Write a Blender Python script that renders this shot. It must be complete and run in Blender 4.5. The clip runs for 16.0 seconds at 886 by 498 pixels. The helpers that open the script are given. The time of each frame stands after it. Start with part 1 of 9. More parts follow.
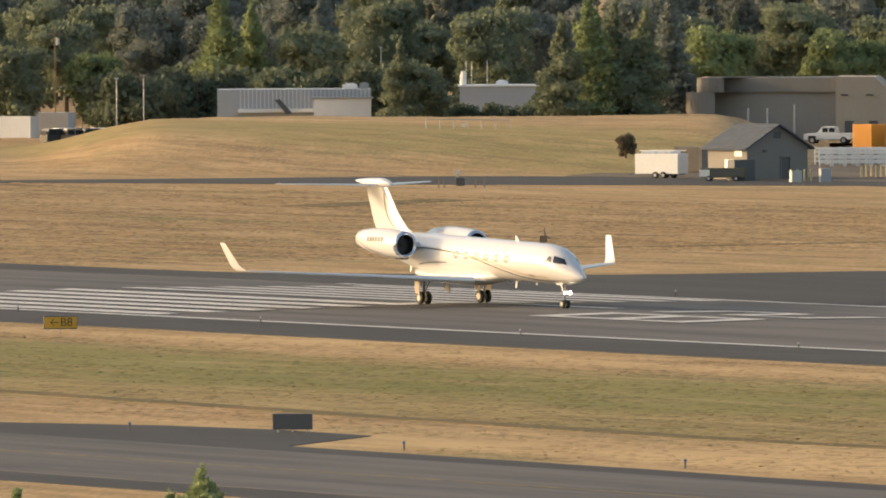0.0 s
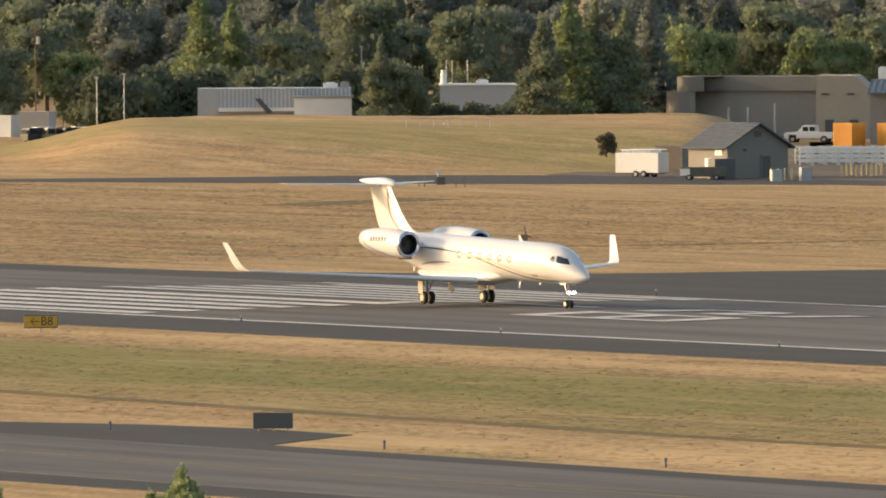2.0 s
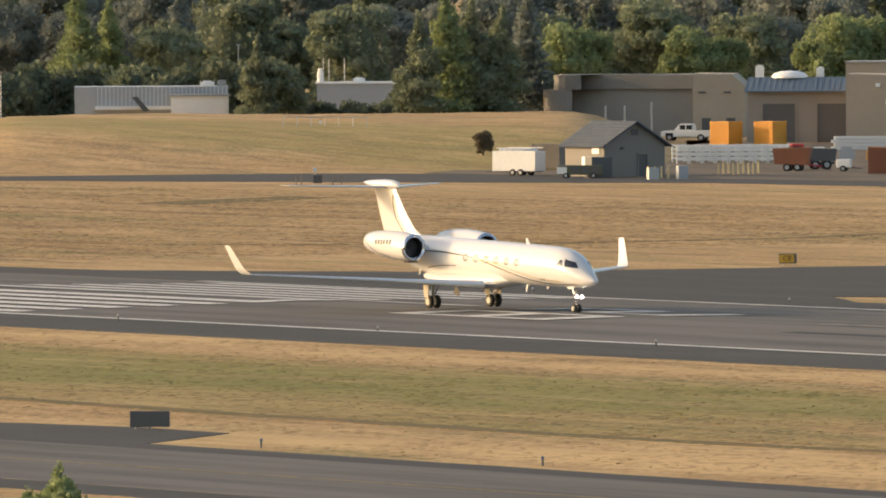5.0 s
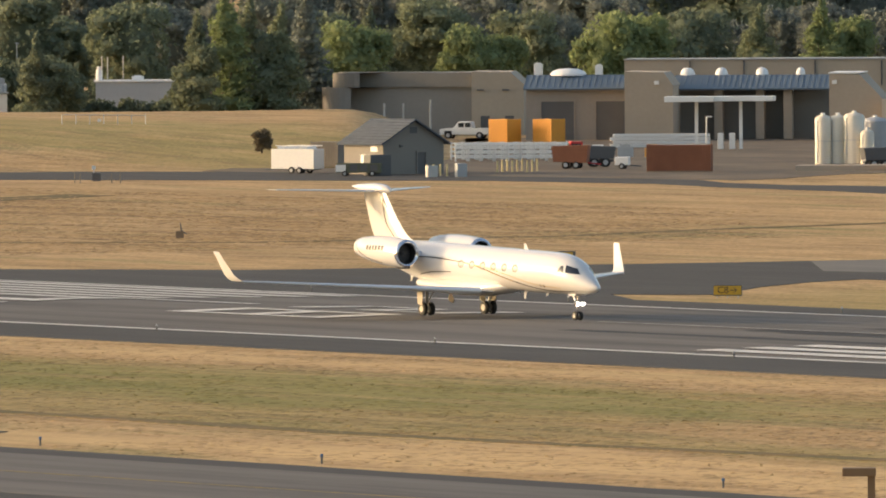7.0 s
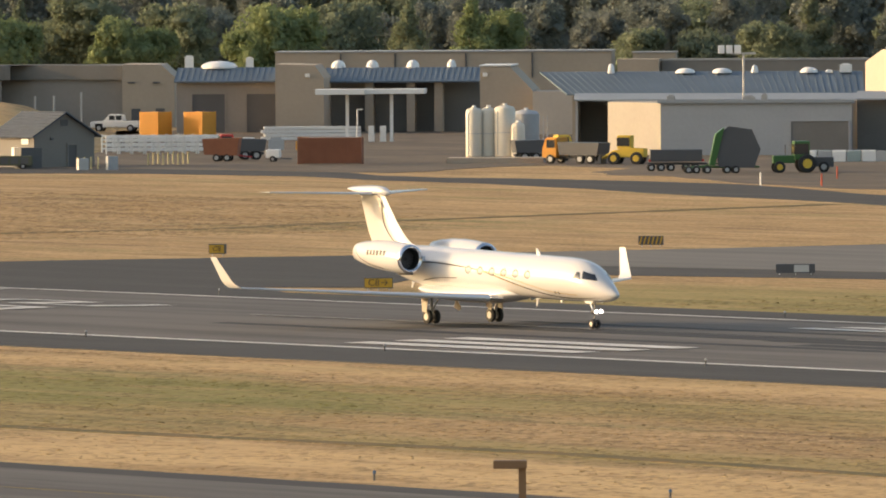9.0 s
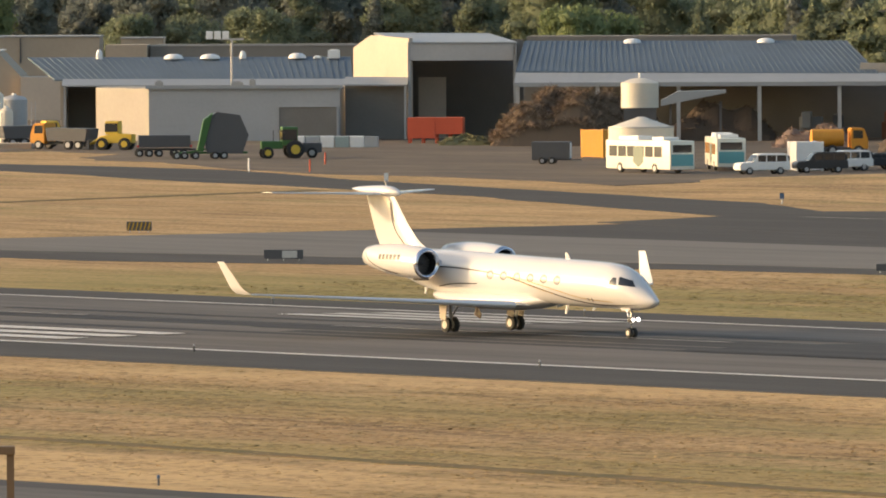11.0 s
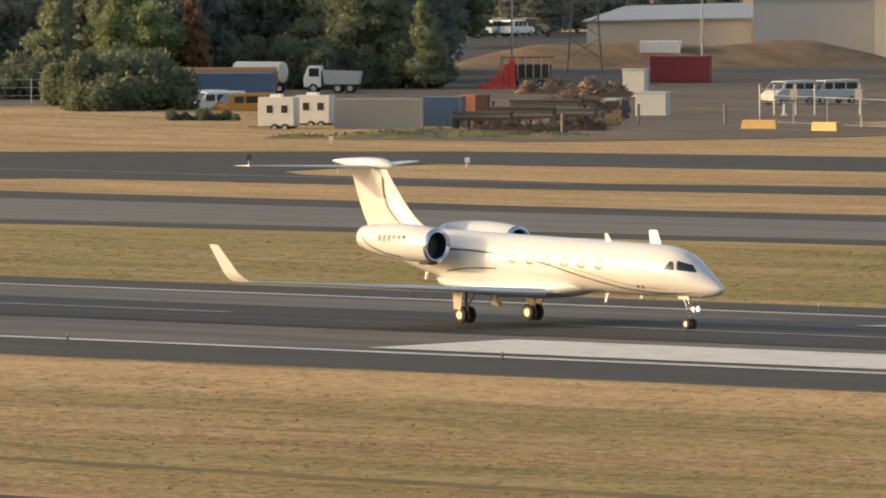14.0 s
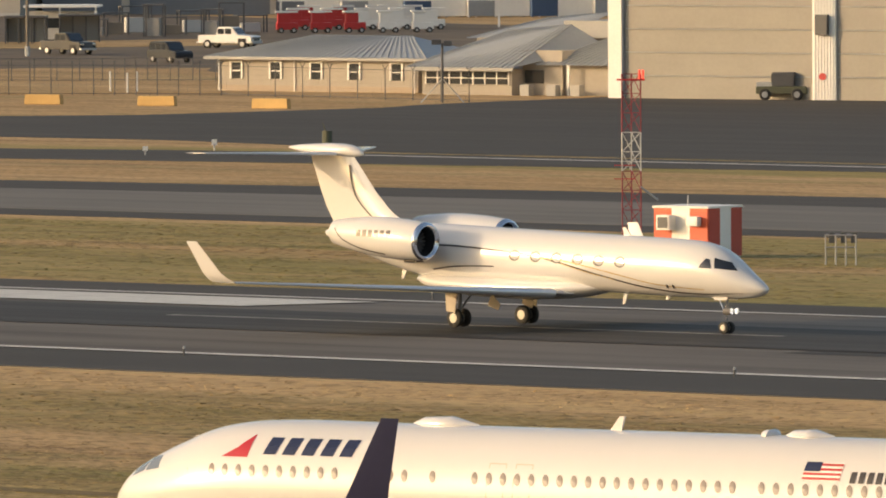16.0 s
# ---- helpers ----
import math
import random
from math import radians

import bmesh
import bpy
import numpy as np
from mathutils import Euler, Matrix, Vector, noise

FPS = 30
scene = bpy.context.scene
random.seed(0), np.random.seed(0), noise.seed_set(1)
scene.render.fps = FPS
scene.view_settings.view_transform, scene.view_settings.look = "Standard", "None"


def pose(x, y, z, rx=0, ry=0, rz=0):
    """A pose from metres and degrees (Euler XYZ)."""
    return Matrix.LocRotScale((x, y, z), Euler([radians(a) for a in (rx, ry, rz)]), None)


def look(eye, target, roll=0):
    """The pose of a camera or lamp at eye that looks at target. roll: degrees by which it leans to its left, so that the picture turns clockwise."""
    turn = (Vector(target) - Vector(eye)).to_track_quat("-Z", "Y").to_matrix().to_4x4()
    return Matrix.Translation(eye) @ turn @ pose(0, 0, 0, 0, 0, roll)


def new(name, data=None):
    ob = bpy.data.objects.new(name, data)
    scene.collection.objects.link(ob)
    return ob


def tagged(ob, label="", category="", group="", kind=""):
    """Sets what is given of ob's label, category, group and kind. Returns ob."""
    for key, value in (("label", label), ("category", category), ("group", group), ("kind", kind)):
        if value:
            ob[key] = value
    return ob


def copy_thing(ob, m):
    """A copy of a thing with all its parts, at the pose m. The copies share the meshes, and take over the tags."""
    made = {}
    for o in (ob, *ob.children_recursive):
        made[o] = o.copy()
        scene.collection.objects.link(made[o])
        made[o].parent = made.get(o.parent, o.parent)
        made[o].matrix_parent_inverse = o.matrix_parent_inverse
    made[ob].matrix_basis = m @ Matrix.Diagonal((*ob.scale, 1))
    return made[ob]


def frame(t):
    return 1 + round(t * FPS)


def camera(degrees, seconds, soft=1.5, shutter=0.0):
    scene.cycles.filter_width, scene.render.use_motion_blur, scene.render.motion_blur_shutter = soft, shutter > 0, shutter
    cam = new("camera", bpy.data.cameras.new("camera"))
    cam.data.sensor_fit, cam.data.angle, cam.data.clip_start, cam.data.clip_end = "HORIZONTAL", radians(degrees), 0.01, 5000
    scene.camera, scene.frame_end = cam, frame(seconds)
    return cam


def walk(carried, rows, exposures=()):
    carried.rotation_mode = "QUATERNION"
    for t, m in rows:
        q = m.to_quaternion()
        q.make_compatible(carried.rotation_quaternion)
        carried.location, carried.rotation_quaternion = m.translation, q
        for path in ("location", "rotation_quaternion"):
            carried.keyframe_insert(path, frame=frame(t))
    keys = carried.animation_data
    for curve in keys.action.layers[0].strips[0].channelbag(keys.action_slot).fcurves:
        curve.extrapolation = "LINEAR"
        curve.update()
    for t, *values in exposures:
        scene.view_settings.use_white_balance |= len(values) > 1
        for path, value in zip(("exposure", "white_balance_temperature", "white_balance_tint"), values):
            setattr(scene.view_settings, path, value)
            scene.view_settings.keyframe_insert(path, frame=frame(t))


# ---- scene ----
# x runs along the runway in the direction of take-off, y away from the camera's roof, z up
EYE = 24.75
cam = camera(3.916, 16.0, soft=1.9)
ROWS = [  # seconds, yaw, pitch, roll
    (0.0, 59.5026, -1.4600, 0.312), (0.5, 59.4999, -1.4615, 0.313), (1.0, 59.4888, -1.4614, 0.314),
    (1.5, 59.4577, -1.4647, 0.316), (2.0, 59.4159, -1.4650, 0.317), (2.5, 59.3664, -1.4653, 0.315),
    (3.0, 59.3068, -1.4656, 0.312), (3.5, 59.2363, -1.4670, 0.313), (4.0, 59.1469, -1.4695, 0.314),
    (4.5, 59.0287, -1.4725, 0.314), (5.0, 58.8716, -1.4753, 0.315), (5.5, 58.6656, -1.4774, 0.316),
    (6.0, 58.4165, -1.4793, 0.326), (6.5, 58.1694, -1.4842, 0.333), (7.0, 57.8929, -1.4902, 0.342),
    (7.5, 57.5558, -1.4987, 0.352), (8.0, 57.1874, -1.5068, 0.365), (8.5, 56.7877, -1.5177, 0.355),
    (9.0, 56.3491, -1.5317, 0.337), (9.5, 55.8652, -1.5479, 0.317), (10.0, 55.3296, -1.5656, 0.298),
    (10.5, 54.7359, -1.5839, 0.281), (11.0, 54.0869, -1.6068, 0.279), (11.5, 53.3911, -1.6492, 0.280),
    (12.0, 52.5733, -1.7019, 0.281), (12.5, 51.6655, -1.7612, 0.282), (13.0, 50.7247, -1.8133, 0.278),
    (13.5, 49.7034, -1.8561, 0.268), (14.0, 48.5674, -1.9017, 0.255), (14.5, 47.3028, -1.9500, 0.250),
    (15.0, 45.9445, -2.0093, 0.260), (15.5, 44.4448, -2.0643, 0.270), (16.0, 42.8251, -2.1236, 0.250),
]
walk(cam, [(t, pose(0, 0, EYE, 90 + p, r, y)) for t, y, p, r in ROWS], exposures=[(0.0, 1.0, 7100, 12), (8.0, 1.0, 7100, 12), (11.0, 0.98, 7150, 12), (13.0, 1.0, 7150, 12), (14.5, 0.84, 7150, 12), (15.5, 0.80, 7150, 12), (16.0, 0.60, 7150, 12)])

# ---- light: a low morning sun from behind the left shoulder, hazy sky
SUN_AZ, SUN_EL = math.atan2(-0.66, -0.75), radians(13)
world = bpy.data.worlds.new("sky")
scene.world = world
world.use_nodes = True
sky = world.node_tree.nodes.new("ShaderNodeTexSky")
sky.sky_type, sky.sun_disc = "NISHITA", False
sky.sun_elevation, sky.sun_rotation = SUN_EL, SUN_AZ
sky.dust_density, sky.air_density = 3.0, 1.0
world.node_tree.links.new(sky.outputs["Color"], world.node_tree.nodes["Background"].inputs["Color"])
world.node_tree.nodes["Background"].inputs["Strength"].default_value = 0.15
sun = new("sun", bpy.data.lights.new("sun", "SUN"))
sun.data.energy, sun.data.angle, sun.data.color = 1.75, radians(0.6), (1.0, 0.745, 0.485)
to_sun = Vector((-0.66 * math.cos(SUN_EL), -0.75 * math.cos(SUN_EL), math.sin(SUN_EL)))
sun.matrix_basis = look(to_sun * 900, (0, 0, 0))

# ---- materials
def mat(name, color, rough=0.6, metal=0.0, vary=0.15, scale=1.0, fine=0.08, bump=0.0, random=0.0, spec=0.5, coat=0.0):
    """A painted or plain surface: two scales of tone variation, fine relief."""
    m = bpy.data.materials.new(name)
    m.use_nodes = True
    nt = m.node_tree
    L, N = nt.links.new, nt.nodes.new
    b = nt.nodes["Principled BSDF"]
    b.inputs["Roughness"].default_value, b.inputs["Metallic"].default_value = rough, metal
    b.inputs["Specular IOR Level"].default_value = spec
    b.inputs["Coat Weight"].default_value = coat
    tc = N("ShaderNodeTexCoord")
    big, small = N("ShaderNodeTexNoise"), N("ShaderNodeTexNoise")
    big.inputs["Scale"].default_value, small.inputs["Scale"].default_value = 0.35 * scale, 5.0 * scale
    big.inputs["Detail"].default_value, small.inputs["Detail"].default_value = 4.0, 3.0
    L(tc.outputs["Object"], big.inputs["Vector"]); L(tc.outputs["Object"], small.inputs["Vector"])
    add = N("ShaderNodeMath"); add.operation = "MULTIPLY_ADD"
    L(big.outputs["Fac"], add.inputs[0]); add.inputs[1].default_value = 2 * vary; add.inputs[2].default_value = 1 - vary
    add2 = N("ShaderNodeMath"); add2.operation = "MULTIPLY_ADD"
    L(small.outputs["Fac"], add2.inputs[0]); add2.inputs[1].default_value = 2 * fine; L(add.outputs[0], add2.inputs[2])
    last = add2
    if random:
        info = N("ShaderNodeObjectInfo"); r = N("ShaderNodeMath"); r.operation = "MULTIPLY_ADD"
        L(info.outputs["Random"], r.inputs[0]); r.inputs[1].default_value = 2 * random; L(add2.outputs[0], r.inputs[2]); last = r
    mix = N("ShaderNodeMix"); mix.data_type = "RGBA"; mix.blend_type = "MULTIPLY"; mix.inputs[0].default_value = 1.0
    mix.inputs[6].default_value = (*color, 1)
    comb = N("ShaderNodeCombineColor")
    for k in range(3): L(last.outputs[0], comb.inputs[k])
    L(comb.outputs[0], mix.inputs[7]); L(mix.outputs[2], b.inputs["Base Color"])
    if bump:
        bp = N("ShaderNodeBump"); bp.inputs["Strength"].default_value = bump; bp.inputs["Distance"].default_value = 0.05
        L(small.outputs["Fac"], bp.inputs["Height"]); L(bp.outputs[0], b.inputs["Normal"])
    return m

def glass(name, tint):
    m = mat(name, tint, rough=0.06, vary=0.1, spec=0.9)
    return m

def glow(name, color, strength):
    m = bpy.data.materials.new(name); m.use_nodes = True
    b = m.node_tree.nodes["Principled BSDF"]
    b.inputs["Base Color"].default_value = (*color, 1)
    b.inputs["Emission Color"].default_value, b.inputs["Emission Strength"].default_value = (*color, 1), strength
    return m

def blend(name, layers, rough=0.95, bump=0.3, bump_scale=2.0, bands=(), island=None):
    """Ground: colours mixed over one another by world-space noises. layers: (color, noise scale (x, y), low, high, detail)."""
    m = bpy.data.materials.new(name); m.use_nodes = True
    nt = m.node_tree; L, N = nt.links.new, nt.nodes.new
    b = nt.nodes["Principled BSDF"]; b.inputs["Roughness"].default_value = rough
    b.inputs["Specular IOR Level"].default_value = 0.25
    geo = N("ShaderNodeNewGeometry")
    col = None
    for k, (c, s, lo, hi, det) in enumerate(layers):
        if col is None:
            rgb = N("ShaderNodeRGB"); rgb.outputs[0].default_value = (*c, 1); col = rgb.outputs[0]; continue
        mp = N("ShaderNodeMapping"); mp.inputs["Scale"].default_value = (s[0], s[1], 1.0); mp.inputs["Location"].default_value = (13.7 * k, 7.1 * k, 0)
        if len(s) > 2:  # clumps that stand across the slope of the light
            rt = N("ShaderNodeMapping"); rt.inputs["Rotation"].default_value = (0, 0, radians(s[2])); L(geo.outputs["Position"], rt.inputs["Vector"]); L(rt.outputs[0], mp.inputs["Vector"])
        else:
            L(geo.outputs["Position"], mp.inputs["Vector"])
        n = N("ShaderNodeTexNoise"); n.inputs["Scale"].default_value = 1.0; n.inputs["Detail"].default_value = det; n.inputs["Roughness"].default_value = 0.62
        L(mp.outputs[0], n.inputs["Vector"])
        r = N("ShaderNodeMapRange"); r.inputs["From Min"].default_value, r.inputs["From Max"].default_value = lo, hi
        L(n.outputs["Fac"], r.inputs["Value"])
        mx = N("ShaderNodeMix"); mx.data_type = "RGBA"; L(r.outputs[0], mx.inputs[0]); L(col, mx.inputs[6]); mx.inputs[7].default_value = (*c, 1)
        col = mx.outputs[2]
    if bands:
        # belts of other growth along the field: (color, y from, y to, softness, share, x from, x to)
        def noise_of(sx, sy, det, off):
            mp = N("ShaderNodeMapping"); mp.inputs["Scale"].default_value = (sx, sy, 1.0); mp.inputs["Location"].default_value = (off, off * 0.7, 0)
            L(geo.outputs["Position"], mp.inputs["Vector"])
            q = N("ShaderNodeTexNoise"); q.inputs["Scale"].default_value = 1.0; q.inputs["Detail"].default_value = det; q.inputs["Roughness"].default_value = 0.65
            L(mp.outputs[0], q.inputs["Vector"])
            return q.outputs["Fac"]
        def calc(op, a, c, d=None):
            q = N("ShaderNodeMath"); q.operation = op
            for k, v in enumerate((a, c, d)):
                if v is None: continue
                if isinstance(v, (int, float)): q.inputs[k].default_value = v
                else: L(v, q.inputs[k])
            return q.outputs[0]
        def step(v, lo, hi):
            q = N("ShaderNodeMapRange"); q.interpolation_type = "SMOOTHSTEP"; q.inputs["From Min"].default_value, q.inputs["From Max"].default_value = lo, hi
            L(v, q.inputs["Value"])
            return q.outputs[0]
        sep = N("ShaderNodeSeparateXYZ"); L(geo.outputs["Position"], sep.inputs[0])
        wob = calc("MULTIPLY_ADD", noise_of(0.011, 0.03, 4, 31.0), 34.0, -17.0)
        wob = calc("ADD", wob, calc("MULTIPLY_ADD", noise_of(0.09, 0.4, 5, 7.0), 10.0, -5.0))
        yy, xx = calc("ADD", sep.outputs["Y"], wob), calc("MULTIPLY_ADD", wob, 4.0, sep.outputs["X"])
        for k, (c, y0, y1, soft, share, x0, x1) in enumerate(bands):
            f = calc("MULTIPLY", step(yy, y0 - soft, y0 + soft), calc("SUBTRACT", 1.0, step(yy, y1 - soft, y1 + soft)))
            f = calc("MULTIPLY", f, calc("MULTIPLY", step(xx, x0 - 30, x0 + 30), calc("SUBTRACT", 1.0, step(xx, x1 - 30, x1 + 30))))
            f = calc("MULTIPLY", f, calc("MULTIPLY", step(noise_of(0.05, 0.28, 6, 3.3 * k), 0.18, 0.56), share))
            mx = N("ShaderNodeMix"); mx.data_type = "RGBA"; L(f, mx.inputs[0]); L(col, mx.inputs[6]); mx.inputs[7].default_value = (*c, 1)
            col = mx.outputs[2]
    if island:  # each clump a little lighter or darker than the turf under it
        r = N("ShaderNodeMapRange"); r.inputs["To Min"].default_value, r.inputs["To Max"].default_value = island
        L(geo.outputs["Random Per Island"], r.inputs["Value"])
        mx = N("ShaderNodeMix"); mx.data_type = "RGBA"; mx.blend_type = "MULTIPLY"; mx.inputs[0].default_value = 1.0
        cc = N("ShaderNodeCombineColor")
        for k in range(3): L(r.outputs[0], cc.inputs[k])
        L(col, mx.inputs[6]); L(cc.outputs[0], mx.inputs[7]); col = mx.outputs[2]
    L(col, b.inputs["Base Color"])
    n = N("ShaderNodeTexNoise"); n.inputs["Scale"].default_value = bump_scale; n.inputs["Detail"].default_value = 5.0
    L(geo.outputs["Position"], n.inputs["Vector"])
    bp = N("ShaderNodeBump"); bp.inputs["Strength"].default_value = bump; bp.inputs["Distance"].default_value = 0.1
    L(n.outputs["Fac"], bp.inputs["Height"]); L(bp.outputs[0], b.inputs["Normal"])
    return m

DRY, PALE, GREEN, BROWN = (0.41, 0.255, 0.108), (0.53, 0.35, 0.168), (0.18, 0.175, 0.06), (0.23, 0.142, 0.066)
TURF, STRAWC = (0.19, 0.185, 0.045), (0.62, 0.42, 0.20)
TURF_LAYERS = [(DRY, 0, 0, 0, 0), (PALE, (0.025, 0.10), 0.44, 0.60, 4), (BROWN, (0.025, 0.20), 0.49, 0.66, 5), (GREEN, (0.02, 0.09), 0.55, 0.72, 5),
                            (BROWN, (0.14, 0.7), 0.48, 0.74, 6), (PALE, (0.10, 0.6), 0.50, 0.74, 6), ((0.22, 0.16, 0.072), (2.4, 0.42, -52), 0.48, 0.76, 6), (PALE, (3.0, 0.5, -52), 0.50, 0.76, 6), ((0.24, 0.18, 0.08), (0.35, 0.08, -52), 0.58, 0.78, 6)]
TURF_BANDS = ((TURF, 334, 362, 6, 0.8, -1100, -530), (TURF, 322, 333, 4, 0.4, -1100, -380), (TURF, 344, 367, 6, 0.4, -405, 200), (TURF, 352, 364, 5, 0.4, -530, -400), (STRAWC, 304, 319, 3, 0.85, -540, -410), (STRAWC, 370, 381, 3, 0.6, -800, 200),
                     (TURF, 448, 478, 5, 0.6, -690, 300), (TURF, 484, 512, 4, 0.6, -640, 300), (TURF, 588, 612, 3, 0.6, -620, 300), (TURF, 308, 330, 4, 0.4, -400, 300), (TURF, 650, 690, 8, 0.5, -1260, -1040))
GRASS = blend("dry_grass", TURF_LAYERS, bump=0.35, bands=TURF_BANDS)
CLUMP = blend("dry_grass_clumps", TURF_LAYERS, bump=0.2, bands=TURF_BANDS, island=(0.62, 1.08))
DARKGRASS = blend("dark_strip_grass", [((0.13, 0.105, 0.045), 0, 0, 0, 0), (BROWN, (0.2, 0.4), 0.45, 0.7, 5)], bump=0.6)
ASPHALT = blend("runway_asphalt", [((0.148, 0.135, 0.12), 0, 0, 0, 0), ((0.09, 0.082, 0.075), (0.02, 0.25), 0.4, 0.65, 5), ((0.14, 0.13, 0.115), (0.3, 0.9), 0.55, 0.8, 4)], rough=0.85, bump=0.1, bump_scale=8)
RUBBER = blend("rubber_marks", [((0.036, 0.034, 0.034), 0, 0, 0, 0), ((0.062, 0.058, 0.055), (0.008, 0.5), 0.45, 0.7, 5)], rough=0.75, bump=0.1, bump_scale=8)
SHOULDER = blend("shoulder_asphalt", [((0.056, 0.053, 0.050), 0, 0, 0, 0), ((0.075, 0.07, 0.065), (0.03, 0.2), 0.45, 0.7, 5)], rough=0.85, bump=0.15, bump_scale=8)
CONCRETE = blend("taxiway_concrete", [((0.17, 0.16, 0.145), 0, 0, 0, 0), ((0.13, 0.125, 0.115), (0.02, 0.2), 0.42, 0.65, 5), ((0.20, 0.19, 0.17), (0.3, 0.9), 0.6, 0.8, 3)], rough=0.9, bump=0.1)
GRAVEL = blend("yard_gravel", [((0.125, 0.10, 0.075), 0, 0, 0, 0), ((0.18, 0.14, 0.10), (0.05, 0.1), 0.45, 0.65, 5), ((0.09, 0.08, 0.07), (0.15, 0.3), 0.52, 0.72, 5)], rough=0.95, bump=0.4)
WHITE_LINE = blend("worn_white_paint", [((0.62, 0.60, 0.55), 0, 0, 0, 0), ((0.40, 0.38, 0.35), (0.4, 1.4), 0.5, 0.75, 5), ((0.2, 0.19, 0.18), (1.5, 3.0), 0.62, 0.8, 4)], rough=0.7, bump=0.1)
FADED_LINE = blend("faded_white_paint", [((0.34, 0.32, 0.29), 0, 0, 0, 0), ((0.16, 0.15, 0.135), (0.5, 1.2), 0.42, 0.7, 5)], rough=0.8, bump=0.1)
YELLOW_LINE = blend("worn_yellow_paint", [((0.36, 0.25, 0.07), 0, 0, 0, 0), ((0.14, 0.12, 0.08), (0.5, 1.2), 0.42, 0.65, 5)], rough=0.8, bump=0.1)

JET = mat("white_jet_paint", (0.63, 0.62, 0.605), rough=0.22, vary=0.03, fine=0.01, scale=0.5, coat=0.4)
JETGREY = mat("polished_edge_metal", (0.72, 0.74, 0.77), rough=0.3, metal=0.6, vary=0.06)
WINGGREY = mat("wing_grey_paint", (0.26, 0.29, 0.33), rough=0.28, vary=0.08)
DARKSTRIPE = mat("dark_bronze_stripe", (0.035, 0.03, 0.028), rough=0.3)
GOLD = mat("gold_stripe", (0.42, 0.30, 0.12), rough=0.35, metal=0.3)
COCKPIT = glass("cockpit_glass", (0.012, 0.014, 0.018))
BLACK = mat("black_rubber", (0.02, 0.02, 0.02), rough=0.75)
DARK = mat("dark_void", (0.012, 0.012, 0.013), rough=0.8)
CHROME = mat("bright_metal", (0.75, 0.75, 0.77), rough=0.18, metal=1.0)
RIM = mat("dusty_wheel_rim", (0.30, 0.29, 0.27), rough=0.45, metal=0.5, vary=0.2, scale=4)
GEAR = mat("gear_door_beige", (0.36, 0.31, 0.25), rough=0.5)
SHADE = mat("cabin_window", (0.33, 0.34, 0.36), rough=0.12, coat=0.6)
NAVY = mat("navy_paint", (0.012, 0.016, 0.05), rough=0.25, coat=0.4)
RED = mat("red_paint", (0.45, 0.03, 0.03), rough=0.45)
BRIGHTRED = mat("orange_red_paint", (0.55, 0.09, 0.04), rough=0.5)
ORANGE = mat("orange_paint", (0.62, 0.27, 0.03), rough=0.55, vary=0.2)
YELLOW = mat("yellow_paint", (0.62, 0.42, 0.05), rough=0.55, vary=0.2)
BLOCKYEL = mat("faded_yellow_concrete", (0.43, 0.29, 0.12), rough=0.85, vary=0.35, scale=2.0, fine=0.15, random=0.12)
SIGNYEL = mat("sign_yellow", (0.46, 0.29, 0.03), rough=0.5, vary=0.2)
WHITE = mat("white_paint", (0.74, 0.73, 0.70), rough=0.45, vary=0.12)
CREAM = mat("cream_wall", (0.46, 0.40, 0.33), rough=0.8, vary=0.12, scale=0.6)
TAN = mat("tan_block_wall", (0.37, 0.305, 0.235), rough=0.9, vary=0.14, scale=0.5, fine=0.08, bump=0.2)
GREYWALL = mat("grey_metal_wall", (0.36, 0.37, 0.375), rough=0.6, vary=0.12, scale=0.6)
OFFICEWALL = mat("office_wall", (0.34, 0.31, 0.265), rough=0.85, vary=0.12, scale=0.6)
# Blue-grey taken darker so that the far hall's shade sits in its colour
BLUEHALLSHADE = mat("shaded_blue_grey_hall_wall", (0.17, 0.178, 0.195), rough=0.8, vary=0.15, scale=0.5)
# Patchy, darker tone puts the tree shadows on the warehouse into its colour
DOCKWALLSHADE = mat("tree_shaded_warehouse_wall", (0.33, 0.315, 0.28), rough=0.85, vary=0.3, scale=0.4, fine=0.06)
# Tan walls darkened to grey-brown: shade on these fronts is put into the colour
HALLSHADE = mat("hall_shaded_wall", (0.24, 0.22, 0.20), rough=0.9, vary=0.15, scale=0.5)
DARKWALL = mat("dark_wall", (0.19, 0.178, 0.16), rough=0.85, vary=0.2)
BLUEROOF = mat("blue_grey_metal_roof", (0.105, 0.137, 0.165), rough=0.6, spec=0.3, vary=0.2, scale=0.5)
GREYROOF = mat("grey_roof", (0.30, 0.30, 0.29), rough=0.6, vary=0.18)
LIGHTROOF = mat("pale_metal_roof", (0.29, 0.31, 0.32), rough=0.45, vary=0.12)
STEEL = mat("galvanised_steel", (0.42, 0.42, 0.42), rough=0.5, metal=0.6, vary=0.15)
DARKSTEEL = mat("dark_steel", (0.085, 0.085, 0.088), rough=0.55, vary=0.2)
WOOD = mat("weathered_wood", (0.20, 0.14, 0.09), rough=0.9, vary=0.3, scale=2)
RUST = mat("rusty_steel", (0.22, 0.085, 0.045), rough=0.85, vary=0.3, scale=2, fine=0.2)
CARGREY = mat("dark_car_paint", (0.03, 0.034, 0.04), rough=0.35, spec=0.35, coat=0.15)
CARTAN = mat("tan_car_paint", (0.28, 0.21, 0.14), rough=0.3, coat=0.5)
TEAL = mat("teal_panel", (0.10, 0.32, 0.34), rough=0.4)
BLUE = mat("blue_paint", (0.06, 0.11, 0.2), rough=0.5, vary=0.2)
GREENP = mat("green_paint", (0.035, 0.12, 0.028), rough=0.4)
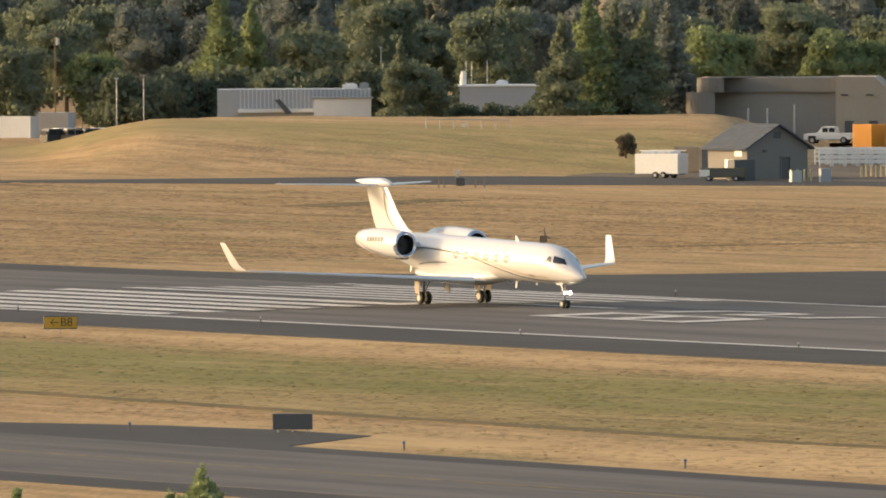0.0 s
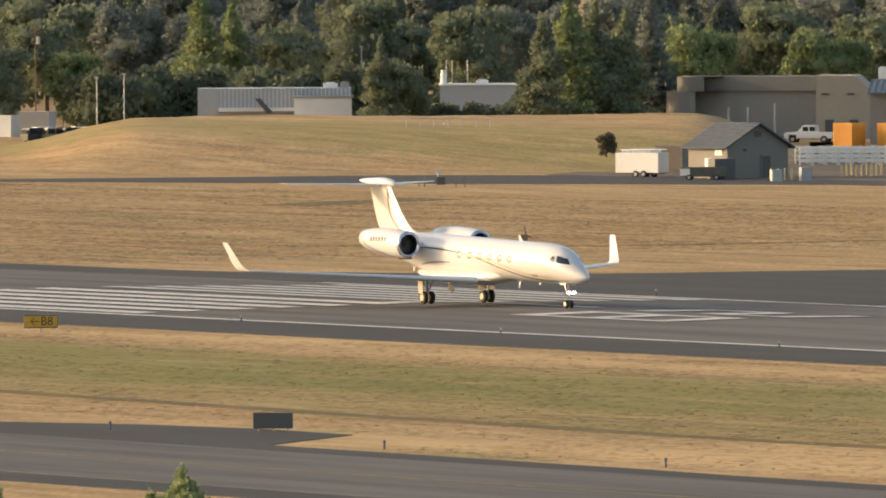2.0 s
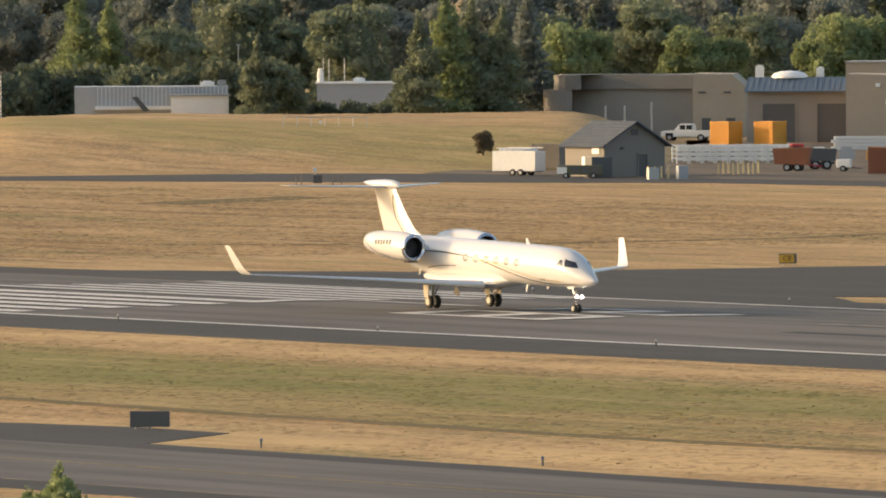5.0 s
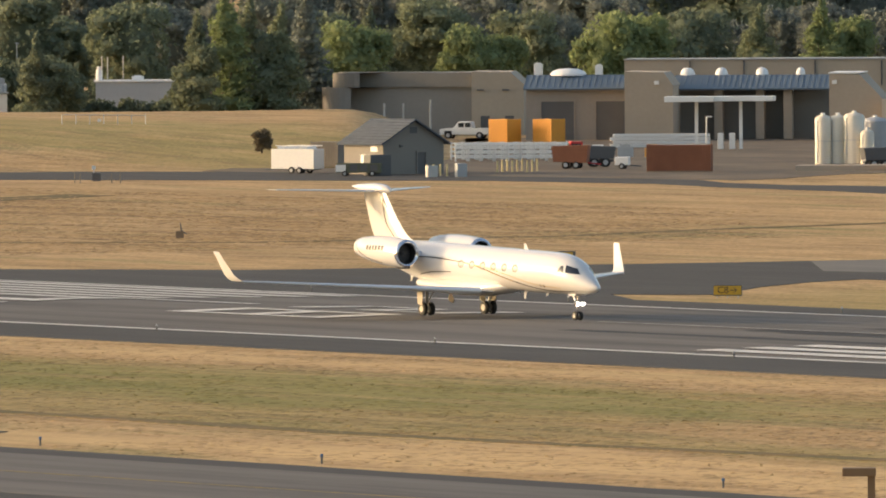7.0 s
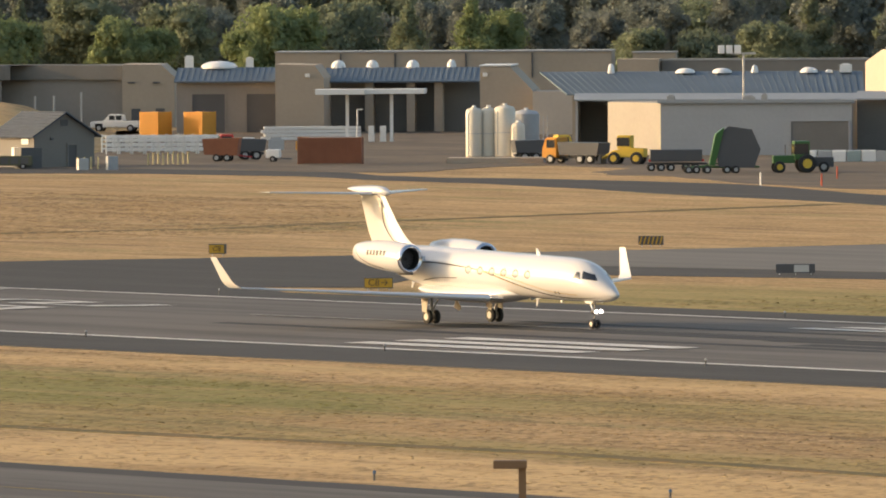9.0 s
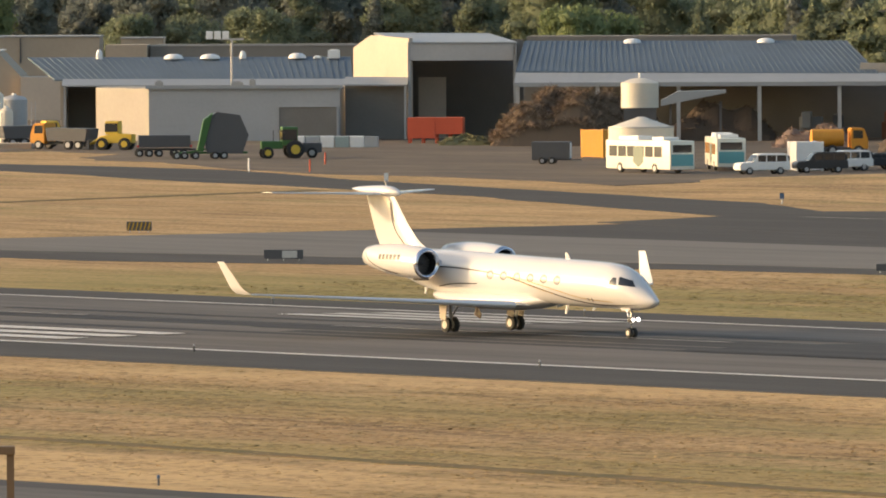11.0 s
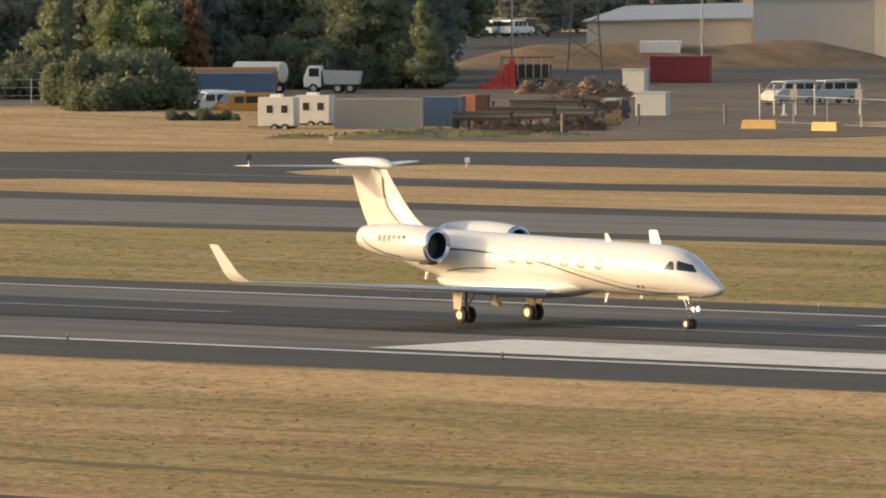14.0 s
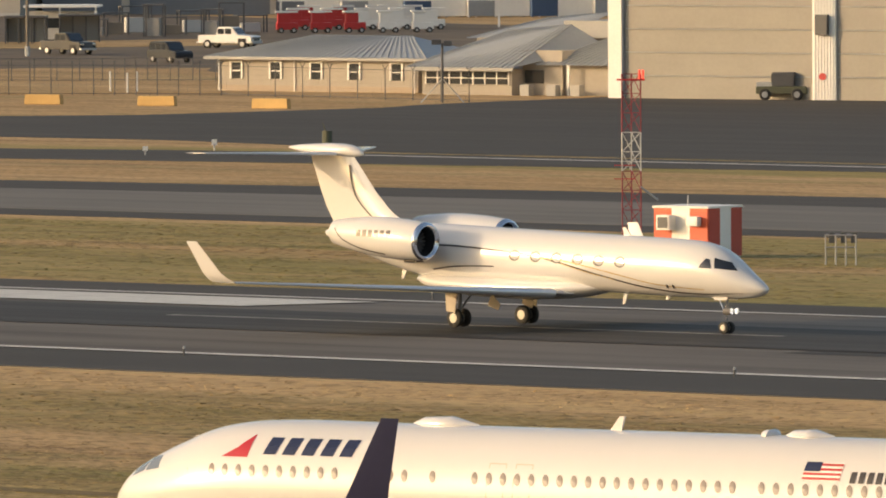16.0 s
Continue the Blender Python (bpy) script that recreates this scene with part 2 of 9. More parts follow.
CAMO = mat("olive_paint", (0.09, 0.095, 0.06), rough=0.7)
GLASS = glass("window_glass", (0.03, 0.035, 0.04))
TANKW = mat("white_tank_plastic", (0.62, 0.57, 0.47), rough=0.5, vary=0.12, scale=1.5)
BRUSH = mat("brush_wood", (0.20, 0.125, 0.075), rough=0.95, vary=0.35, scale=1.5, fine=0.25)
SOIL = mat("dark_soil", (0.075, 0.055, 0.04), rough=0.95, vary=0.3, fine=0.2)

# ---- mesh helpers
def bx(bm, x0, x1, y0, y1, z0, z1, bevel=0.0, m=None):
    r = bmesh.ops.create_cube(bm, size=1.0)
    vs = r["verts"]
    for v in vs:
        v.co = Vector(((x0 + x1) / 2 + v.co.x * (x1 - x0), (y0 + y1) / 2 + v.co.y * (y1 - y0), (z0 + z1) / 2 + v.co.z * (z1 - z0)))
    if bevel:
        es = list({e for v in vs for e in v.link_edges})
        out = bmesh.ops.bevel(bm, geom=es, offset=bevel, segments=2, affect="EDGES", profile=0.7)
        vs = list({v for f in out["faces"] for v in f.verts} | {v for v in vs if v.is_valid})
    if m is not None:
        for v in vs: v.co = m @ v.co
    return bm

def tube(bm, a, b, r0, r1=None, n=10, cap=True):
    """A round bar from a to b."""
    r1 = r0 if r1 is None else r1
    a, b = Vector(a), Vector(b)
    q = (b - a).to_track_quat("Z", "Y")
    lo = [bm.verts.new(a + q @ Vector((r0 * math.cos(2 * math.pi * k / n), r0 * math.sin(2 * math.pi * k / n), 0))) for k in range(n)]
    hi = [bm.verts.new(b + q @ Vector((r1 * math.cos(2 * math.pi * k / n), r1 * math.sin(2 * math.pi * k / n), 0))) for k in range(n)]
    for k in range(n):
        bm.faces.new((lo[k], lo[(k + 1) % n], hi[(k + 1) % n], hi[k]))
    if cap:
        bm.faces.new(lo[::-1]); bm.faces.new(hi)
    return bm

def loft(bm, rings, cap=True, closed=True):
    """Skin over rings of points, all of one length."""
    vs = [[bm.verts.new(p) for p in ring] for ring in rings]
    n = len(vs[0])
    for a, b in zip(vs, vs[1:]):
        for k in range(n if closed else n - 1):
            bm.faces.new((a[k], a[(k + 1) % n], b[(k + 1) % n], b[k]))
    if cap:
        bm.faces.new(vs[0][::-1]); bm.faces.new(vs[-1])
    return bm

def prism(bm, outline, y0, y1, m=None):
    """An outline in x, z pulled from y0 to y1."""
    a = [bm.verts.new((x, y0, z)) for x, z in outline]
    b = [bm.verts.new((x, y1, z)) for x, z in outline]
    n = len(a)
    bm.faces.new(a); bm.faces.new(b[::-1])
    for k in range(n):
        bm.faces.new((a[k], b[k], b[(k + 1) % n], a[(k + 1) % n]))
    if m is not None:
        for v in a + b: v.co = m @ v.co
    return bm

def lathe(bm, profile, axis_from, direction, n=24, cap=True):
    """Turns (along, radius) round an axis."""
    o, q = Vector(axis_from), Vector(direction).to_track_quat("Z", "Y")
    rings = [[o + q @ Vector((r * math.cos(2 * math.pi * k / n), r * math.sin(2 * math.pi * k / n), s)) for k in range(n)] for s, r in profile]
    return loft(bm, rings, cap)

def part(name, bm, material, parent=None, label="", smooth=False):
    """Links a bmesh as one mesh object under a thing or a part."""
    bmesh.ops.recalc_face_normals(bm, faces=bm.faces[:])
    me = bpy.data.meshes.new(name)
    bm.to_mesh(me); bm.free()
    if smooth:
        for p in me.polygons: p.use_smooth = True
        me.set_sharp_from_angle(angle=radians(40))
    me.materials.append(material)
    ob = new(name, me)
    if parent: ob.parent = parent
    return tagged(ob, label)

def B(*boxes, bevel=0.0):
    bm = bmesh.new()
    for b in boxes: bx(bm, *b, bevel=bevel)
    return bm

def T(*bars, n=8):
    bm = bmesh.new()
    for b in bars: tube(bm, *b, n=n)
    return bm

def spot(az, dist, turn=0.0, z=0.0):
    """A place by its bearing left of the y axis and its distance from the roof; x across the line of sight, y away, then turned."""
    a = radians(az)
    return pose(-dist * math.sin(a), dist * math.cos(a), z, 0, 0, az + turn)

def thing(name, label, category, m, group="", kind=""):
    ob = new(name)
    ob.empty_display_size = 0.5
    ob.matrix_basis = m
    return tagged(ob, label, category, group, kind)

def text_mesh(name, words, size, material, parent, m, label=""):
    cu = bpy.data.curves.new(name, "FONT")
    cu.body, cu.size, cu.extrude, cu.align_x, cu.align_y = words, size, 0.01, "CENTER", "CENTER"
    ob = new(name, cu)
    me = bpy.data.meshes.new_from_object(ob.evaluated_get(bpy.context.evaluated_depsgraph_get()))
    bpy.data.objects.remove(ob); bpy.data.curves.remove(cu)
    me.materials.clear(); me.materials.append(material)
    o = new(name, me); o.parent = parent; o.matrix_basis = m
    return tagged(o, label)

# ---- ground, runway, taxiways
NEAR, WIDE = 394.7, 44.8
MID = NEAR + WIDE / 2
CROWN = 0.283
def crown(y):
    return max(0.0, CROWN * (1 - abs(y - MID) / (WIDE / 2)))

def sheet(name, outline, z, material, label, category="ground", thick=0.0, kind="structure"):
    """A flat pavement or turf patch with a low rim."""
    bm = bmesh.new()
    a = [bm.verts.new((x, y, z)) for x, y in outline]
    b = [bm.verts.new((x, y, -0.02)) for x, y in outline]
    bm.faces.new(a)
    for k in range(len(a)):
        bm.faces.new((a[k], b[k], b[(k + 1) % len(a)], a[(k + 1) % len(a)]))
    ob = part(name, bm, material)
    return tagged(ob, label, category, kind=kind)

def wavy(points, amp, step, seed):
    """An outline with slightly ragged edges."""
    rng, out = random.Random(seed), []
    for (x0, y0), (x1, y1) in zip(points, points[1:] + points[:1]):
        n = max(1, int(math.hypot(x1 - x0, y1 - y0) / step))
        for k in range(n):
            f = k / n
            out.append((x0 + (x1 - x0) * f + rng.uniform(-amp, amp), y0 + (y1 - y0) * f + rng.uniform(-amp, amp)))
    return out

def ground():
    bm = bmesh.new()
    g = [-6000, -3000, -1500, -1000, -700, -400, 0, 1500, 6000]
    vs = [[bm.verts.new((x, y, 0)) for y in (-3000, 0, 280, 400, 600, 900, 1500, 3000, 6000)] for x in g]
    for i in range(len(g) - 1):
        for j in range(8):
            bm.faces.new((vs[i][j], vs[i + 1][j], vs[i + 1][j + 1], vs[i][j + 1]))
    tagged(part("ground", bm, GRASS), "dry golden airfield grass with greener patches", "ground", kind="structure")

def strip(bm, x0, x1, y0, y1, lift, nx=1, ny=4, z=crown):
    """A lengthwise strip that follows the runway's crown."""
    ys = sorted({y0, y1, *[y0 + (y1 - y0) * k / ny for k in range(ny + 1)], *([MID] if y0 < MID < y1 else [])})
    rows = [[bm.verts.new((x0 + (x1 - x0) * i / nx, y, z(y) + lift)) for y in ys] for i in range(nx + 1)]
    for a, b in zip(rows, rows[1:]):
        for k in range(len(ys) - 1):
            bm.faces.new((a[k], b[k], b[k + 1], a[k + 1]))
    return bm

def runway():
    E0, E1 = -1500, 1600
    bm = bmesh.new(); strip(bm, E0, E1, NEAR - 12, NEAR + WIDE + 7, 0.03, ny=40)
    tagged(part("runway", bm, ASPHALT), "brown-grey asphalt runway with a slight crown", "runway", kind="structure")
    tagged(sheet("runway_shoulder", wavy([(E0, NEAR - 12.5), (E1, NEAR - 12.5), (E1, NEAR - 0.6), (E0, NEAR - 0.6)], 0.12, 6, 1), 0.05, SHOULDER, "dark asphalt shoulder along the runway", "shoulder"))
    tagged(sheet("runway_shoulder", wavy([(E0, NEAR + WIDE + 0.6), (E1, NEAR + WIDE + 0.6), (E1, NEAR + WIDE + 8), (E0, NEAR + WIDE + 8)], 0.12, 6, 2), 0.05, SHOULDER, "dark asphalt shoulder along the runway", "shoulder"))
    # rubber laid down in the touchdown zone
    rng = random.Random(5)
    for k in range(34):
        x = rng.uniform(-640, -300); ln = rng.uniform(60, 200)
        y = MID + rng.choice((-1, 1)) * rng.uniform(0.5, 8.5) + rng.gauss(0, 1.0)
        bm = bmesh.new(); strip(bm, max(-650, x), x + ln, y - rng.uniform(0.3, 1.1), y + rng.uniform(0.3, 1.1), 0.034 + 0.0006 * k, ny=2)
        tagged(part("rubber_streak", bm, RUBBER), "black tyre rubber streak on the asphalt", "rubber streak", "rubber streaks", "structure")
    bm = bmesh.new(); strip(bm, -545, 300, MID - 7.5, MID + 8.5, 0.064, ny=10)
    tagged(part("rubber_band", bm, RUBBER), "broad band of black tyre rubber", "rubber band", kind="structure")
    paint = lambda name, bm, m, lab: tagged(part(name, bm, m), lab, "marking", "runway markings", "structure")
    for y in (NEAR, NEAR + WIDE):
        bm = bmesh.new(); strip(bm, -760.1, E1, y - 0.45, y + 0.45, 0.075)
        paint("edge_line", bm, WHITE_LINE, "white runway edge line")
    for k in range(12):  # threshold bars
        off = (1.75 + (k // 2) * 3.5 + 0.875) * (1 if k % 2 else -1)
        bm = bmesh.new(); strip(bm, -754, -708.2, MID + off - 0.875, MID + off + 0.875, 0.08)
        paint("threshold_bar", bm, WHITE_LINE, "long faded white threshold bar")
    x = -891.4 + 61 * 4
    for k in range(10):
        bm = bmesh.new(); strip(bm, x + 61 * k, x + 61 * k + 36.6, MID - 0.3, MID + 0.3, 0.075)
        paint("centre_dash", bm, FADED_LINE, "faded white centre line dash")
    for side in (-1, 1):
        for k in range(3):  # touchdown zone bars
            y = MID + side * (11 + 0.9 + k * 3.3)
            bm = bmesh.new(); strip(bm, -607.7, -584.8, y - 0.92, y + 0.92, 0.08)
            paint("touchdown_bar", bm, WHITE_LINE, "white touchdown zone bar")
        bm = bmesh.new(); strip(bm, -455.3, -409.5, MID + side * 15.57 - 4.57, MID + side * 15.57 + 4.57, 0.08)
        paint("aiming_bar", bm, WHITE_LINE, "broad white aiming point bar")
    # numerals: strokes given along and across, in metres, read in the direction of take-off
    def strokes(x, y, list_of):
        bm = bmesh.new()
        for u0, u1, v0, v1 in list_of:
            strip(bm, x + u0, x + u1, y + v0, y + v1, 0.082, ny=1)
        return bm
    paint("numeral_eight", strokes(-685.5, MID - 4.4, [(0, 18.3, -3, -2.1), (0, 18.3, 2.1, 3), (0, 2.4, -2.1, 2.1), (15.9, 18.3, -2.1, 2.1), (8, 10.4, -2.1, 2.1)]), WHITE_LINE, "worn white painted numeral eight")
    paint("numeral_two", strokes(-685.5, MID + 4.4, [(0, 2.4, -3, 3), (0, 10, 2.1, 3), (8, 10.4, -2.1, 2.1), (8, 18.3, -3, -2.1), (15.9, 18.3, -2.1, 3)]), WHITE_LINE, "worn white painted numeral two")
    paint("letter_l", strokes(-711, MID + 1, [(0, 18.3, 2.1, 3), (0, 2.4, -3, 2.1)]), WHITE_LINE, "worn white painted letter L")

def pavements():
    # taxiway in front of the runway, with the fillet of the side exit
    sheet("taxiway_near", wavy([(-1300, 274), (1200, 274), (1200, 302.2), (-470, 302.2), (-528, 302.4), (-536, 311.6), (-545, 311.8), (-553, 310), (-565, 304), (-1300, 302.2)], 0.15, 5, 3), 0.03, SHOULDER, "dark asphalt taxiway", "taxiway")
    sheet("taxiway_lane", [(-1300, 278.5), (1200, 278.5), (1200, 299), (-1300, 299)], 0.045, ASPHALT, "worn grey taxiway lane", "taxiway")
    bm = bmesh.new(); strip(bm, -1300, 1200, 288.9, 289.2, 0.06, ny=1, z=lambda y: 0)
    tagged(part("taxiway_line", bm, YELLOW_LINE), "faded yellow taxiway centre line", "marking", kind="structure")
    # exits on the far side
    sheet("exit_taxiway", wavy([(-1300, 447), (-806, 447), (-788, 449), (-767, 466), (-763, 485), (-759, 506), (-756, 530), (-752, 560), (-740, 545), (-728, 500), (-716, 478), (-706, 466), (-697, 458), (-702, 453), (-690, 447)], 0.25, 5, 4), 0.035, SHOULDER, "dark asphalt exit taxiway", "taxiway")
    # parallel taxiway beyond
    far0, far1 = 541, 556
    sheet("taxiway_far_shoulder", wavy([(-757, 498), (-737, 484), (-709, 484), (-665, 500), (-612, 507), (-551, 513), (-400, 513), (-200, 513), (600, 513), (600, 563), (-400, 563), (-480, 563), (-600, 551), (-690, 551), (-757, 566)], 0.25, 5, 6), 0.03, SHOULDER, "dark asphalt taxiway shoulder", "taxiway")
    sheet("taxiway_far", [(-758, 506), (-737, 493), (-668, 509), (-612, 513), (-551, 520), (-200, 520), (600, 520), (600, 549), (-200, 549), (-480, 549), (-599, 541), (-684, 540), (-756, 541)], 0.045, CONCRETE, "pale concrete taxiway", "taxiway")
    sheet("apron_road", wavy([(-762, 566), (-700, 552), (-698, 562), (-690, 573), (-640, 577), (-569, 589), (-518, 598), (-300, 604), (600, 604), (600, 612), (-300, 612), (-576, 608), (-650, 588), (-683, 589), (-691, 595), (-697, 614), (-660, 620), (-601, 622), (-585, 618), (-576, 610), (-300, 614), (600, 614), (600, 735), (-500, 735), (-628, 727), (-653, 723), (-649, 697), (-646, 690), (-647, 666), (-659, 652), (-673, 650), (-721, 638), (-746, 617), (-775, 597)], 0.3, 5, 7), 0.04, SHOULDER, "dark asphalt apron and service road", "apron")
    bm = bmesh.new()
    strip(bm, -577, 200, 603.6, 604.6, 0.06, ny=1, z=lambda y: 0)
    tagged(part("apron_line", bm, WHITE_LINE), "pale concrete edge line of the apron", "marking", kind="structure")
    bm = bmesh.new()
    strip(bm, -763, -650, 585, 585.5, 0.06, ny=1, z=lambda y: 0)
    tagged(part("service_line", bm, FADED_LINE), "faded white service road line", "marking", kind="structure")
    # perimeter road and the works yard
    sheet("perimeter_road", wavy([(-1600, 500), (-1079, 585), (-1040, 611), (-1026, 622), (-1007, 636), (-984, 640), (-968, 636), (-947, 634), (-921, 628), (-893, 620), (-871, 616), (-849, 610), (-834, 607), (-820, 601), (-806, 596), (-784, 588), (-767, 582), (-762, 590),
        (-799, 609), (-821, 615), (-846, 622), (-872, 629), (-890, 634), (-907, 641), (-923, 647), (-943, 649), (-961, 648), (-970, 645), (-982, 646), (-995, 652), (-1060, 642), (-1072, 632), (-1087, 592), (-1600, 508)], 0.3, 5, 8), 0.035, SHOULDER, "dark narrow perimeter road", "road")
    sheet("yard", wavy([(-1065, 641), (-990, 653), (-994, 660), (-1006, 676), (-1007, 682), (-988, 679), (-979, 668), (-967, 662), (-957, 662), (-939, 654), (-927, 649), (-903, 643), (-894, 645), (-885, 643), (-871, 641), (-854, 636), (-858, 646), (-858, 657), (-850, 662), (-848, 668), (-856, 684), (-860, 705),
        (-905, 760), (-960, 830), (-1060, 900), (-1260, 860), (-1195, 760), (-1120, 690), (-1090, 665)], 0.5, 6, 9), 0.045, GRAVEL, "grey-brown gravel works yard", "yard")
    at = lambda az, d: (-d * math.sin(radians(az)), d * math.cos(radians(az)))
    sheet("car_park", [at(48.75, 1310), at(47.3, 1310), at(47.3, 1500), at(48.75, 1500)], 0.06, SHOULDER, "dark asphalt car park beyond the bank", "car park")
    sheet("fenced_turf", wavy([at(46.75, 1048), at(46.2, 1062), at(45.4, 1062), at(44.6, 1076), at(43.85, 1072), at(43.8, 990), at(44.9, 992), at(45.3, 988), at(46.5, 1028)], 0.5, 5, 14), 0.07, GRASS, "dry brown turf behind the chain link fence", "turf")
    sheet("dry_verge", wavy([at(45.0, 1150), at(43.7, 1162), at(43.7, 1190), at(45.0, 1178)], 0.5, 5, 15), 0.07, GRASS, "dry verge between the yard roads", "verge")
    sheet("storage_yard", wavy([(-797, 669), (-772, 659), (-757, 656), (-739, 659), (-734, 672), (-730, 690), (-716, 700), (-716, 760), (-640, 740), (-650, 790), (-780, 900), (-980, 960), (-1010, 850), (-910, 750), (-850, 694)], 0.5, 6, 10), 0.05, GRAVEL, "brown gravel storage yard", "yard")
    # Narrow strips of darker grass across the field
    for k, pts in enumerate(([(-1000, 330), (-620, 327), (-560, 324), (-520, 323), (-480, 326), (-420, 322), (-380, 319), (-330, 317), (-260, 315), (0, 310)],
                             [(-900, 477), (-850, 486), (-832, 506), (-831, 532), (-840, 552), (-853, 590), (-860, 610)],
                             [(-968, 556), (-975, 566), (-983, 580)])):
        w = (0.9, 1.3, 4.0)[k]
        a = [(x - w * (k > 0), y - w * (k == 0)) for x, y in pts]; b = [(x + w * (k > 0), y + w * (k == 0)) for x, y in reversed(pts)]
        sheet("mower_rut", wavy(a + b, 0.25, 3, 20 + k), 0.03, DARKGRASS, "dark strip in the dry grass", "rut")

def embankment():
    """The grassed bank that screens the roads behind the field."""
    bm = bmesh.new()
    azs = [64 - 0.1 * k for k in range(70)]
    rows = []
    for az in azs:
        end = min(1.0, max(0.0, (az - 57.85) / 0.45)) * min(1.0, max(0.0, (61.45 - az) / 0.75))
        end = end * end * (3 - 2 * end)
        if az > 61.45: end = 0
        row = []
        for k in range(15):
            d = 1250 + 12 * k
            f = min(1.0, k / 7.0); f = f * f * (3 - 2 * f)
            z = 3.15 * f * end * (1.0 + 0.05 * noise.noise((az * 2.2, k * 0.4, 0))) + 0.12 * noise.noise((az * 9, k * 0.9, 3)) * end
            if k == 0: z = -0.05
            a = radians(az)
            row.append(bm.verts.new((-d * math.sin(a), d * math.cos(a), z)))
        rows.append(row)
    for a, b in zip(rows, rows[1:]):
        for k in range(14): bm.faces.new((a[k], a[k + 1], b[k + 1], b[k]))
    tagged(part("embankment", bm, GRASS, smooth=True), "long grassed earth bank with dry grass", "embankment", kind="structure")
    # low bank below the woods
    bm = bmesh.new(); rows = []
    for k in range(41):
        az = 53.0 - 0.13 * k
        e = math.sin(math.pi * k / 40) ** 0.7
        row = []
        for j in range(9):
            d = 1000 + 12 * j + (52 - az) * 2
            f = min(1, j / 5); a = radians(az)
            row.append(bm.verts.new((-d * math.sin(a), d * math.cos(a), -0.04 if j in (0, 8) else 0.8 * e * f)))
        rows.append(row)
    for a, b in zip(rows, rows[1:]):
        for k in range(8): bm.faces.new((a[k], a[k + 1], b[k + 1], b[k]))
    tagged(part("low_bank", bm, GRASS, smooth=True), "low dry grass rise below the woods", "embankment", kind="structure")

ground(); runway(); pavements(); embankment()

def grass_clumps():
    """Low uneven clumps of uncut grass over the open turf, thickest in drifts."""
    rng = np.random.default_rng(17)
    # bearing range, y range, number of drifts, clumps in a drift, height, width
    for az0, az1, y0, y1, drifts, each, h, w in ((41.0, 62.2, 303.5, 381, 2600, 26, 0.032, 0.30), (41.0, 56.2, 449, 511, 1000, 22, 0.04, 0.34),
                                                 (56.6, 62.0, 449, 590, 1700, 22, 0.045, 0.45), (41.0, 51.0, 566, 586, 260, 18, 0.04, 0.35)):
        az, cy = np.radians(rng.uniform(az0, az1, drifts)), rng.uniform(y0, y1, drifts)
        n = drifts * each
        x = np.repeat(-cy * np.tan(az), each) + rng.normal(0, 4.5, n)
        y = np.repeat(cy, each) + rng.normal(0, 1.6, n)
        keep = (y > y0) & (y < y1)
        if y0 == 303.5: keep &= ~((x > -572) & (x < -522) & (y < 313))
        if y0 == 449 and y1 == 511: keep &= (x > -660) & (y < 500 + (x + 660) * 0.05)
        if y1 == 590: keep &= x < -815 - np.clip(y - 560, 0, 99) * 1.2
        if y0 == 566: keep &= x > -470
        x, y = x[keep], y[keep]; n = len(x)
        hh, ww, turn = h * rng.uniform(0.3, 1.5, n), w * rng.uniform(0.4, 1.7, n), rng.uniform(0, 6.3, n)
        co = np.zeros((n, 5, 3))
        for k in range(4):
            q = ww * rng.uniform(0.6, 1.2, n)
            co[:, k, 0], co[:, k, 1], co[:, k, 2] = x + q * np.cos(turn + 1.57 * k), y + q * np.sin(turn + 1.57 * k), 0.002
        co[:, 4, 0], co[:, 4, 1], co[:, 4, 2] = x + rng.normal(0, 0.1, n), y + rng.normal(0, 0.1, n), hh
        base = np.arange(n)[:, None, None] * 5
        faces = (base + np.array([[0, 1, 4], [1, 2, 4], [2, 3, 4], [3, 0, 4]])).reshape(-1, 3)
        me = bpy.data.meshes.new("grass_clumps"); me.from_pydata(co.reshape(-1, 3).tolist(), [], faces.tolist()); me.materials.append(CLUMP)
        tagged(new("grass_clumps", me), "uneven clumps of dry golden grass", "grass", kind="stuff")
grass_clumps()

def tuftmat(name, c1, c2, c3):
    m = bpy.data.materials.new(name); m.use_nodes = True
    nt = m.node_tree; L, N = nt.links.new, nt.nodes.new
    b = nt.nodes["Principled BSDF"]; b.inputs["Roughness"].default_value = 0.9; b.inputs["Specular IOR Level"].default_value = 0.15
    geo = N("ShaderNodeNewGeometry"); ramp = N("ShaderNodeValToRGB"); L(geo.outputs["Random Per Island"], ramp.inputs[0])
    ramp.color_ramp.elements[0].color, ramp.color_ramp.elements[1].color = (*c1, 1), (*c3, 1)
    e = ramp.color_ramp.elements.new(0.5); e.color = (*c2, 1)
    L(ramp.outputs[0], b.inputs["Base Color"])
    return m
TWIGS = tuftmat("brush_twigs", (0.10, 0.075, 0.055), (0.21, 0.155, 0.11), (0.38, 0.29, 0.215))

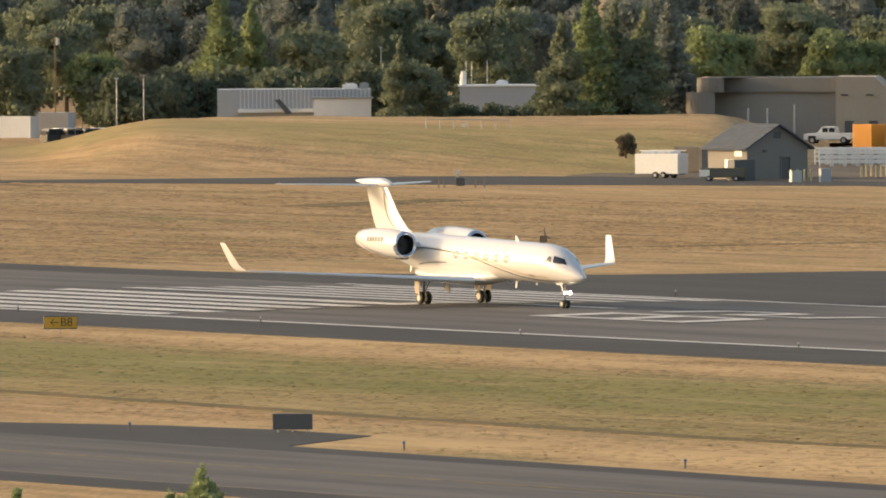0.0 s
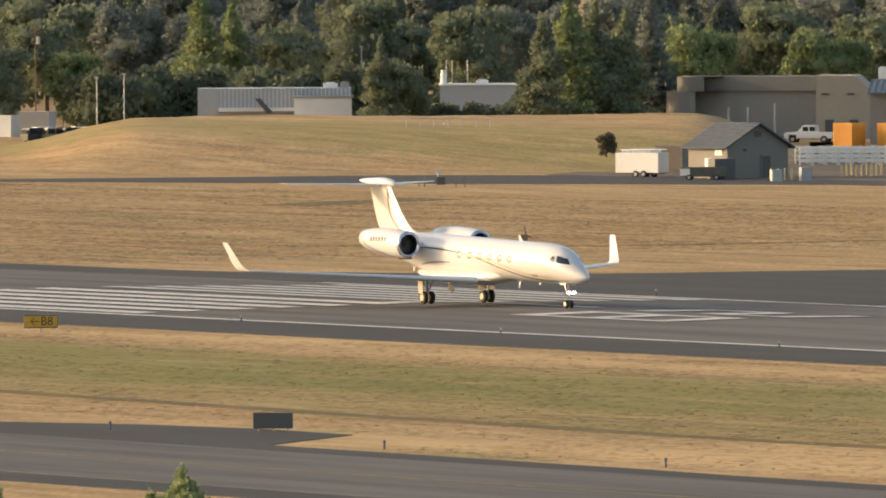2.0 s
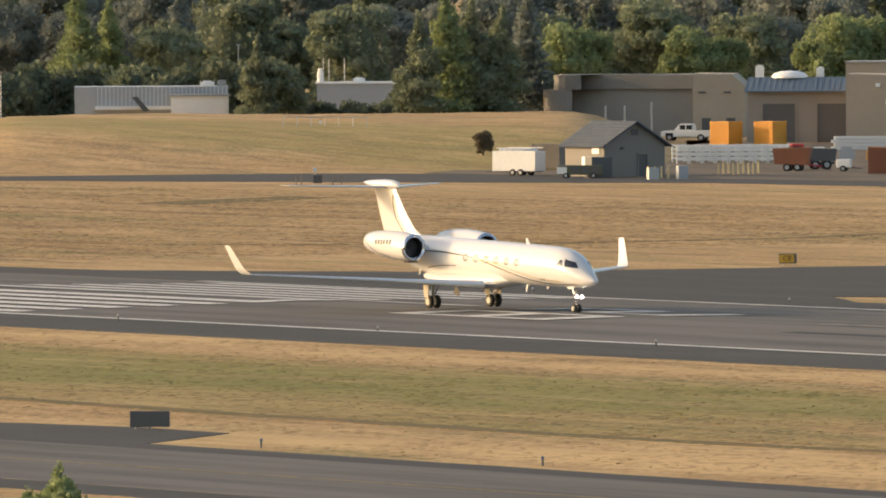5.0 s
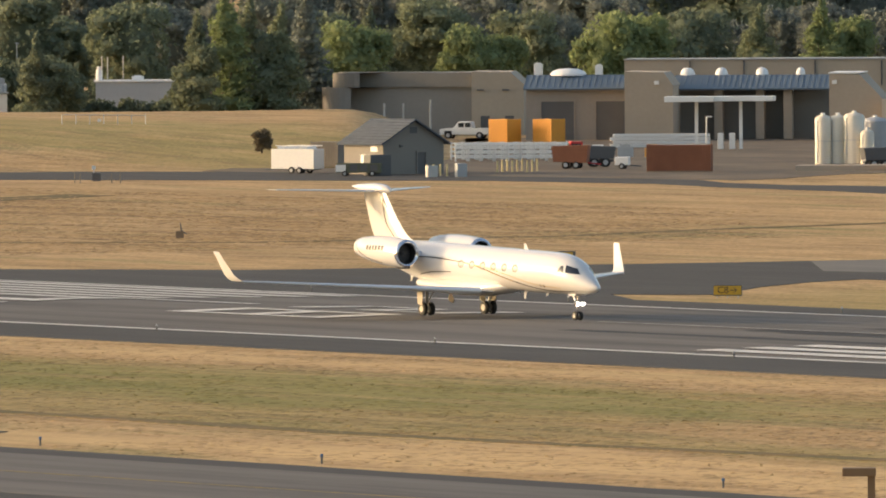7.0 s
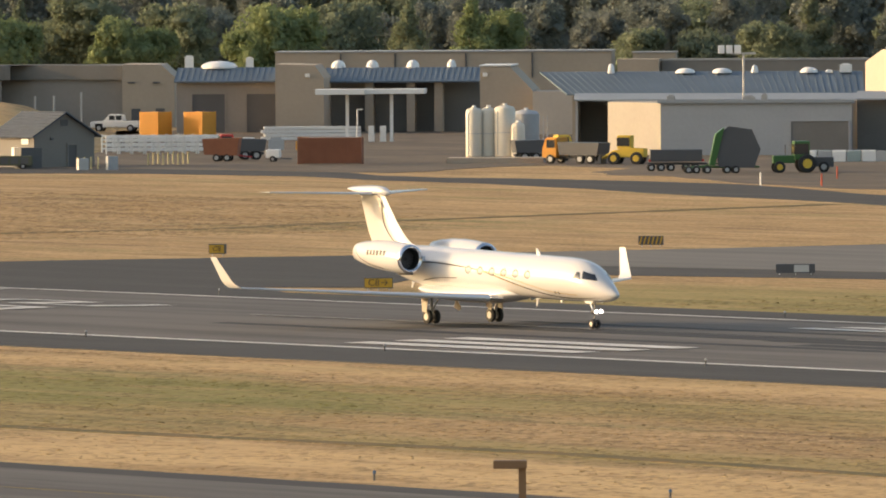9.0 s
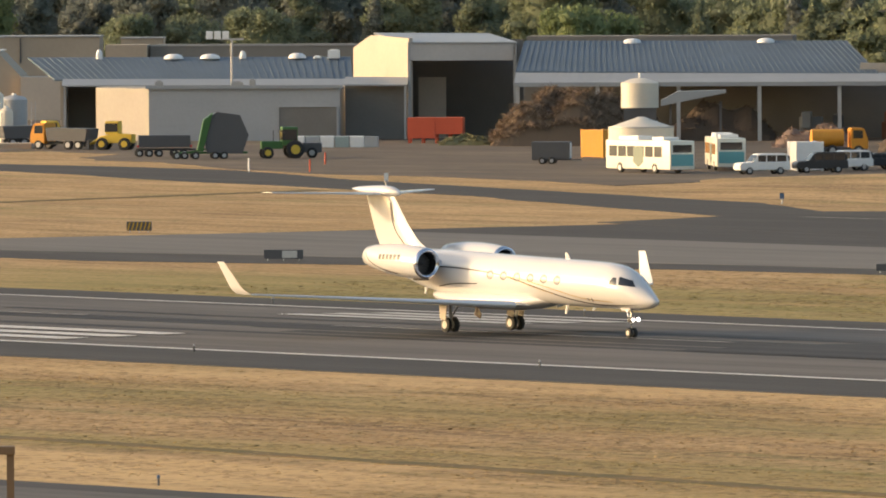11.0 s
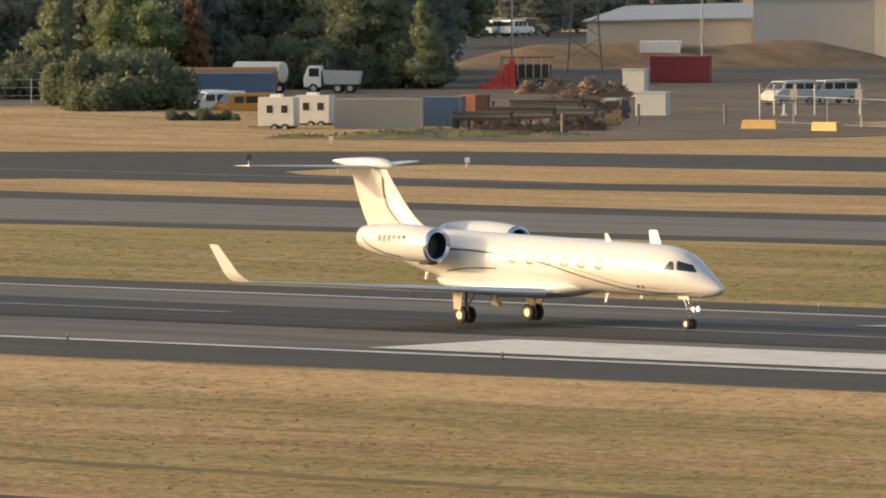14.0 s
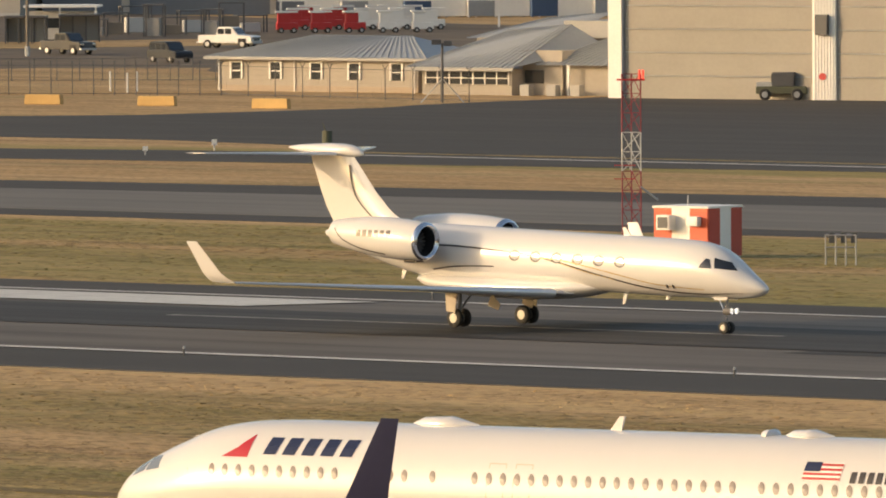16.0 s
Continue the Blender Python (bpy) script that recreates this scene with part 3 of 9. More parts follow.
# ---- aircraft
class Hull:
    """A body of elliptical sections (x, centre z, half width, half height) that other parts can lie on."""
    def __init__(self, sections):
        self.s = sorted(sections)
    def at(self, x):
        s = self.s
        for a, b in zip(s, s[1:]):
            if a[0] <= x <= b[0]:
                f = (x - a[0]) / (b[0] - a[0])
                return [a[k] + (b[k] - a[k]) * f for k in (1, 2, 3)]
        return list(s[0][1:] if x < s[0][0] else s[-1][1:])
    def skin(self, x, z, side, lift=0.0):
        zc, w, h = self.at(x)
        q = max(-0.999, min(0.999, (z - zc) / h))
        y = w * math.sqrt(1 - q * q)
        n = Vector((0, y / w ** 2, (z - zc) / h ** 2)).normalized()
        p = Vector((x, y, z)) + n * lift
        return (p.x, side * p.y, p.z)
    def bm(self, n=32, fine=6):
        xs = []
        for a, b in zip(self.s, self.s[1:]):
            xs += [a[0] + (b[0] - a[0]) * k / fine for k in range(fine)]
        xs.append(self.s[-1][0])
        bm = bmesh.new()
        rings = []
        for x in xs:
            zc, w, h = self.at(x)
            rings.append([(x, w * math.cos(2 * math.pi * k / n), zc + h * math.sin(2 * math.pi * k / n)) for k in range(n)])
        return loft(bm, rings)
    def band(self, bm, path, side, lift=0.012):
        """A strip on the skin. path: (x, low z, high z)."""
        prev = None
        for x, z0, z1 in path:
            cur = [bm.verts.new(self.skin(x, z0 + (z1 - z0) * k / 2, side, lift)) for k in range(3)]
            if prev:
                for k in range(2): bm.faces.new((prev[k], cur[k], cur[k + 1], prev[k + 1]))
            prev = cur
        return bm
    def oval(self, bm, x, z, rx, rz, side, lift=0.012, n=16, lean=0.0):
        c = bm.verts.new(self.skin(x, z, side, lift + 0.004))
        ring = [bm.verts.new(self.skin(x + rx * math.cos(2 * math.pi * k / n) + lean * rz * math.sin(2 * math.pi * k / n), z + rz * math.sin(2 * math.pi * k / n), side, lift)) for k in range(n)]
        for k in range(n): bm.faces.new((c, ring[k], ring[(k + 1) % n]))
        return bm
    def patch(self, bm, corners, side, lift=0.012, n=5):
        """Four (x, z) corners laid on the skin."""
        (ax, az), (bx_, bz), (cx, cz), (dx, dz) = corners
        g = []
        for i in range(n):
            u = i / (n - 1); row = []
            for j in range(n):
                v = j / (n - 1)
                x = (ax * (1 - u) + bx_ * u) * (1 - v) + (dx * (1 - u) + cx * u) * v
                z = (az * (1 - u) + bz * u) * (1 - v) + (dz * (1 - u) + cz * u) * v
                row.append(bm.verts.new(self.skin(x, z, side, lift)))
            g.append(row)
        for i in range(n - 1):
            for j in range(n - 1): bm.faces.new((g[i][j], g[i + 1][j], g[i + 1][j + 1], g[i][j + 1]))
        return bm

def curve(pts, n):
    """Catmull-Rom through points of any length."""
    out = []
    P = [pts[0]] + list(pts) + [pts[-1]]
    for i in range(1, len(P) - 2):
        for k in range(n):
            t = k / n
            out.append(tuple(0.5 * (2 * b + (c - a) * t + (2 * a - 5 * b + 4 * c - d) * t * t + (3 * b - a - 3 * c + d) * t ** 3)
                             for a, b, c, d in zip(P[i - 1], P[i], P[i + 1], P[i + 2])))
    return out + [tuple(pts[-1])]

def foil(bm, stations, n=9):
    """A wing from stations (leading edge point, chord, thickness share, up vector)."""
    rings = []
    for (x, y, z), chord, thick, up in stations:
        up = Vector(up)
        ring = []
        for s in (1, -1):
            for k in range(n) if s == 1 else range(n - 1, -1, -1):
                f = (1 - math.cos(math.pi * k / (n - 1))) / 2
                t = thick * chord * 2.6 * (0.2969 * math.sqrt(f) - 0.126 * f - 0.3516 * f * f + 0.2843 * f ** 3 - 0.1036 * f ** 4) * (1.1 if s == 1 else 0.85)
                ring.append(tuple(Vector((x - chord * f, y, z)) + up * (s * max(t, 0.004))))
        rings.append(ring)
    return loft(bm, rings)

def wheel(name, parent, x, y, z, r, w, rim):
    """A tyre with its rim, turning on its own axle."""
    hub = new(name); hub.parent = parent; hub.matrix_basis = pose(x, y, z)
    bm = bmesh.new()
    lathe(bm, [(-w / 2, r * 0.55), (-w / 2, r * 0.86), (-w * 0.36, r * 0.97), (0, r), (w * 0.36, r * 0.97), (w / 2, r * 0.86), (w / 2, r * 0.55)], (0, 0, 0), (0, 1, 0), 24)
    part("tyre", bm, BLACK, hub, smooth=True)
    bm = bmesh.new()
    lathe(bm, [(-w / 2 - 0.012, r * 0.2), (-w / 2 - 0.012, r * 0.5), (-w / 2 + 0.04, r * 0.56), (w / 2 - 0.04, r * 0.56), (w / 2 + 0.012, r * 0.5), (w / 2 + 0.012, r * 0.2)], (0, 0, 0), (0, 1, 0), 20)
    for k in range(8):
        a = 2 * math.pi * k / 8
        for s in (-1, 1):
            tube(bm, (r * 0.34 * math.cos(a), s * (w / 2 + 0.005), r * 0.34 * math.sin(a)), (r * 0.34 * math.cos(a), s * (w / 2 + 0.025), r * 0.34 * math.sin(a)), r * 0.07, n=6)
    part("rim", bm, rim, hub, smooth=True)
    return hub

def business_jet():
    jet = thing("business_jet", "white twin-engine business jet with dark and gold stripes, on the runway", "airplane", pose(-707, MID, CROWN + 0.03))
    d = lambda x: -0.026 * (x - 3.0)
    H = Hull([(x, z + d(x), w, h) for x, z, w, h in curve([
        (16.12, 2.30, 0.03, 0.03), (15.95, 2.30, 0.22, 0.19), (15.5, 2.36, 0.46, 0.41), (14.9, 2.50, 0.70, 0.64), (14.2, 2.72, 0.93, 0.90),
        (13.5, 2.88, 1.08, 1.09), (12.6, 2.98, 1.18, 1.20), (11.4, 3.00, 1.23, 1.25), (9.5, 3.00, 1.24, 1.26), (4, 3.00, 1.24, 1.26), (-1.5, 3.00, 1.24, 1.26),
        (-3.5, 3.06, 1.20, 1.20), (-5.5, 3.20, 1.02, 1.00), (-7.3, 3.36, 0.70, 0.72), (-8.6, 3.46, 0.46, 0.48), (-9.5, 3.52, 0.26, 0.28), (-9.9, 3.54, 0.12, 0.13)], 4)])
    fus = part("fuselage", H.bm(40, 1), JET, jet, "glossy white fuselage", smooth=True)
    # belly fairing
    F = Hull(curve([(-4.2, 1.98, 0.3, 0.15), (-3.0, 1.90, 1.0, 0.38), (-0.5, 1.78, 1.30, 0.52), (3.0, 1.74, 1.32, 0.52), (5.5, 1.80, 1.1, 0.42), (7.4, 1.92, 0.3, 0.15)], 4))
    part("belly_fairing", F.bm(28, 1), JET, jet, smooth=True)
    for s in (-1, 1):
        for k in range(6):
            x = 2.45 + 1.235 * k; z = 3.16 + d(x)
            # Dark rim, widest behind the off-centre pane: the window's shadow edge in colour
            bm = bmesh.new(); H.oval(bm, x, z, 0.33, 0.245, s, 0.006)
            fr = part("cabin_window", bm, SHADEDRIM, fus, "oval cabin window")
            bm = bmesh.new(); H.oval(bm, x + 0.04, z - 0.03, 0.235, 0.155, s, 0.016)
            pane = part("pane", bm, SHADE, fus, "pale closed shade behind the pane")
        # cockpit windows
        for q, nm in (([(13.08, 3.12 + d(13)), (13.74, 3.12 + d(13.6)), (13.56, 3.50 + d(13.6)), (13.34, 3.54 + d(13.4))], "side_window"),
                      ([(13.86, 3.14 + d(13.8)), (14.78, 3.06 + d(14.78)), (14.40, 3.40 + d(14.4)), (13.70, 3.58 + d(13.7))], "windshield")):
            bm = bmesh.new(); H.patch(bm, q, s, 0.012, 6)
            part(nm, bm, COCKPIT, fus, "dark cockpit glass", smooth=True)
        # stripes
        low = curve([(15.2, 2.12), (12.5, 1.98), (10.0, 2.12), (7.5, 2.52), (4.8, 3.02), (2.6, 3.26), (-0.8, 3.40), (-3.2, 3.36)], 8)
        bm = bmesh.new(); H.band(bm, [(x, z + d(x) - 0.045 * min(1, (15.3 - x) / 3), z + d(x) + 0.03 * min(1, (15.3 - x) / 3)) for x, z in low], s)
        part("stripe", bm, DARKSTRIPE, fus, "dark curved stripe")
        gold = curve([(13.2, 2.16), (10.5, 2.28), (8.0, 2.66), (5.6, 3.0), (3.2, 3.2)], 8)
        bm = bmesh.new(); H.band(bm, [(x, z + d(x), z + d(x) + 0.045) for x, z in gold], s)
        part("gold_stripe", bm, GOLD, fus, "fine gold stripe")
        bm = bmesh.new(); H.band(bm, [(x, z + d(x), z + d(x) + 0.05) for x, z in curve([(8.2, 2.36), (6.6, 2.62), (5.2, 2.9)], 5)], s)
        part("gold_stripe", bm, GOLD, fus, "fine gold stripe")
        bm = bmesh.new(); H.band(bm, [(x, z + d(x) - 0.03, z + d(x) + 0.03) for x, z in curve([(1.2, 2.62), (-1.0, 2.52), (-2.6, 2.30)], 6)], s)
        part("stripe", bm, DARKSTRIPE, fus, "dark curved stripe")
        for x in (11.2, 11.55):
            bm = bmesh.new(); H.oval(bm, x, 2.25 + d(x), 0.07, 0.10, s, 0.03)
            part("probe", bm, DARKSTRIPE, fus)
        # wing
        W = [((5.7, 0.9, 1.55), 7.0, 0.105, (0, 0, 1)), ((5.0, 1.4, 1.59), 6.2, 0.10, (0, 0, 1)), ((2.75, 5.2, 1.80), 3.9, 0.095, (0, 0, 1)),
             ((0.2, 9.2, 2.02), 2.7, 0.09, (0, 0, 1)), ((-2.6, 13.55, 2.25), 1.35, 0.085, (0, 0, 1))]
        bm = foil(bmesh.new(), [((p[0], s * p[1], p[2]), c, t, u) for p, c, t, u in W])
        wing = part("wing", bm, WINGGREY, jet, "long swept grey wing", smooth=True)
        bm = bmesh.new()
        rings = []
        for (x, y, z), c, t, _ in W[1:]:
            r = t * c * 0.40
            rings.append([(x - r + 1.25 * r * math.cos(a) + 0.02, s * y, z + 0.9 * r * math.sin(a)) for a in [math.pi * (k / 8 - 0.5) for k in range(9)]])
        loft(bm, rings, cap=False, closed=False)
        part("leading_edge", bm, JETGREY, wing, "polished leading edge", smooth=True)
        bm = foil(bmesh.new(), [((-2.62, s * 13.55, 2.26), 1.34, 0.08, (0, -s * 0.35, 0.94)), ((-2.86, s * 13.74, 2.42), 1.2, 0.08, (0, -s * 0.8, 0.6)), ((-3.15, s * 13.86, 2.66), 1.08, 0.08, (0, -s * 0.97, 0.2)), ((-4.22, s * 14.25, 4.02), 0.62, 0.08, (0, -s * 0.97, 0.2))])
        part("winglet", bm, JET, wing, "upright white winglet", smooth=True)
        # engine
        y0, z0 = s * 2.62, 3.72
        bm = bmesh.new()
        lathe(bm, [(0.14, 0.62), (0.04, 0.66), (0.0, 0.72), (0.05, 0.79), (0.25, 0.84), (1.2, 0.90), (2.4, 0.90), (3.6, 0.83), (4.8, 0.68), (5.45, 0.55), (5.5, 0.50), (5.2, 0.46)], (-1.4, y0, z0), (-1, 0, 0.06), 32, cap=False)
        eng = part("engine", bm, JET, jet, "white engine nacelle", smooth=True)
        bm = bmesh.new(); lathe(bm, [(0.12, 0.61), (0.03, 0.655), (-0.012, 0.72), (0.04, 0.80), (0.12, 0.835), (0.2, 0.85)], (-1.4, y0, z0), (-1, 0, 0.06), 32, cap=False)
        part("intake_lip", bm, CHROME, eng, "polished intake lip", smooth=True)
        bm = bmesh.new(); lathe(bm, [(0.12, 0.63), (0.5, 0.62), (1.1, 0.60), (1.12, 0.02)], (-1.4, y0, z0), (-1, 0, 0.06), 28, cap=False)
        part("intake_duct", bm, DARK, eng, "dark intake", smooth=True)
        for k in range(20):
            q = Matrix.Translation((-2.12, y0, z0)) @ Matrix.Rotation(2 * math.pi * k / 20, 4, "X") @ Matrix.Rotation(0.6, 4, "Z")
            part("fan_blade", bx(bmesh.new(), -0.03, 0.03, -0.05, 0.05, 0.12, 0.58, m=q), DARKSTEEL, eng)
        bm = bmesh.new(); lathe(bm, [(0.0, 0.01), (0.12, 0.08), (0.3, 0.15)], (-1.75, y0, z0), (-1, 0, 0), 12, cap=False)
        part("spinner", bm, DARKSTEEL, eng, "dark fan spinner")
        bm = bmesh.new(); prism(bm, [(-2.2, 3.55), (-6.0, 3.75), (-5.8, 3.95), (-2.4, 3.85)], min(s * 0.8, s * 2.0), max(s * 0.8, s * 2.0))
        part("pylon", bm, JET, eng)
        E = Hull([(-6.85, 4.05, 0.55, 0.55), (-6.2, 4.01, 0.68, 0.68), (-5.0, 3.94, 0.83, 0.83), (-3.8, 3.86, 0.90, 0.90), (-2.6, 3.79, 0.90, 0.90), (-1.65, 3.735, 0.84, 0.84)])
        bm = bmesh.new(); E.band(bm, [(x, z - 0.035, z + 0.035) for x, z in curve([(-3.4, 3.16), (-4.8, 3.38), (-5.9, 3.78), (-6.4, 4.25)], 6)], 1, 0.015)
        for v in bm.verts: v.co.y = s * (v.co.y) + y0
        part("stripe", bm, DARKSTRIPE, eng, "dark curved stripe")
        for k in range(6):
            bm = bmesh.new()
            E.patch(bm, [(-4.9 + 0.36 * k, 3.92), (-4.65 + 0.36 * k, 3.92), (-4.65 + 0.36 * k, 4.20), (-4.9 + 0.36 * k, 4.20)], 1, 0.015, 3)
            for v in bm.verts: v.co.y = s * v.co.y + y0
            part("registration_bar", bm, DARKSTRIPE, eng, "dark bar in place of the registration")
        bm = B((-2.9, -2.2, y0 - s * 0.35 - 0.3, y0 - s * 0.35 + 0.3, 2.78, 2.98), bevel=0.06)
        part("scoop", bm, DARKSTRIPE, eng, "dark scoop under the nacelle")
        # tailplane
        bm = foil(bmesh.new(), [((-8.5, 0, 7.38), 3.4, 0.09, (0, 0, 1)), ((-8.9, s * 0.5, 7.38), 3.0, 0.09, (0, 0, 1)), ((-12.1, s * 5.5, 7.48), 1.2, 0.08, (0, 0, 1))])
        st = part("stabilizer", bm, JET, jet, "swept tailplane on top of the fin", smooth=True)
        bm = bmesh.new()
        loft(bm, [[(x - 0.05 + 1.3 * r * math.cos(a), s * y, z + r * math.sin(a)) for a in [math.pi * (k / 6 - 0.5) for k in range(7)]] for x, y, z, r in ((-8.88, 0.5, 7.38, 0.07), (-12.08, 5.5, 7.48, 0.03))], cap=False, closed=False)
        part("leading_edge", bm, JETGREY, st, "polished leading edge", smooth=True)
        # main gear
        leg = new("main_gear"); leg.parent = jet
        part("strut", T(((0.25, s * 2.3, 1.75), (0.05, s * 2.19, 0.45), 0.10, 0.085), ((0.9, s * 2.1, 1.7), (0.12, s * 2.19, 0.75), 0.05, 0.04), ((0.05, s * 1.85, 0.42), (0.05, s * 2.53, 0.42), 0.06)), STEEL, leg, "steel gear strut", smooth=True)
        bm = bmesh.new(); prism(bm, [(-0.30, 0.72), (0.20, 0.66), (0.40, 1.66), (-0.36, 1.66)], s * 2.62 - 0.02, s * 2.62 + 0.02)
        part("gear_door", bm, GEAR, leg, "beige gear door")
        bm = bmesh.new(); prism(bm, [(0.75, 0.95), (1.35, 0.75), (1.5, 1.0), (1.0, 1.45)], s * 1.1 - 0.02, s * 1.1 + 0.02)
        part("gear_door", bm, GEAR, leg, "beige gear door")
        for o in (-0.26, 0.26):
            WHEELS.append((wheel("wheel", leg, 0.05, s * 2.19 + o, 0.42, 0.42, 0.25, RIM), 0.42, (0.05, s * 2.19 + o, 0.42)))
    # fin with its long fillet
    bm = bmesh.new()
    def slab(x_le, x_te, z, t):
        n = 9; c = x_le - x_te
        up = [(x_le - c * f, t * math.sin(math.pi * min(1, f * 1.0) ** 0.6), z) for f in [k / (n - 1) for k in range(n)]]
        return up + [(x, -y, z_) for x, y, z_ in reversed(up)]
    loft(bm, [slab(-2.2, -9.3, 3.8, 0.15), slab(-3.4, -9.4, 4.17, 0.15), slab(-4.5, -9.5, 4.3, 0.16), slab(-5.3, -9.6, 4.5, 0.17), slab(-5.8, -9.75, 4.75, 0.17), slab(-6.2, -9.95, 5.05, 0.17), slab(-6.9, -10.25, 5.7, 0.16), slab(-8.2, -10.85, 7.2, 0.13), slab(-8.4, -10.95, 7.46, 0.12)])
    fin = part("fin", bm, JET, jet, "tall white tail fin", smooth=True)
    for s in (-1, 1):
        bm = bmesh.new(); prev = None
        for x, z in curve([(-8.35, 6.9), (-8.25, 6.2), (-7.9, 5.4), (-7.0, 4.6)], 6):
            cur = [bm.verts.new((x + o, s * 0.185, z)) for o in (-0.05, 0.05)]
            if prev: bm.faces.new((prev[0], prev[1], cur[1], cur[0]))
            prev = cur
        part("stripe", bm, DARKSTRIPE, fin, "dark curved stripe")
    part("bullet", Hull(curve([(-12.2, 7.62, 0.05, 0.04), (-11.4, 7.60, 0.24, 0.16), (-9.6, 7.57, 0.40, 0.27), (-8.5, 7.52, 0.36, 0.27), (-7.9, 7.44, 0.2, 0.17), (-7.7, 7.40, 0.05, 0.05)], 4)).bm(18, 1), JET, fin, smooth=True)
    # aerials
    for x, h in ((8.0, 0.38),):
        z = 4.22 + d(x)
        bm = bmesh.new(); prism(bm, [(x - 0.2, z), (x + 0.22, z), (x - 0.1, z + h), (x - 0.28, z + h)], -0.025, 0.025)
        part("aerial", bm, JET, jet, "white blade aerial")
    for x, h in ((7.9, 0.5), (10.4, 0.2), (-5.2, 0.45)):
        z = H.at(x)[0] - H.at(x)[2] + 0.04
        bm = bmesh.new(); prism(bm, [(x - 0.12, z), (x + 0.14, z), (x - 0.06, z - h), (x - 0.2, z - h)], -0.025, 0.025)
        part("aerial", bm, JET, jet, "white blade aerial")
    # nose gear
    leg = new("nose_gear"); leg.parent = jet
    part("strut", T(((13.75, 0, 1.75), (13.72, 0, 0.3), 0.07, 0.055), ((13.2, 0, 1.6), (13.68, 0, 0.8), 0.035, 0.03), ((13.72, -0.22, 0.27), (13.72, 0.22, 0.27), 0.04), ((13.86, -0.14, 1.0), (13.86, 0.14, 1.0), 0.03)), CHROME, leg, "bright nose gear strut", smooth=True)
    for s in (-1, 1):
        WHEELS.append((wheel("wheel", leg, 13.72, s * 0.17, 0.27, 0.27, 0.17, RIM), 0.27, (13.72, s * 0.17, 0.27)))
        bm = bmesh.new(); prism(bm, [(13.35, 1.46), (14.0, 1.46), (14.15, 1.64), (13.2, 1.64)], s * 0.36 - 0.015, s * 0.36 + 0.015)
        part("gear_door", bm, JET, leg, "white nose gear door")
        bm = bmesh.new(); lathe(bm, [(0.0, 0.135), (0.02, 0.135)], (13.80, s * 0.17, 0.98), (1, 0, 0.02), 16)
        part("landing_light", bm, glow("landing_light_glow", (1.0, 0.97, 0.9), 40.0), leg, "lit landing light deep in its hood")
        # Deep hood added so that the lamp's glow vanishes from the side
        bm = bmesh.new(); lathe(bm, [(-0.08, 0.06), (-0.04, 0.15), (0.36, 0.15), (0.36, 0.142), (0.0, 0.142)], (13.80, s * 0.17, 0.98), (1, 0, 0.02), 16, cap=False)
        part("lamp_housing", bm, DARKSTEEL, leg, "round dark lamp hood, deepened to cut the side glow", smooth=True)
    return jet

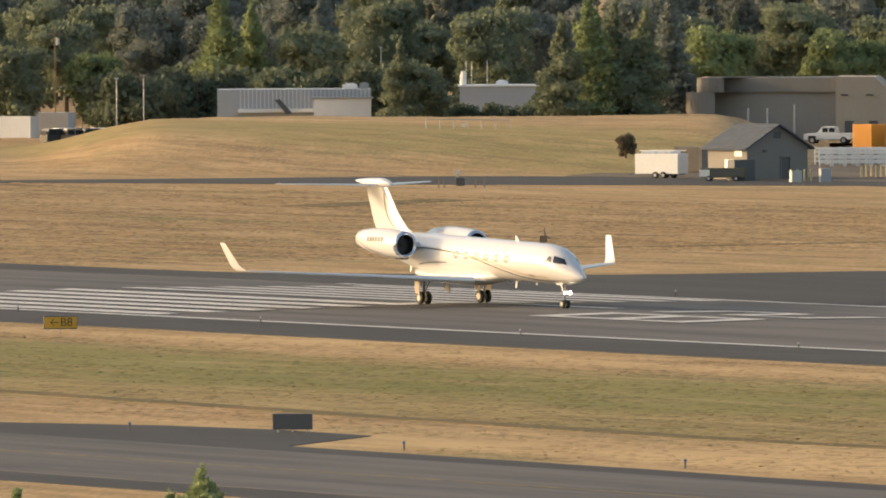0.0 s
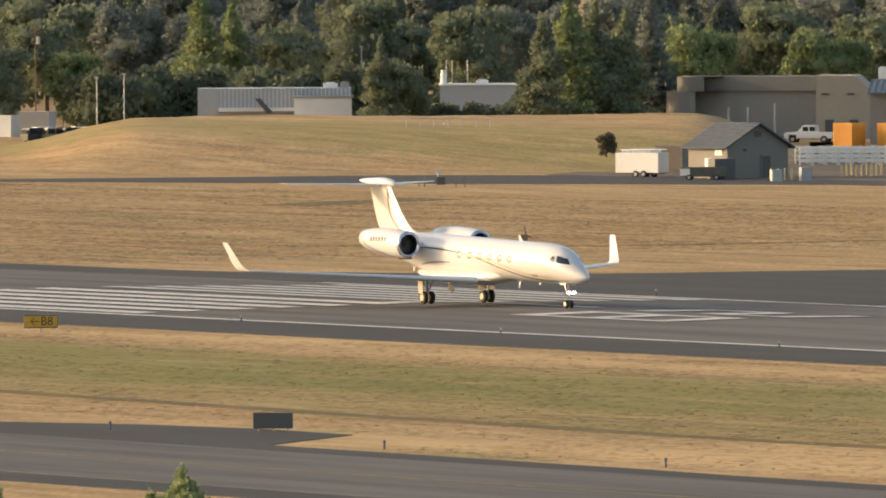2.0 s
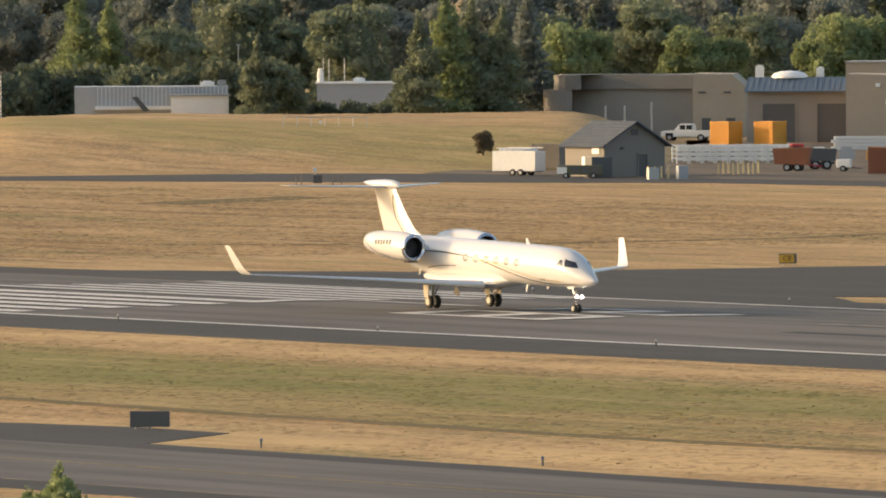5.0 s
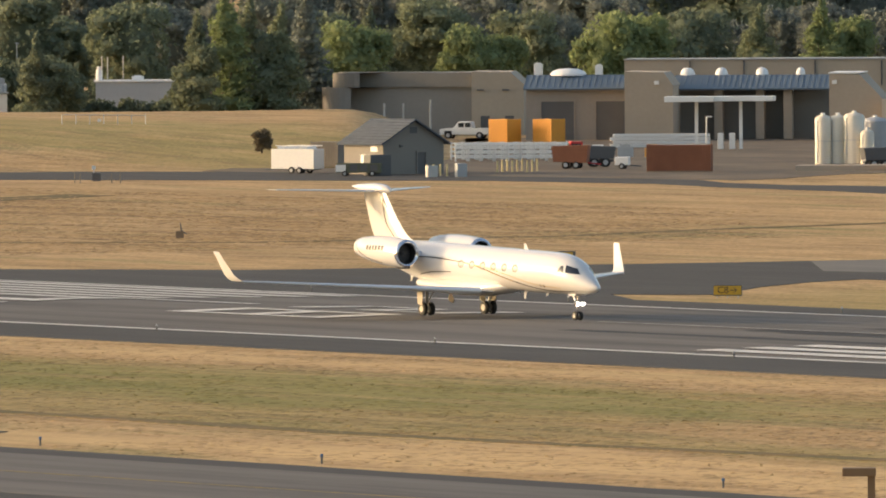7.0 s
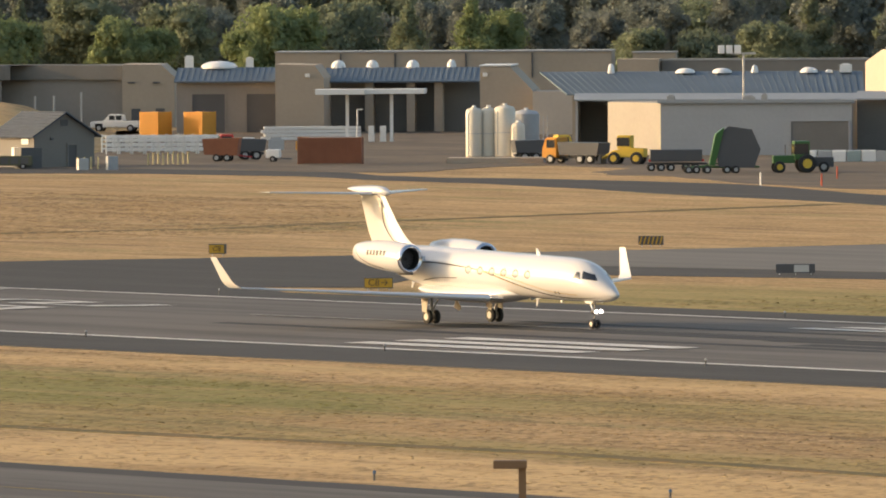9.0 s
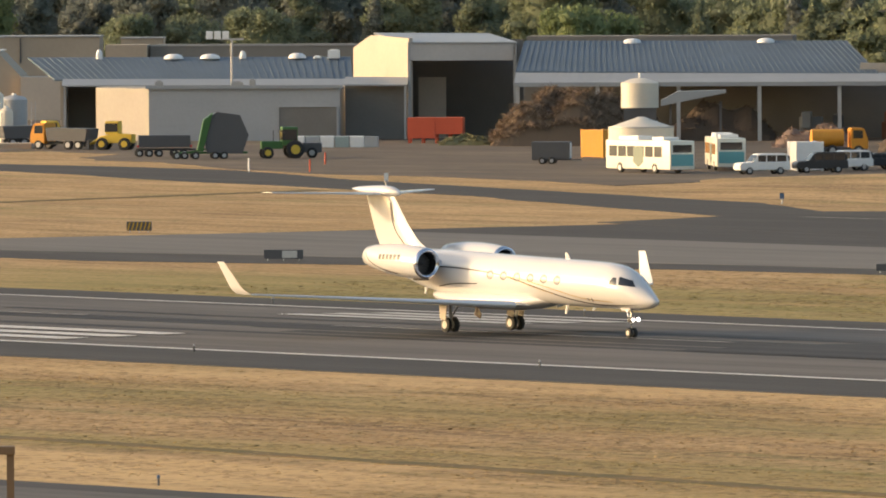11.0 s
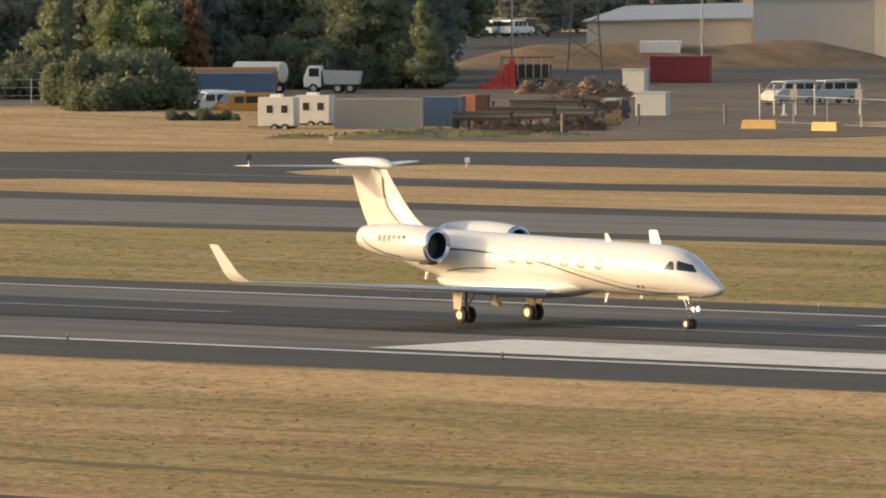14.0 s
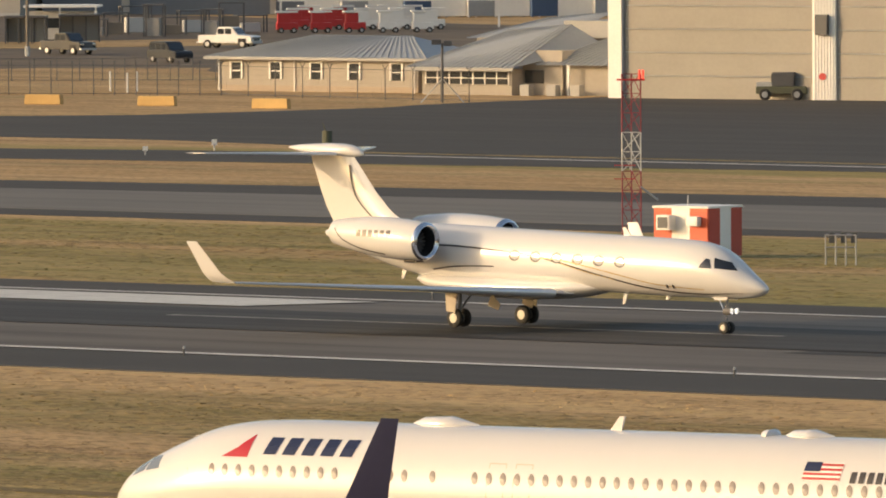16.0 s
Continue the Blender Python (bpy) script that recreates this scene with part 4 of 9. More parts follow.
def airliner():
    """A single-aisle airliner that taxis by close to the camera; origin under its nose tip, nose to +x."""
    ac = thing("airliner", "white airliner with a navy winglet and a red tail emblem, taxiing", "airplane", pose(0, 278, 0.03))
    Z = 3.42
    H = Hull(curve([(0.0, 2.85, 0.06, 0.06), (-0.25, 2.87, 0.45, 0.42), (-0.9, 2.98, 0.95, 0.88), (-1.8, 3.10, 1.35, 1.22), (-2.8, 3.22, 1.60, 1.52), (-4.2, 3.36, 1.80, 1.84), (-6.5, Z, 1.88, 2.0), (-12, Z, 1.88, 2.0), (-27, Z, 1.88, 2.0),
                    (-31, 3.6, 1.75, 1.8), (-35, 3.95, 1.3, 1.35), (-39, 4.35, 0.7, 0.8), (-41.6, 4.6, 0.2, 0.25)], 4))
    fus = part("fuselage", H.bm(48, 1), JET, ac, "glossy white fuselage", smooth=True)
    zw = 3.98
    for s in (-1, 1):
        k = 0
        x = -4.75
        while x > -34:
            if k not in (10, 15, 17, 18, 38):
                bm = bmesh.new(); H.oval(bm, x, zw, 0.115, 0.18, s, 0.010, 12, lean=0.12)
                part("cabin_window", bm, GLASSY, fus)
            x -= 0.508; k += 1
        for xd in (-3.35, -31.0):  # doors
            for q in (-1, 1):
                bm = bmesh.new(); H.band(bm, [(xd + q * 0.43 - 0.015, 3.02, 4.85), (xd + q * 0.43 + 0.015, 3.02, 4.85)], s, 0.010)
                part("door_seam", bm, SEAM, fus)
            for z in (3.02, 4.85):
                bm = bmesh.new(); H.band(bm, [(xd - 0.43, z - 0.015, z + 0.015), (xd + 0.43, z - 0.015, z + 0.015)], s, 0.010)
                part("door_seam", bm, SEAM, fus)
        for xd in (-15.15, -16.1):  # overwing exits
            for q in (-1, 1):
                bm = bmesh.new(); H.band(bm, [(xd + q * 0.3 - 0.015, 3.4, 4.42), (xd + q * 0.3 + 0.015, 3.4, 4.42)], s, 0.010)
                part("door_seam", bm, SEAM, fus)
            bm = bmesh.new(); H.band(bm, [(xd - 0.3, 4.40, 4.43), (xd + 0.3, 4.40, 4.43)], s, 0.010)
            part("door_seam", bm, SEAM, fus)
        for q in ([(-1.72, 3.82), (-1.12, 3.62), (-1.20, 3.84), (-1.75, 4.22)], [(-2.45, 3.92), (-1.80, 3.82), (-1.82, 4.22), (-2.35, 4.28)]):
            bm = bmesh.new(); H.patch(bm, q, s, 0.012, 6)
            part("cockpit_window", bm, COCKPITGREY, fus, "grey cockpit glass", smooth=True)
        # emblem and the word beside it, as plain shapes
        bm = bmesh.new(); H.patch(bm, [(-6.0, 4.36), (-5.02, 4.36), (-5.5, 4.62), (-6.0, 5.02)], s, 0.014, 6)
        part("emblem", bm, EMBLEMRED, fus, "red angular emblem")
        for k in range(5):
            x0 = -6.55 - 0.70 * k
            bm = bmesh.new()
            H.patch(bm, [(x0 - 0.46, 4.46), (x0, 4.46), (x0 - 0.10, 4.94), (x0 - 0.56, 4.94)], s, 0.014, 5)
            part("lettering_bar", bm, NAVY, fus, "navy block in place of lettering")
        bm = bmesh.new(); H.patch(bm, [(-27.2, 4.25), (-25.9, 4.25), (-25.9, 4.75), (-27.2, 4.75)], s, 0.012, 5)
        flag = part("flag", bm, WHITE, fus, "small striped flag")
        for k in range(4):
            bm = bmesh.new(); H.patch(bm, [(-27.2, 4.27 + 0.13 * k), (-25.9, 4.27 + 0.13 * k), (-25.9, 4.335 + 0.13 * k), (-27.2, 4.335 + 0.13 * k)], s, 0.018, 3)
            part("flag_stripe", bm, RED, flag)
        bm = bmesh.new(); H.patch(bm, [(-26.45, 4.50), (-25.9, 4.50), (-25.9, 4.76), (-26.45, 4.76)], s, 0.022, 3)
        part("flag_field", bm, NAVY, flag)
        for k in range(6):
            bm = bmesh.new(); H.patch(bm, [(-27.75 - 0.3 * k, 4.2), (-27.55 - 0.3 * k, 4.2), (-27.55 - 0.3 * k, 4.52), (-27.75 - 0.3 * k, 4.52)], s, 0.014, 3)
            part("registration_bar", bm, DARKSTRIPE, fus, "dark bar in place of the registration")
        # wing and winglet
        W = [((-14.0, 1.2, 2.25), 8.0, 0.11, (0, 0, 1)), ((-15.4, 4.8, 2.6), 5.0, 0.10, (0, 0, 1)), ((-19.8, 16.6, 3.0), 2.6, 0.07, (0, 0, 1))]
        bm = foil(bmesh.new(), [((p[0], s * p[1], p[2]), c, t, u) for p, c, t, u in W])
        wing = part("wing", bm, WINGGREY, ac, "grey wing", smooth=True)
        bm = foil(bmesh.new(), [((-20.0, s * 16.6, 3.0), 2.3, 0.06, (0, -s * 0.4, 0.9)), ((-20.3, s * 17.05, 3.3), 2.0, 0.06, (0, -s * 0.8, 0.6)), ((-20.7, s * 17.25, 3.7), 1.7, 0.06, (0, -s, 0.15)), ((-22.7, s * 17.8, 6.65), 0.6, 0.07, (0, -s, 0.15))])
        part("winglet", bm, NAVY, wing, "dark navy winglet", smooth=True)
        bm = bmesh.new(); lathe(bm, [(0.3, 0.78), (0.0, 0.86), (0.08, 0.95), (0.6, 1.08), (1.8, 1.1), (3.2, 0.9), (4.2, 0.6)], (-12.6, s * 4.83, 1.6), (-1, 0, 0), 28, cap=False)
        eng = part("engine", bm, JET, ac, "white engine nacelle", smooth=True)
        bm = bmesh.new(); lathe(bm, [(0.25, 0.8), (0.9, 0.78), (0.92, 0.05)], (-12.6, s * 4.83, 1.6), (-1, 0, 0), 24, cap=False)
        part("intake_duct", bm, DARK, eng)
        bm = bmesh.new(); prism(bm, [(-13.8, 2.5), (-17.0, 2.3), (-17.0, 2.6), (-14.2, 2.75)], s * 4.83 - 0.15, s * 4.83 + 0.15)
        part("pylon", bm, JET, eng)
        bm = foil(bmesh.new(), [((-36.6, s * 0.5, 4.7), 4.0, 0.09, (0, 0, 1)), ((-40.2, s * 7.1, 5.3), 1.5, 0.09, (0, 0, 1))])
        part("stabilizer", bm, WINGGREY, ac, smooth=True)
        part("main_strut", T(((-19.6, s * 2.86, 2.3), (-19.6, s * 2.86, 0.56), 0.12)), STEEL, ac)
        for o in (-0.43, 0.43): wheel("main_wheel", ac, -19.6, s * 2.86 + o, 0.56, 0.56, 0.38, STEEL)
        wheel("nose_wheel", ac, -4.0, s * 0.2, 0.34, 0.34, 0.2, STEEL)
    part("nose_strut", T(((-4.0, 0, 1.7), (-4.0, 0, 0.34), 0.08)), STEEL, ac)
    bm = bmesh.new()
    loft(bm, [[(a, 0.18, z), (b, 0.05, z), (b, -0.05, z), (a, -0.18, z)] for a, b, z in ((-31.5, -40.0, 5.0), (-35.0, -40.4, 6.6), (-39.0, -42.0, 12.4))])
    part("fin", bm, NAVY, ac, "dark navy tail fin")
    for x, h, w in ((-18.2, 0.42, 0.2), (-28.2, 0.22, 0.12)):
        bm = bmesh.new(); prism(bm, [(x - w, 5.40), (x + w, 5.40), (x - w * 0.7, 5.4 + h), (x - w * 1.6, 5.4 + h)], -0.03, 0.03)
        part("aerial", bm, JET, ac, "white blade aerial")
    for x0, x1, h in ((-10.9, -13.3, 0.25), (-24.2, -25.9, 0.2), (-23.4, -24.0, 0.17)):
        part("aerial_fairing", Hull([(x1, 5.42, 0.02, 0.02), (x1 * 0.6 + x0 * 0.4, 5.42, 0.4, h), (x0 * 0.8 + x1 * 0.2, 5.42, 0.3, h * 0.85), (x0, 5.42, 0.02, 0.02)]).bm(14, 3), JET, ac, smooth=True)
    return ac

SHADEDRIM = mat("shaded_window_rim", (0.09, 0.09, 0.09), rough=0.3)
SEAM = mat("door_seam", (0.45, 0.38, 0.30), rough=0.5)
GLASSY = mat("airliner_window", (0.16, 0.13, 0.11), rough=0.15, spec=0.8)
COCKPITGREY = mat("airliner_cockpit_glass", (0.16, 0.18, 0.20), rough=0.1, spec=0.9)
EMBLEMRED = mat("emblem_red", (0.42, 0.02, 0.03), rough=0.4)
WHEELS = []
JETPLANE = business_jet()
AIRLINER = airliner()

# ---- buildings behind the field
def ribs(bm, x0, x1, step, y, z0, z1, d=0.05, w=0.06):
    x = x0
    while x < x1:
        bx(bm, x - w / 2, x + w / 2, y - d, y, z0, z1); x += step
    return bm

def roof_slab(bm, pts, t=0.15):
    """A sloping slab from four corners, with thickness."""
    a = [bm.verts.new(p) for p in pts]; b = [bm.verts.new((p[0], p[1], p[2] - t)) for p in pts]
    bm.faces.new(a); bm.faces.new(b[::-1])
    for k in range(4): bm.faces.new((a[k], b[k], b[(k + 1) % 4], a[(k + 1) % 4]))
    return bm

SEAMS = []
def seams(bm_unused, p00, p10, p11, p01, n, h=0.06, w=0.05):
    """Standing seams down a roof slope: from the eave p00-p10 up to the ridge p01-p11. Kept until the roof's part is made."""
    A, Bv, C, D = (Vector(p) for p in (p00, p10, p11, p01))
    for k in range(n + 1):
        f = k / n
        bm = bmesh.new()
        lo, hi = A.lerp(Bv, f), D.lerp(C, f)
        u = (Bv - A).normalized() * w / 2
        nrm = (hi - lo).cross(Bv - A).normalized()
        if nrm.z < 0: nrm = -nrm
        vs = [bm.verts.new(q) for q in (lo - u, lo + u, hi + u, hi - u, lo - u + nrm * h, lo + u + nrm * h, hi + u + nrm * h, hi - u + nrm * h)]
        for f4 in ((4, 5, 6, 7), (0, 1, 5, 4), (1, 2, 6, 5), (2, 3, 7, 6), (3, 0, 4, 7)): bm.faces.new([vs[i] for i in f4])
        SEAMS.append(bm)
    return bm_unused

def roofed(name, bm, m, parent, label=""):
    """A roof and its standing seams as parts under it."""
    r = part(name, bm, m, parent, label)
    for s in SEAMS: part("seam", s, m, r)
    SEAMS.clear()
    return r

def roof_unit(parent, x, y, z, w, d, h, m=None):
    bm = B((x - w / 2, x + w / 2, y - d / 2, y + d / 2, z, z + h), bevel=0.05)
    bx(bm, x - w * 0.3, x + w * 0.3, y - d * 0.3, y + d * 0.3, z + h, z + h + 0.12)
    part("roof_unit", bm, m or WHITE, parent, "white rooftop air unit")

def dome(parent, x, y, z, r, h):
    bm = bmesh.new()
    loft(bm, [[(x + r * f * math.cos(2 * math.pi * k / 14), y + r * f * math.sin(2 * math.pi * k / 14), z + h * q) for k in range(14)] for f, q in ((1, 0), (1, 0.25), (0.85, 0.65), (0.5, 0.93), (0.1, 1.0))])
    part("skylight", bm, WHITE, parent, "white domed skylight", smooth=True)

def opening(parent, name, x0, x1, z0, z1, y, m, label, frame_m=None, depth=0.12):
    """A recessed door or window with its frame."""
    o = part(name, B((x0, x1, y - 0.02, y + 0.06, z0, z1)), m, parent, label)
    w = 0.12
    bm = B((x0 - w, x0, y - depth, y + 0.05, z0, z1 + w), (x1, x1 + w, y - depth, y + 0.05, z0, z1 + w), (x0, x1, y - depth, y + 0.05, z1, z1 + w))
    part("frame", bm, frame_m or GREYWALL, o)
    return o

def round_end_hall():
    b = thing("storage_hall", "dark tan hall with a curved end wall and flat roof", "building", spot(58.444, 1440, -4))
    bm = bmesh.new()
    out = [(0.0 + 3.5 * (1 - math.sin(math.pi / 2 * k / 8)), 3.5 * (1 - math.cos(math.pi / 2 * k / 8))) for k in range(9)][::-1]
    ring = [(x, y) for x, y in reversed(out)] + [(17, 0.0), (17, 12), (0, 12)]
    loft(bm, [[(x, y, z) for x, y in ring] for z in (0, 5.3)])
    # Darker than the tan end wall because its shade is in the paint
    part("wall", bm, HALLSHADE, b, "block wall with shade painted in grey-brown")
    bm = bmesh.new(); loft(bm, [[(1.3 + 0.92 * x, y - 0.5, z) for x, y in ring] for z in (5.3, 6.6, 6.9)])
    part("roof", bm, DARKWALL, b, "dark overhanging roof edge")
    bm = bmesh.new(); prism(bm, [(17, 0), (22.8, 0), (22.8, 5.6), (21.3, 6.95), (17, 7.0)], -1.2, 12)
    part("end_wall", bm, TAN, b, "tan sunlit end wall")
    for x in (18.0, 20.8):
        part("wall_lamp", B((x - 0.4, x + 0.4, -1.45, -1.2, 4.9, 5.05)), DARKSTEEL, b)
    for x in (18.5, 21.2):
        part("door", B((x - 0.5, x + 0.5, -1.26, -1.2, 0, 2.1)), DARKSTEEL, b)
    for x, h in ((7.6, 3.6), (9.7, 3.6), (12.7, 4.0)):
        part("bollard_post", T(((x, -6, 0), (x, -6, h), 0.12)), STEEL, b, "pale steel post")

def shops():
    b = thing("workshop_wing", "low tan workshop wing with dark doors and blue-grey roof", "building", spot(57.532, 1400, -4))
    part("wall", B((0, 11, 0, 14, 0, 5.6)), HALLSHADE, b)
    bm = bmesh.new(); roof_slab(bm, [(-0.2, -0.8, 5.6), (11.2, -0.8, 5.6), (11.2, 6, 7.0), (-0.2, 6, 7.0)]); seams(bm, (-0.2, -0.8, 5.6), (11.2, -0.8, 5.6), (11.2, 6, 7.0), (-0.2, 6, 7.0), 18)
    roofed("roof", bm, BLUEROOF, b, "blue-grey metal roof")
    for x0 in (1.7, 7.6): opening(b, "roller_door", x0, x0 + 3.5, 0.0, 4.2, 0, DARKSTEEL, "dark roller door", HALLSHADE)
    for x, w, h in ((0.9, 0.9, 1.3), (7.5, 0.8, 1.1)): roof_unit(b, x, 7, 6.9, w, 0.9, h)
    dome(b, 4.2, 6.5, 6.9, 2.0, 0.8)
    b = thing("workshop_pier", "tan block gable wall between workshop bays", "building", spot(57.095, 1390, -4))
    bm = bmesh.new(); prism(bm, [(0, 0), (5.2, 0), (5.2, 6.0), (4.2, 7.4), (0, 7.5)], 0, 12); part("wall", bm, TAN, b)
    part("wall_lamp", B((3.2, 3.7, -0.25, 0, 6.1, 6.5)), WHITE, b)
    b = thing("workshop_wing", "long tan workshop wing with deep dark bays", "building", spot(56.883, 1400, -4))
    part("wall", B((0, 17, 3, 14, 0, 5.5)), DARKWALL, b)
    bm = bmesh.new(); roof_slab(bm, [(0, -0.8, 5.5), (17, -0.8, 5.5), (17, 6, 6.9), (0, 6, 6.9)]); seams(bm, (0, -0.8, 5.5), (17, -0.8, 5.5), (17, 6, 6.9), (0, 6, 6.9), 28)
    roofed("roof", bm, BLUEROOF, b, "blue-grey metal roof")
    for x in (4.5, 9.0, 12.0): part("pier", B((x, x + 0.9, 0, 3, 0, 5.4)), TAN, b)
    for x, r in ((1.2, 0.8), (4.9, 0.7), (9.3, 0.7), (13.5, 0.5)): dome(b, x, 6.5, 6.8, r, 0.9)
    b = thing("parapet_block", "long tan flat-roofed block behind the workshops", "building", spot(57.095, 1460, -4))
    part("wall", B((0, 37.9, 0, 10, 0, 7.9), (40.3, 45.1, 0, 6, 0, 7.7)), TAN, b)
    part("coping", B((-0.1, 38, -0.15, 10.1, 7.9, 8.05), (40.2, 45.2, -0.15, 6.1, 7.7, 7.85)), GREYROOF, b)
    for x in (7.4, 13.5, 21.5, 29.0): part("downpipe", T(((x, -0.1, 5), (x, -0.1, 7.8), 0.09)), DARKSTEEL, b)
    for x in (19.0, 20.2): roof_unit(b, x, 0.8, 6.0, 0.8, 0.8, 1.0, DARKSTEEL)
    b = thing("sloped_gable", "tan block gable wall with a sloping shoulder", "building", spot(56.19, 1380, -4))
    bm = bmesh.new(); prism(bm, [(0, 0), (5.6, 0), (5.6, 4.7), (3.2, 7.2), (0, 7.3)], 0, 12); part("wall", bm, TAN, b)
    part("coping", B((-0.1, 3.3, -0.1, 12, 7.3, 7.42)), WHITE, b)
    part("wall_lamp", B((0.3, 0.8, -0.25, 0, 6.2, 6.6)), WHITE, b)
    part("low_wall", B((5.7, 10, -1.5, 6, 0, 4.6)), CREAM, b, "sunlit cream wall")
    # fuel canopy
    c = thing("fuel_canopy", "flat white fuel canopy on slim posts", "canopy", spot(56.92, 1340, -4))
    part("deck", B((0, 5.1, 0, 4, 4.95, 5.5), (5.1, 11.3, 0.4, 4.4, 5.0, 5.5), bevel=0.03), WHITE, c)
    for x in (3.2, 7.8): part("post", B((x - 0.17, x + 0.17, 1.8, 2.1, 0, 5.0)), WHITE, c)
    part("lamp_arm", T(((4.3, 1, 0), (4.3, 1, 3.4), 0.08), ((4.3, 1, 3.4), (4.9, 1, 3.4), 0.08)), WHITE, c)
    for x in (5.4, 6.6): part("pump", B((x, x + 0.6, 1.6, 2.2, 0, 1.7), bevel=0.06), WHITE, c)

def long_shed():
    b = thing("open_front_shed", "long open-fronted shed with a blue-grey metal roof", "building", spot(55.963, 1300, -4))
    part("wall", B((4.4, 39.1, 8, 9, 0, 5.2)), DARKWALL, b)
    part("side_wall", B((4.1, 4.4, 0, 9, 0, 5.2)), TAN, b)
    bm = bmesh.new(); roof_slab(bm, [(3.6, -0.8, 5.5), (33.5, -0.8, 5.3), (32.8, 9, 7.55), (0.2, 9, 7.6)])
    seams(bm, (3.6, -0.8, 5.5), (33.5, -0.8, 5.3), (32.8, 9, 7.55), (0.2, 9, 7.6), 46)
    roofed("roof", bm, BLUEROOF, b, "blue-grey standing seam roof")
    part("fascia", B((4.4, 39.2, -1.0, -0.8, 4.95, 5.25)), LIGHTROOF, b, "pale fascia")
    bm = bmesh.new(); roof_slab(bm, [(4.4, -2.4, 4.95), (39.2, -2.4, 4.85), (39.2, -0.8, 5.45), (4.4, -0.8, 5.55)]); part("porch_roof", bm, LIGHTROOF, b, "pale metal porch roof")
    for x in (4.6, 10, 16, 22, 28, 34, 39): part("post", B((x - 0.12, x + 0.12, -1.0, -0.7, 0, 5.0)), STEEL, b)
    for x, r, h in ((6.0, 0.35, 1.0), (13.5, 1.0, 0.5), (17.2, 1.0, 0.5), (20.5, 0.35, 0.8), (26.0, 0.9, 0.55), (28.0, 0.4, 0.3)): dome(b, x + 1.5, 8.2, 7.4, r, h)
    roof_unit(b, 31.2, 8.0, 7.4, 1.2, 1.0, 0.8)
    b = thing("rear_block", "brown flat-roofed block behind the shed", "building", spot(55.3, 1345, -4))
    part("wall", B((-2, 46, 0, 12, 0, 8.3)), DARKWALL, b)
    part("coping", B((-2, 46, -0.1, 0.0, 8.2, 8.4)), GREYROOF, b)
    part("stair_house", B((-6.5, -2.2, -2, 3, 0, 8.4)), TAN, b, "tan stair house")
    p = thing("light_mast", "tall slim mast with four white floodlights", "lamp", spot(54.995 + 0.03, 1270, 0))
    part("pole", T(((0, 0, 0), (0, 0, 9.9), 0.14, 0.1)), STEEL, p)
    part("crossbar", B((-1.3, 1.2, -0.1, 0.1, 9.7, 9.9)), STEEL, p)
    for x in (-2.5, -1.7, -0.9): part("floodlight", B((x, x + 0.65, -0.4, 0.2, 9.8, 10.6), bevel=0.08), WHITE, p, "white floodlight housing")

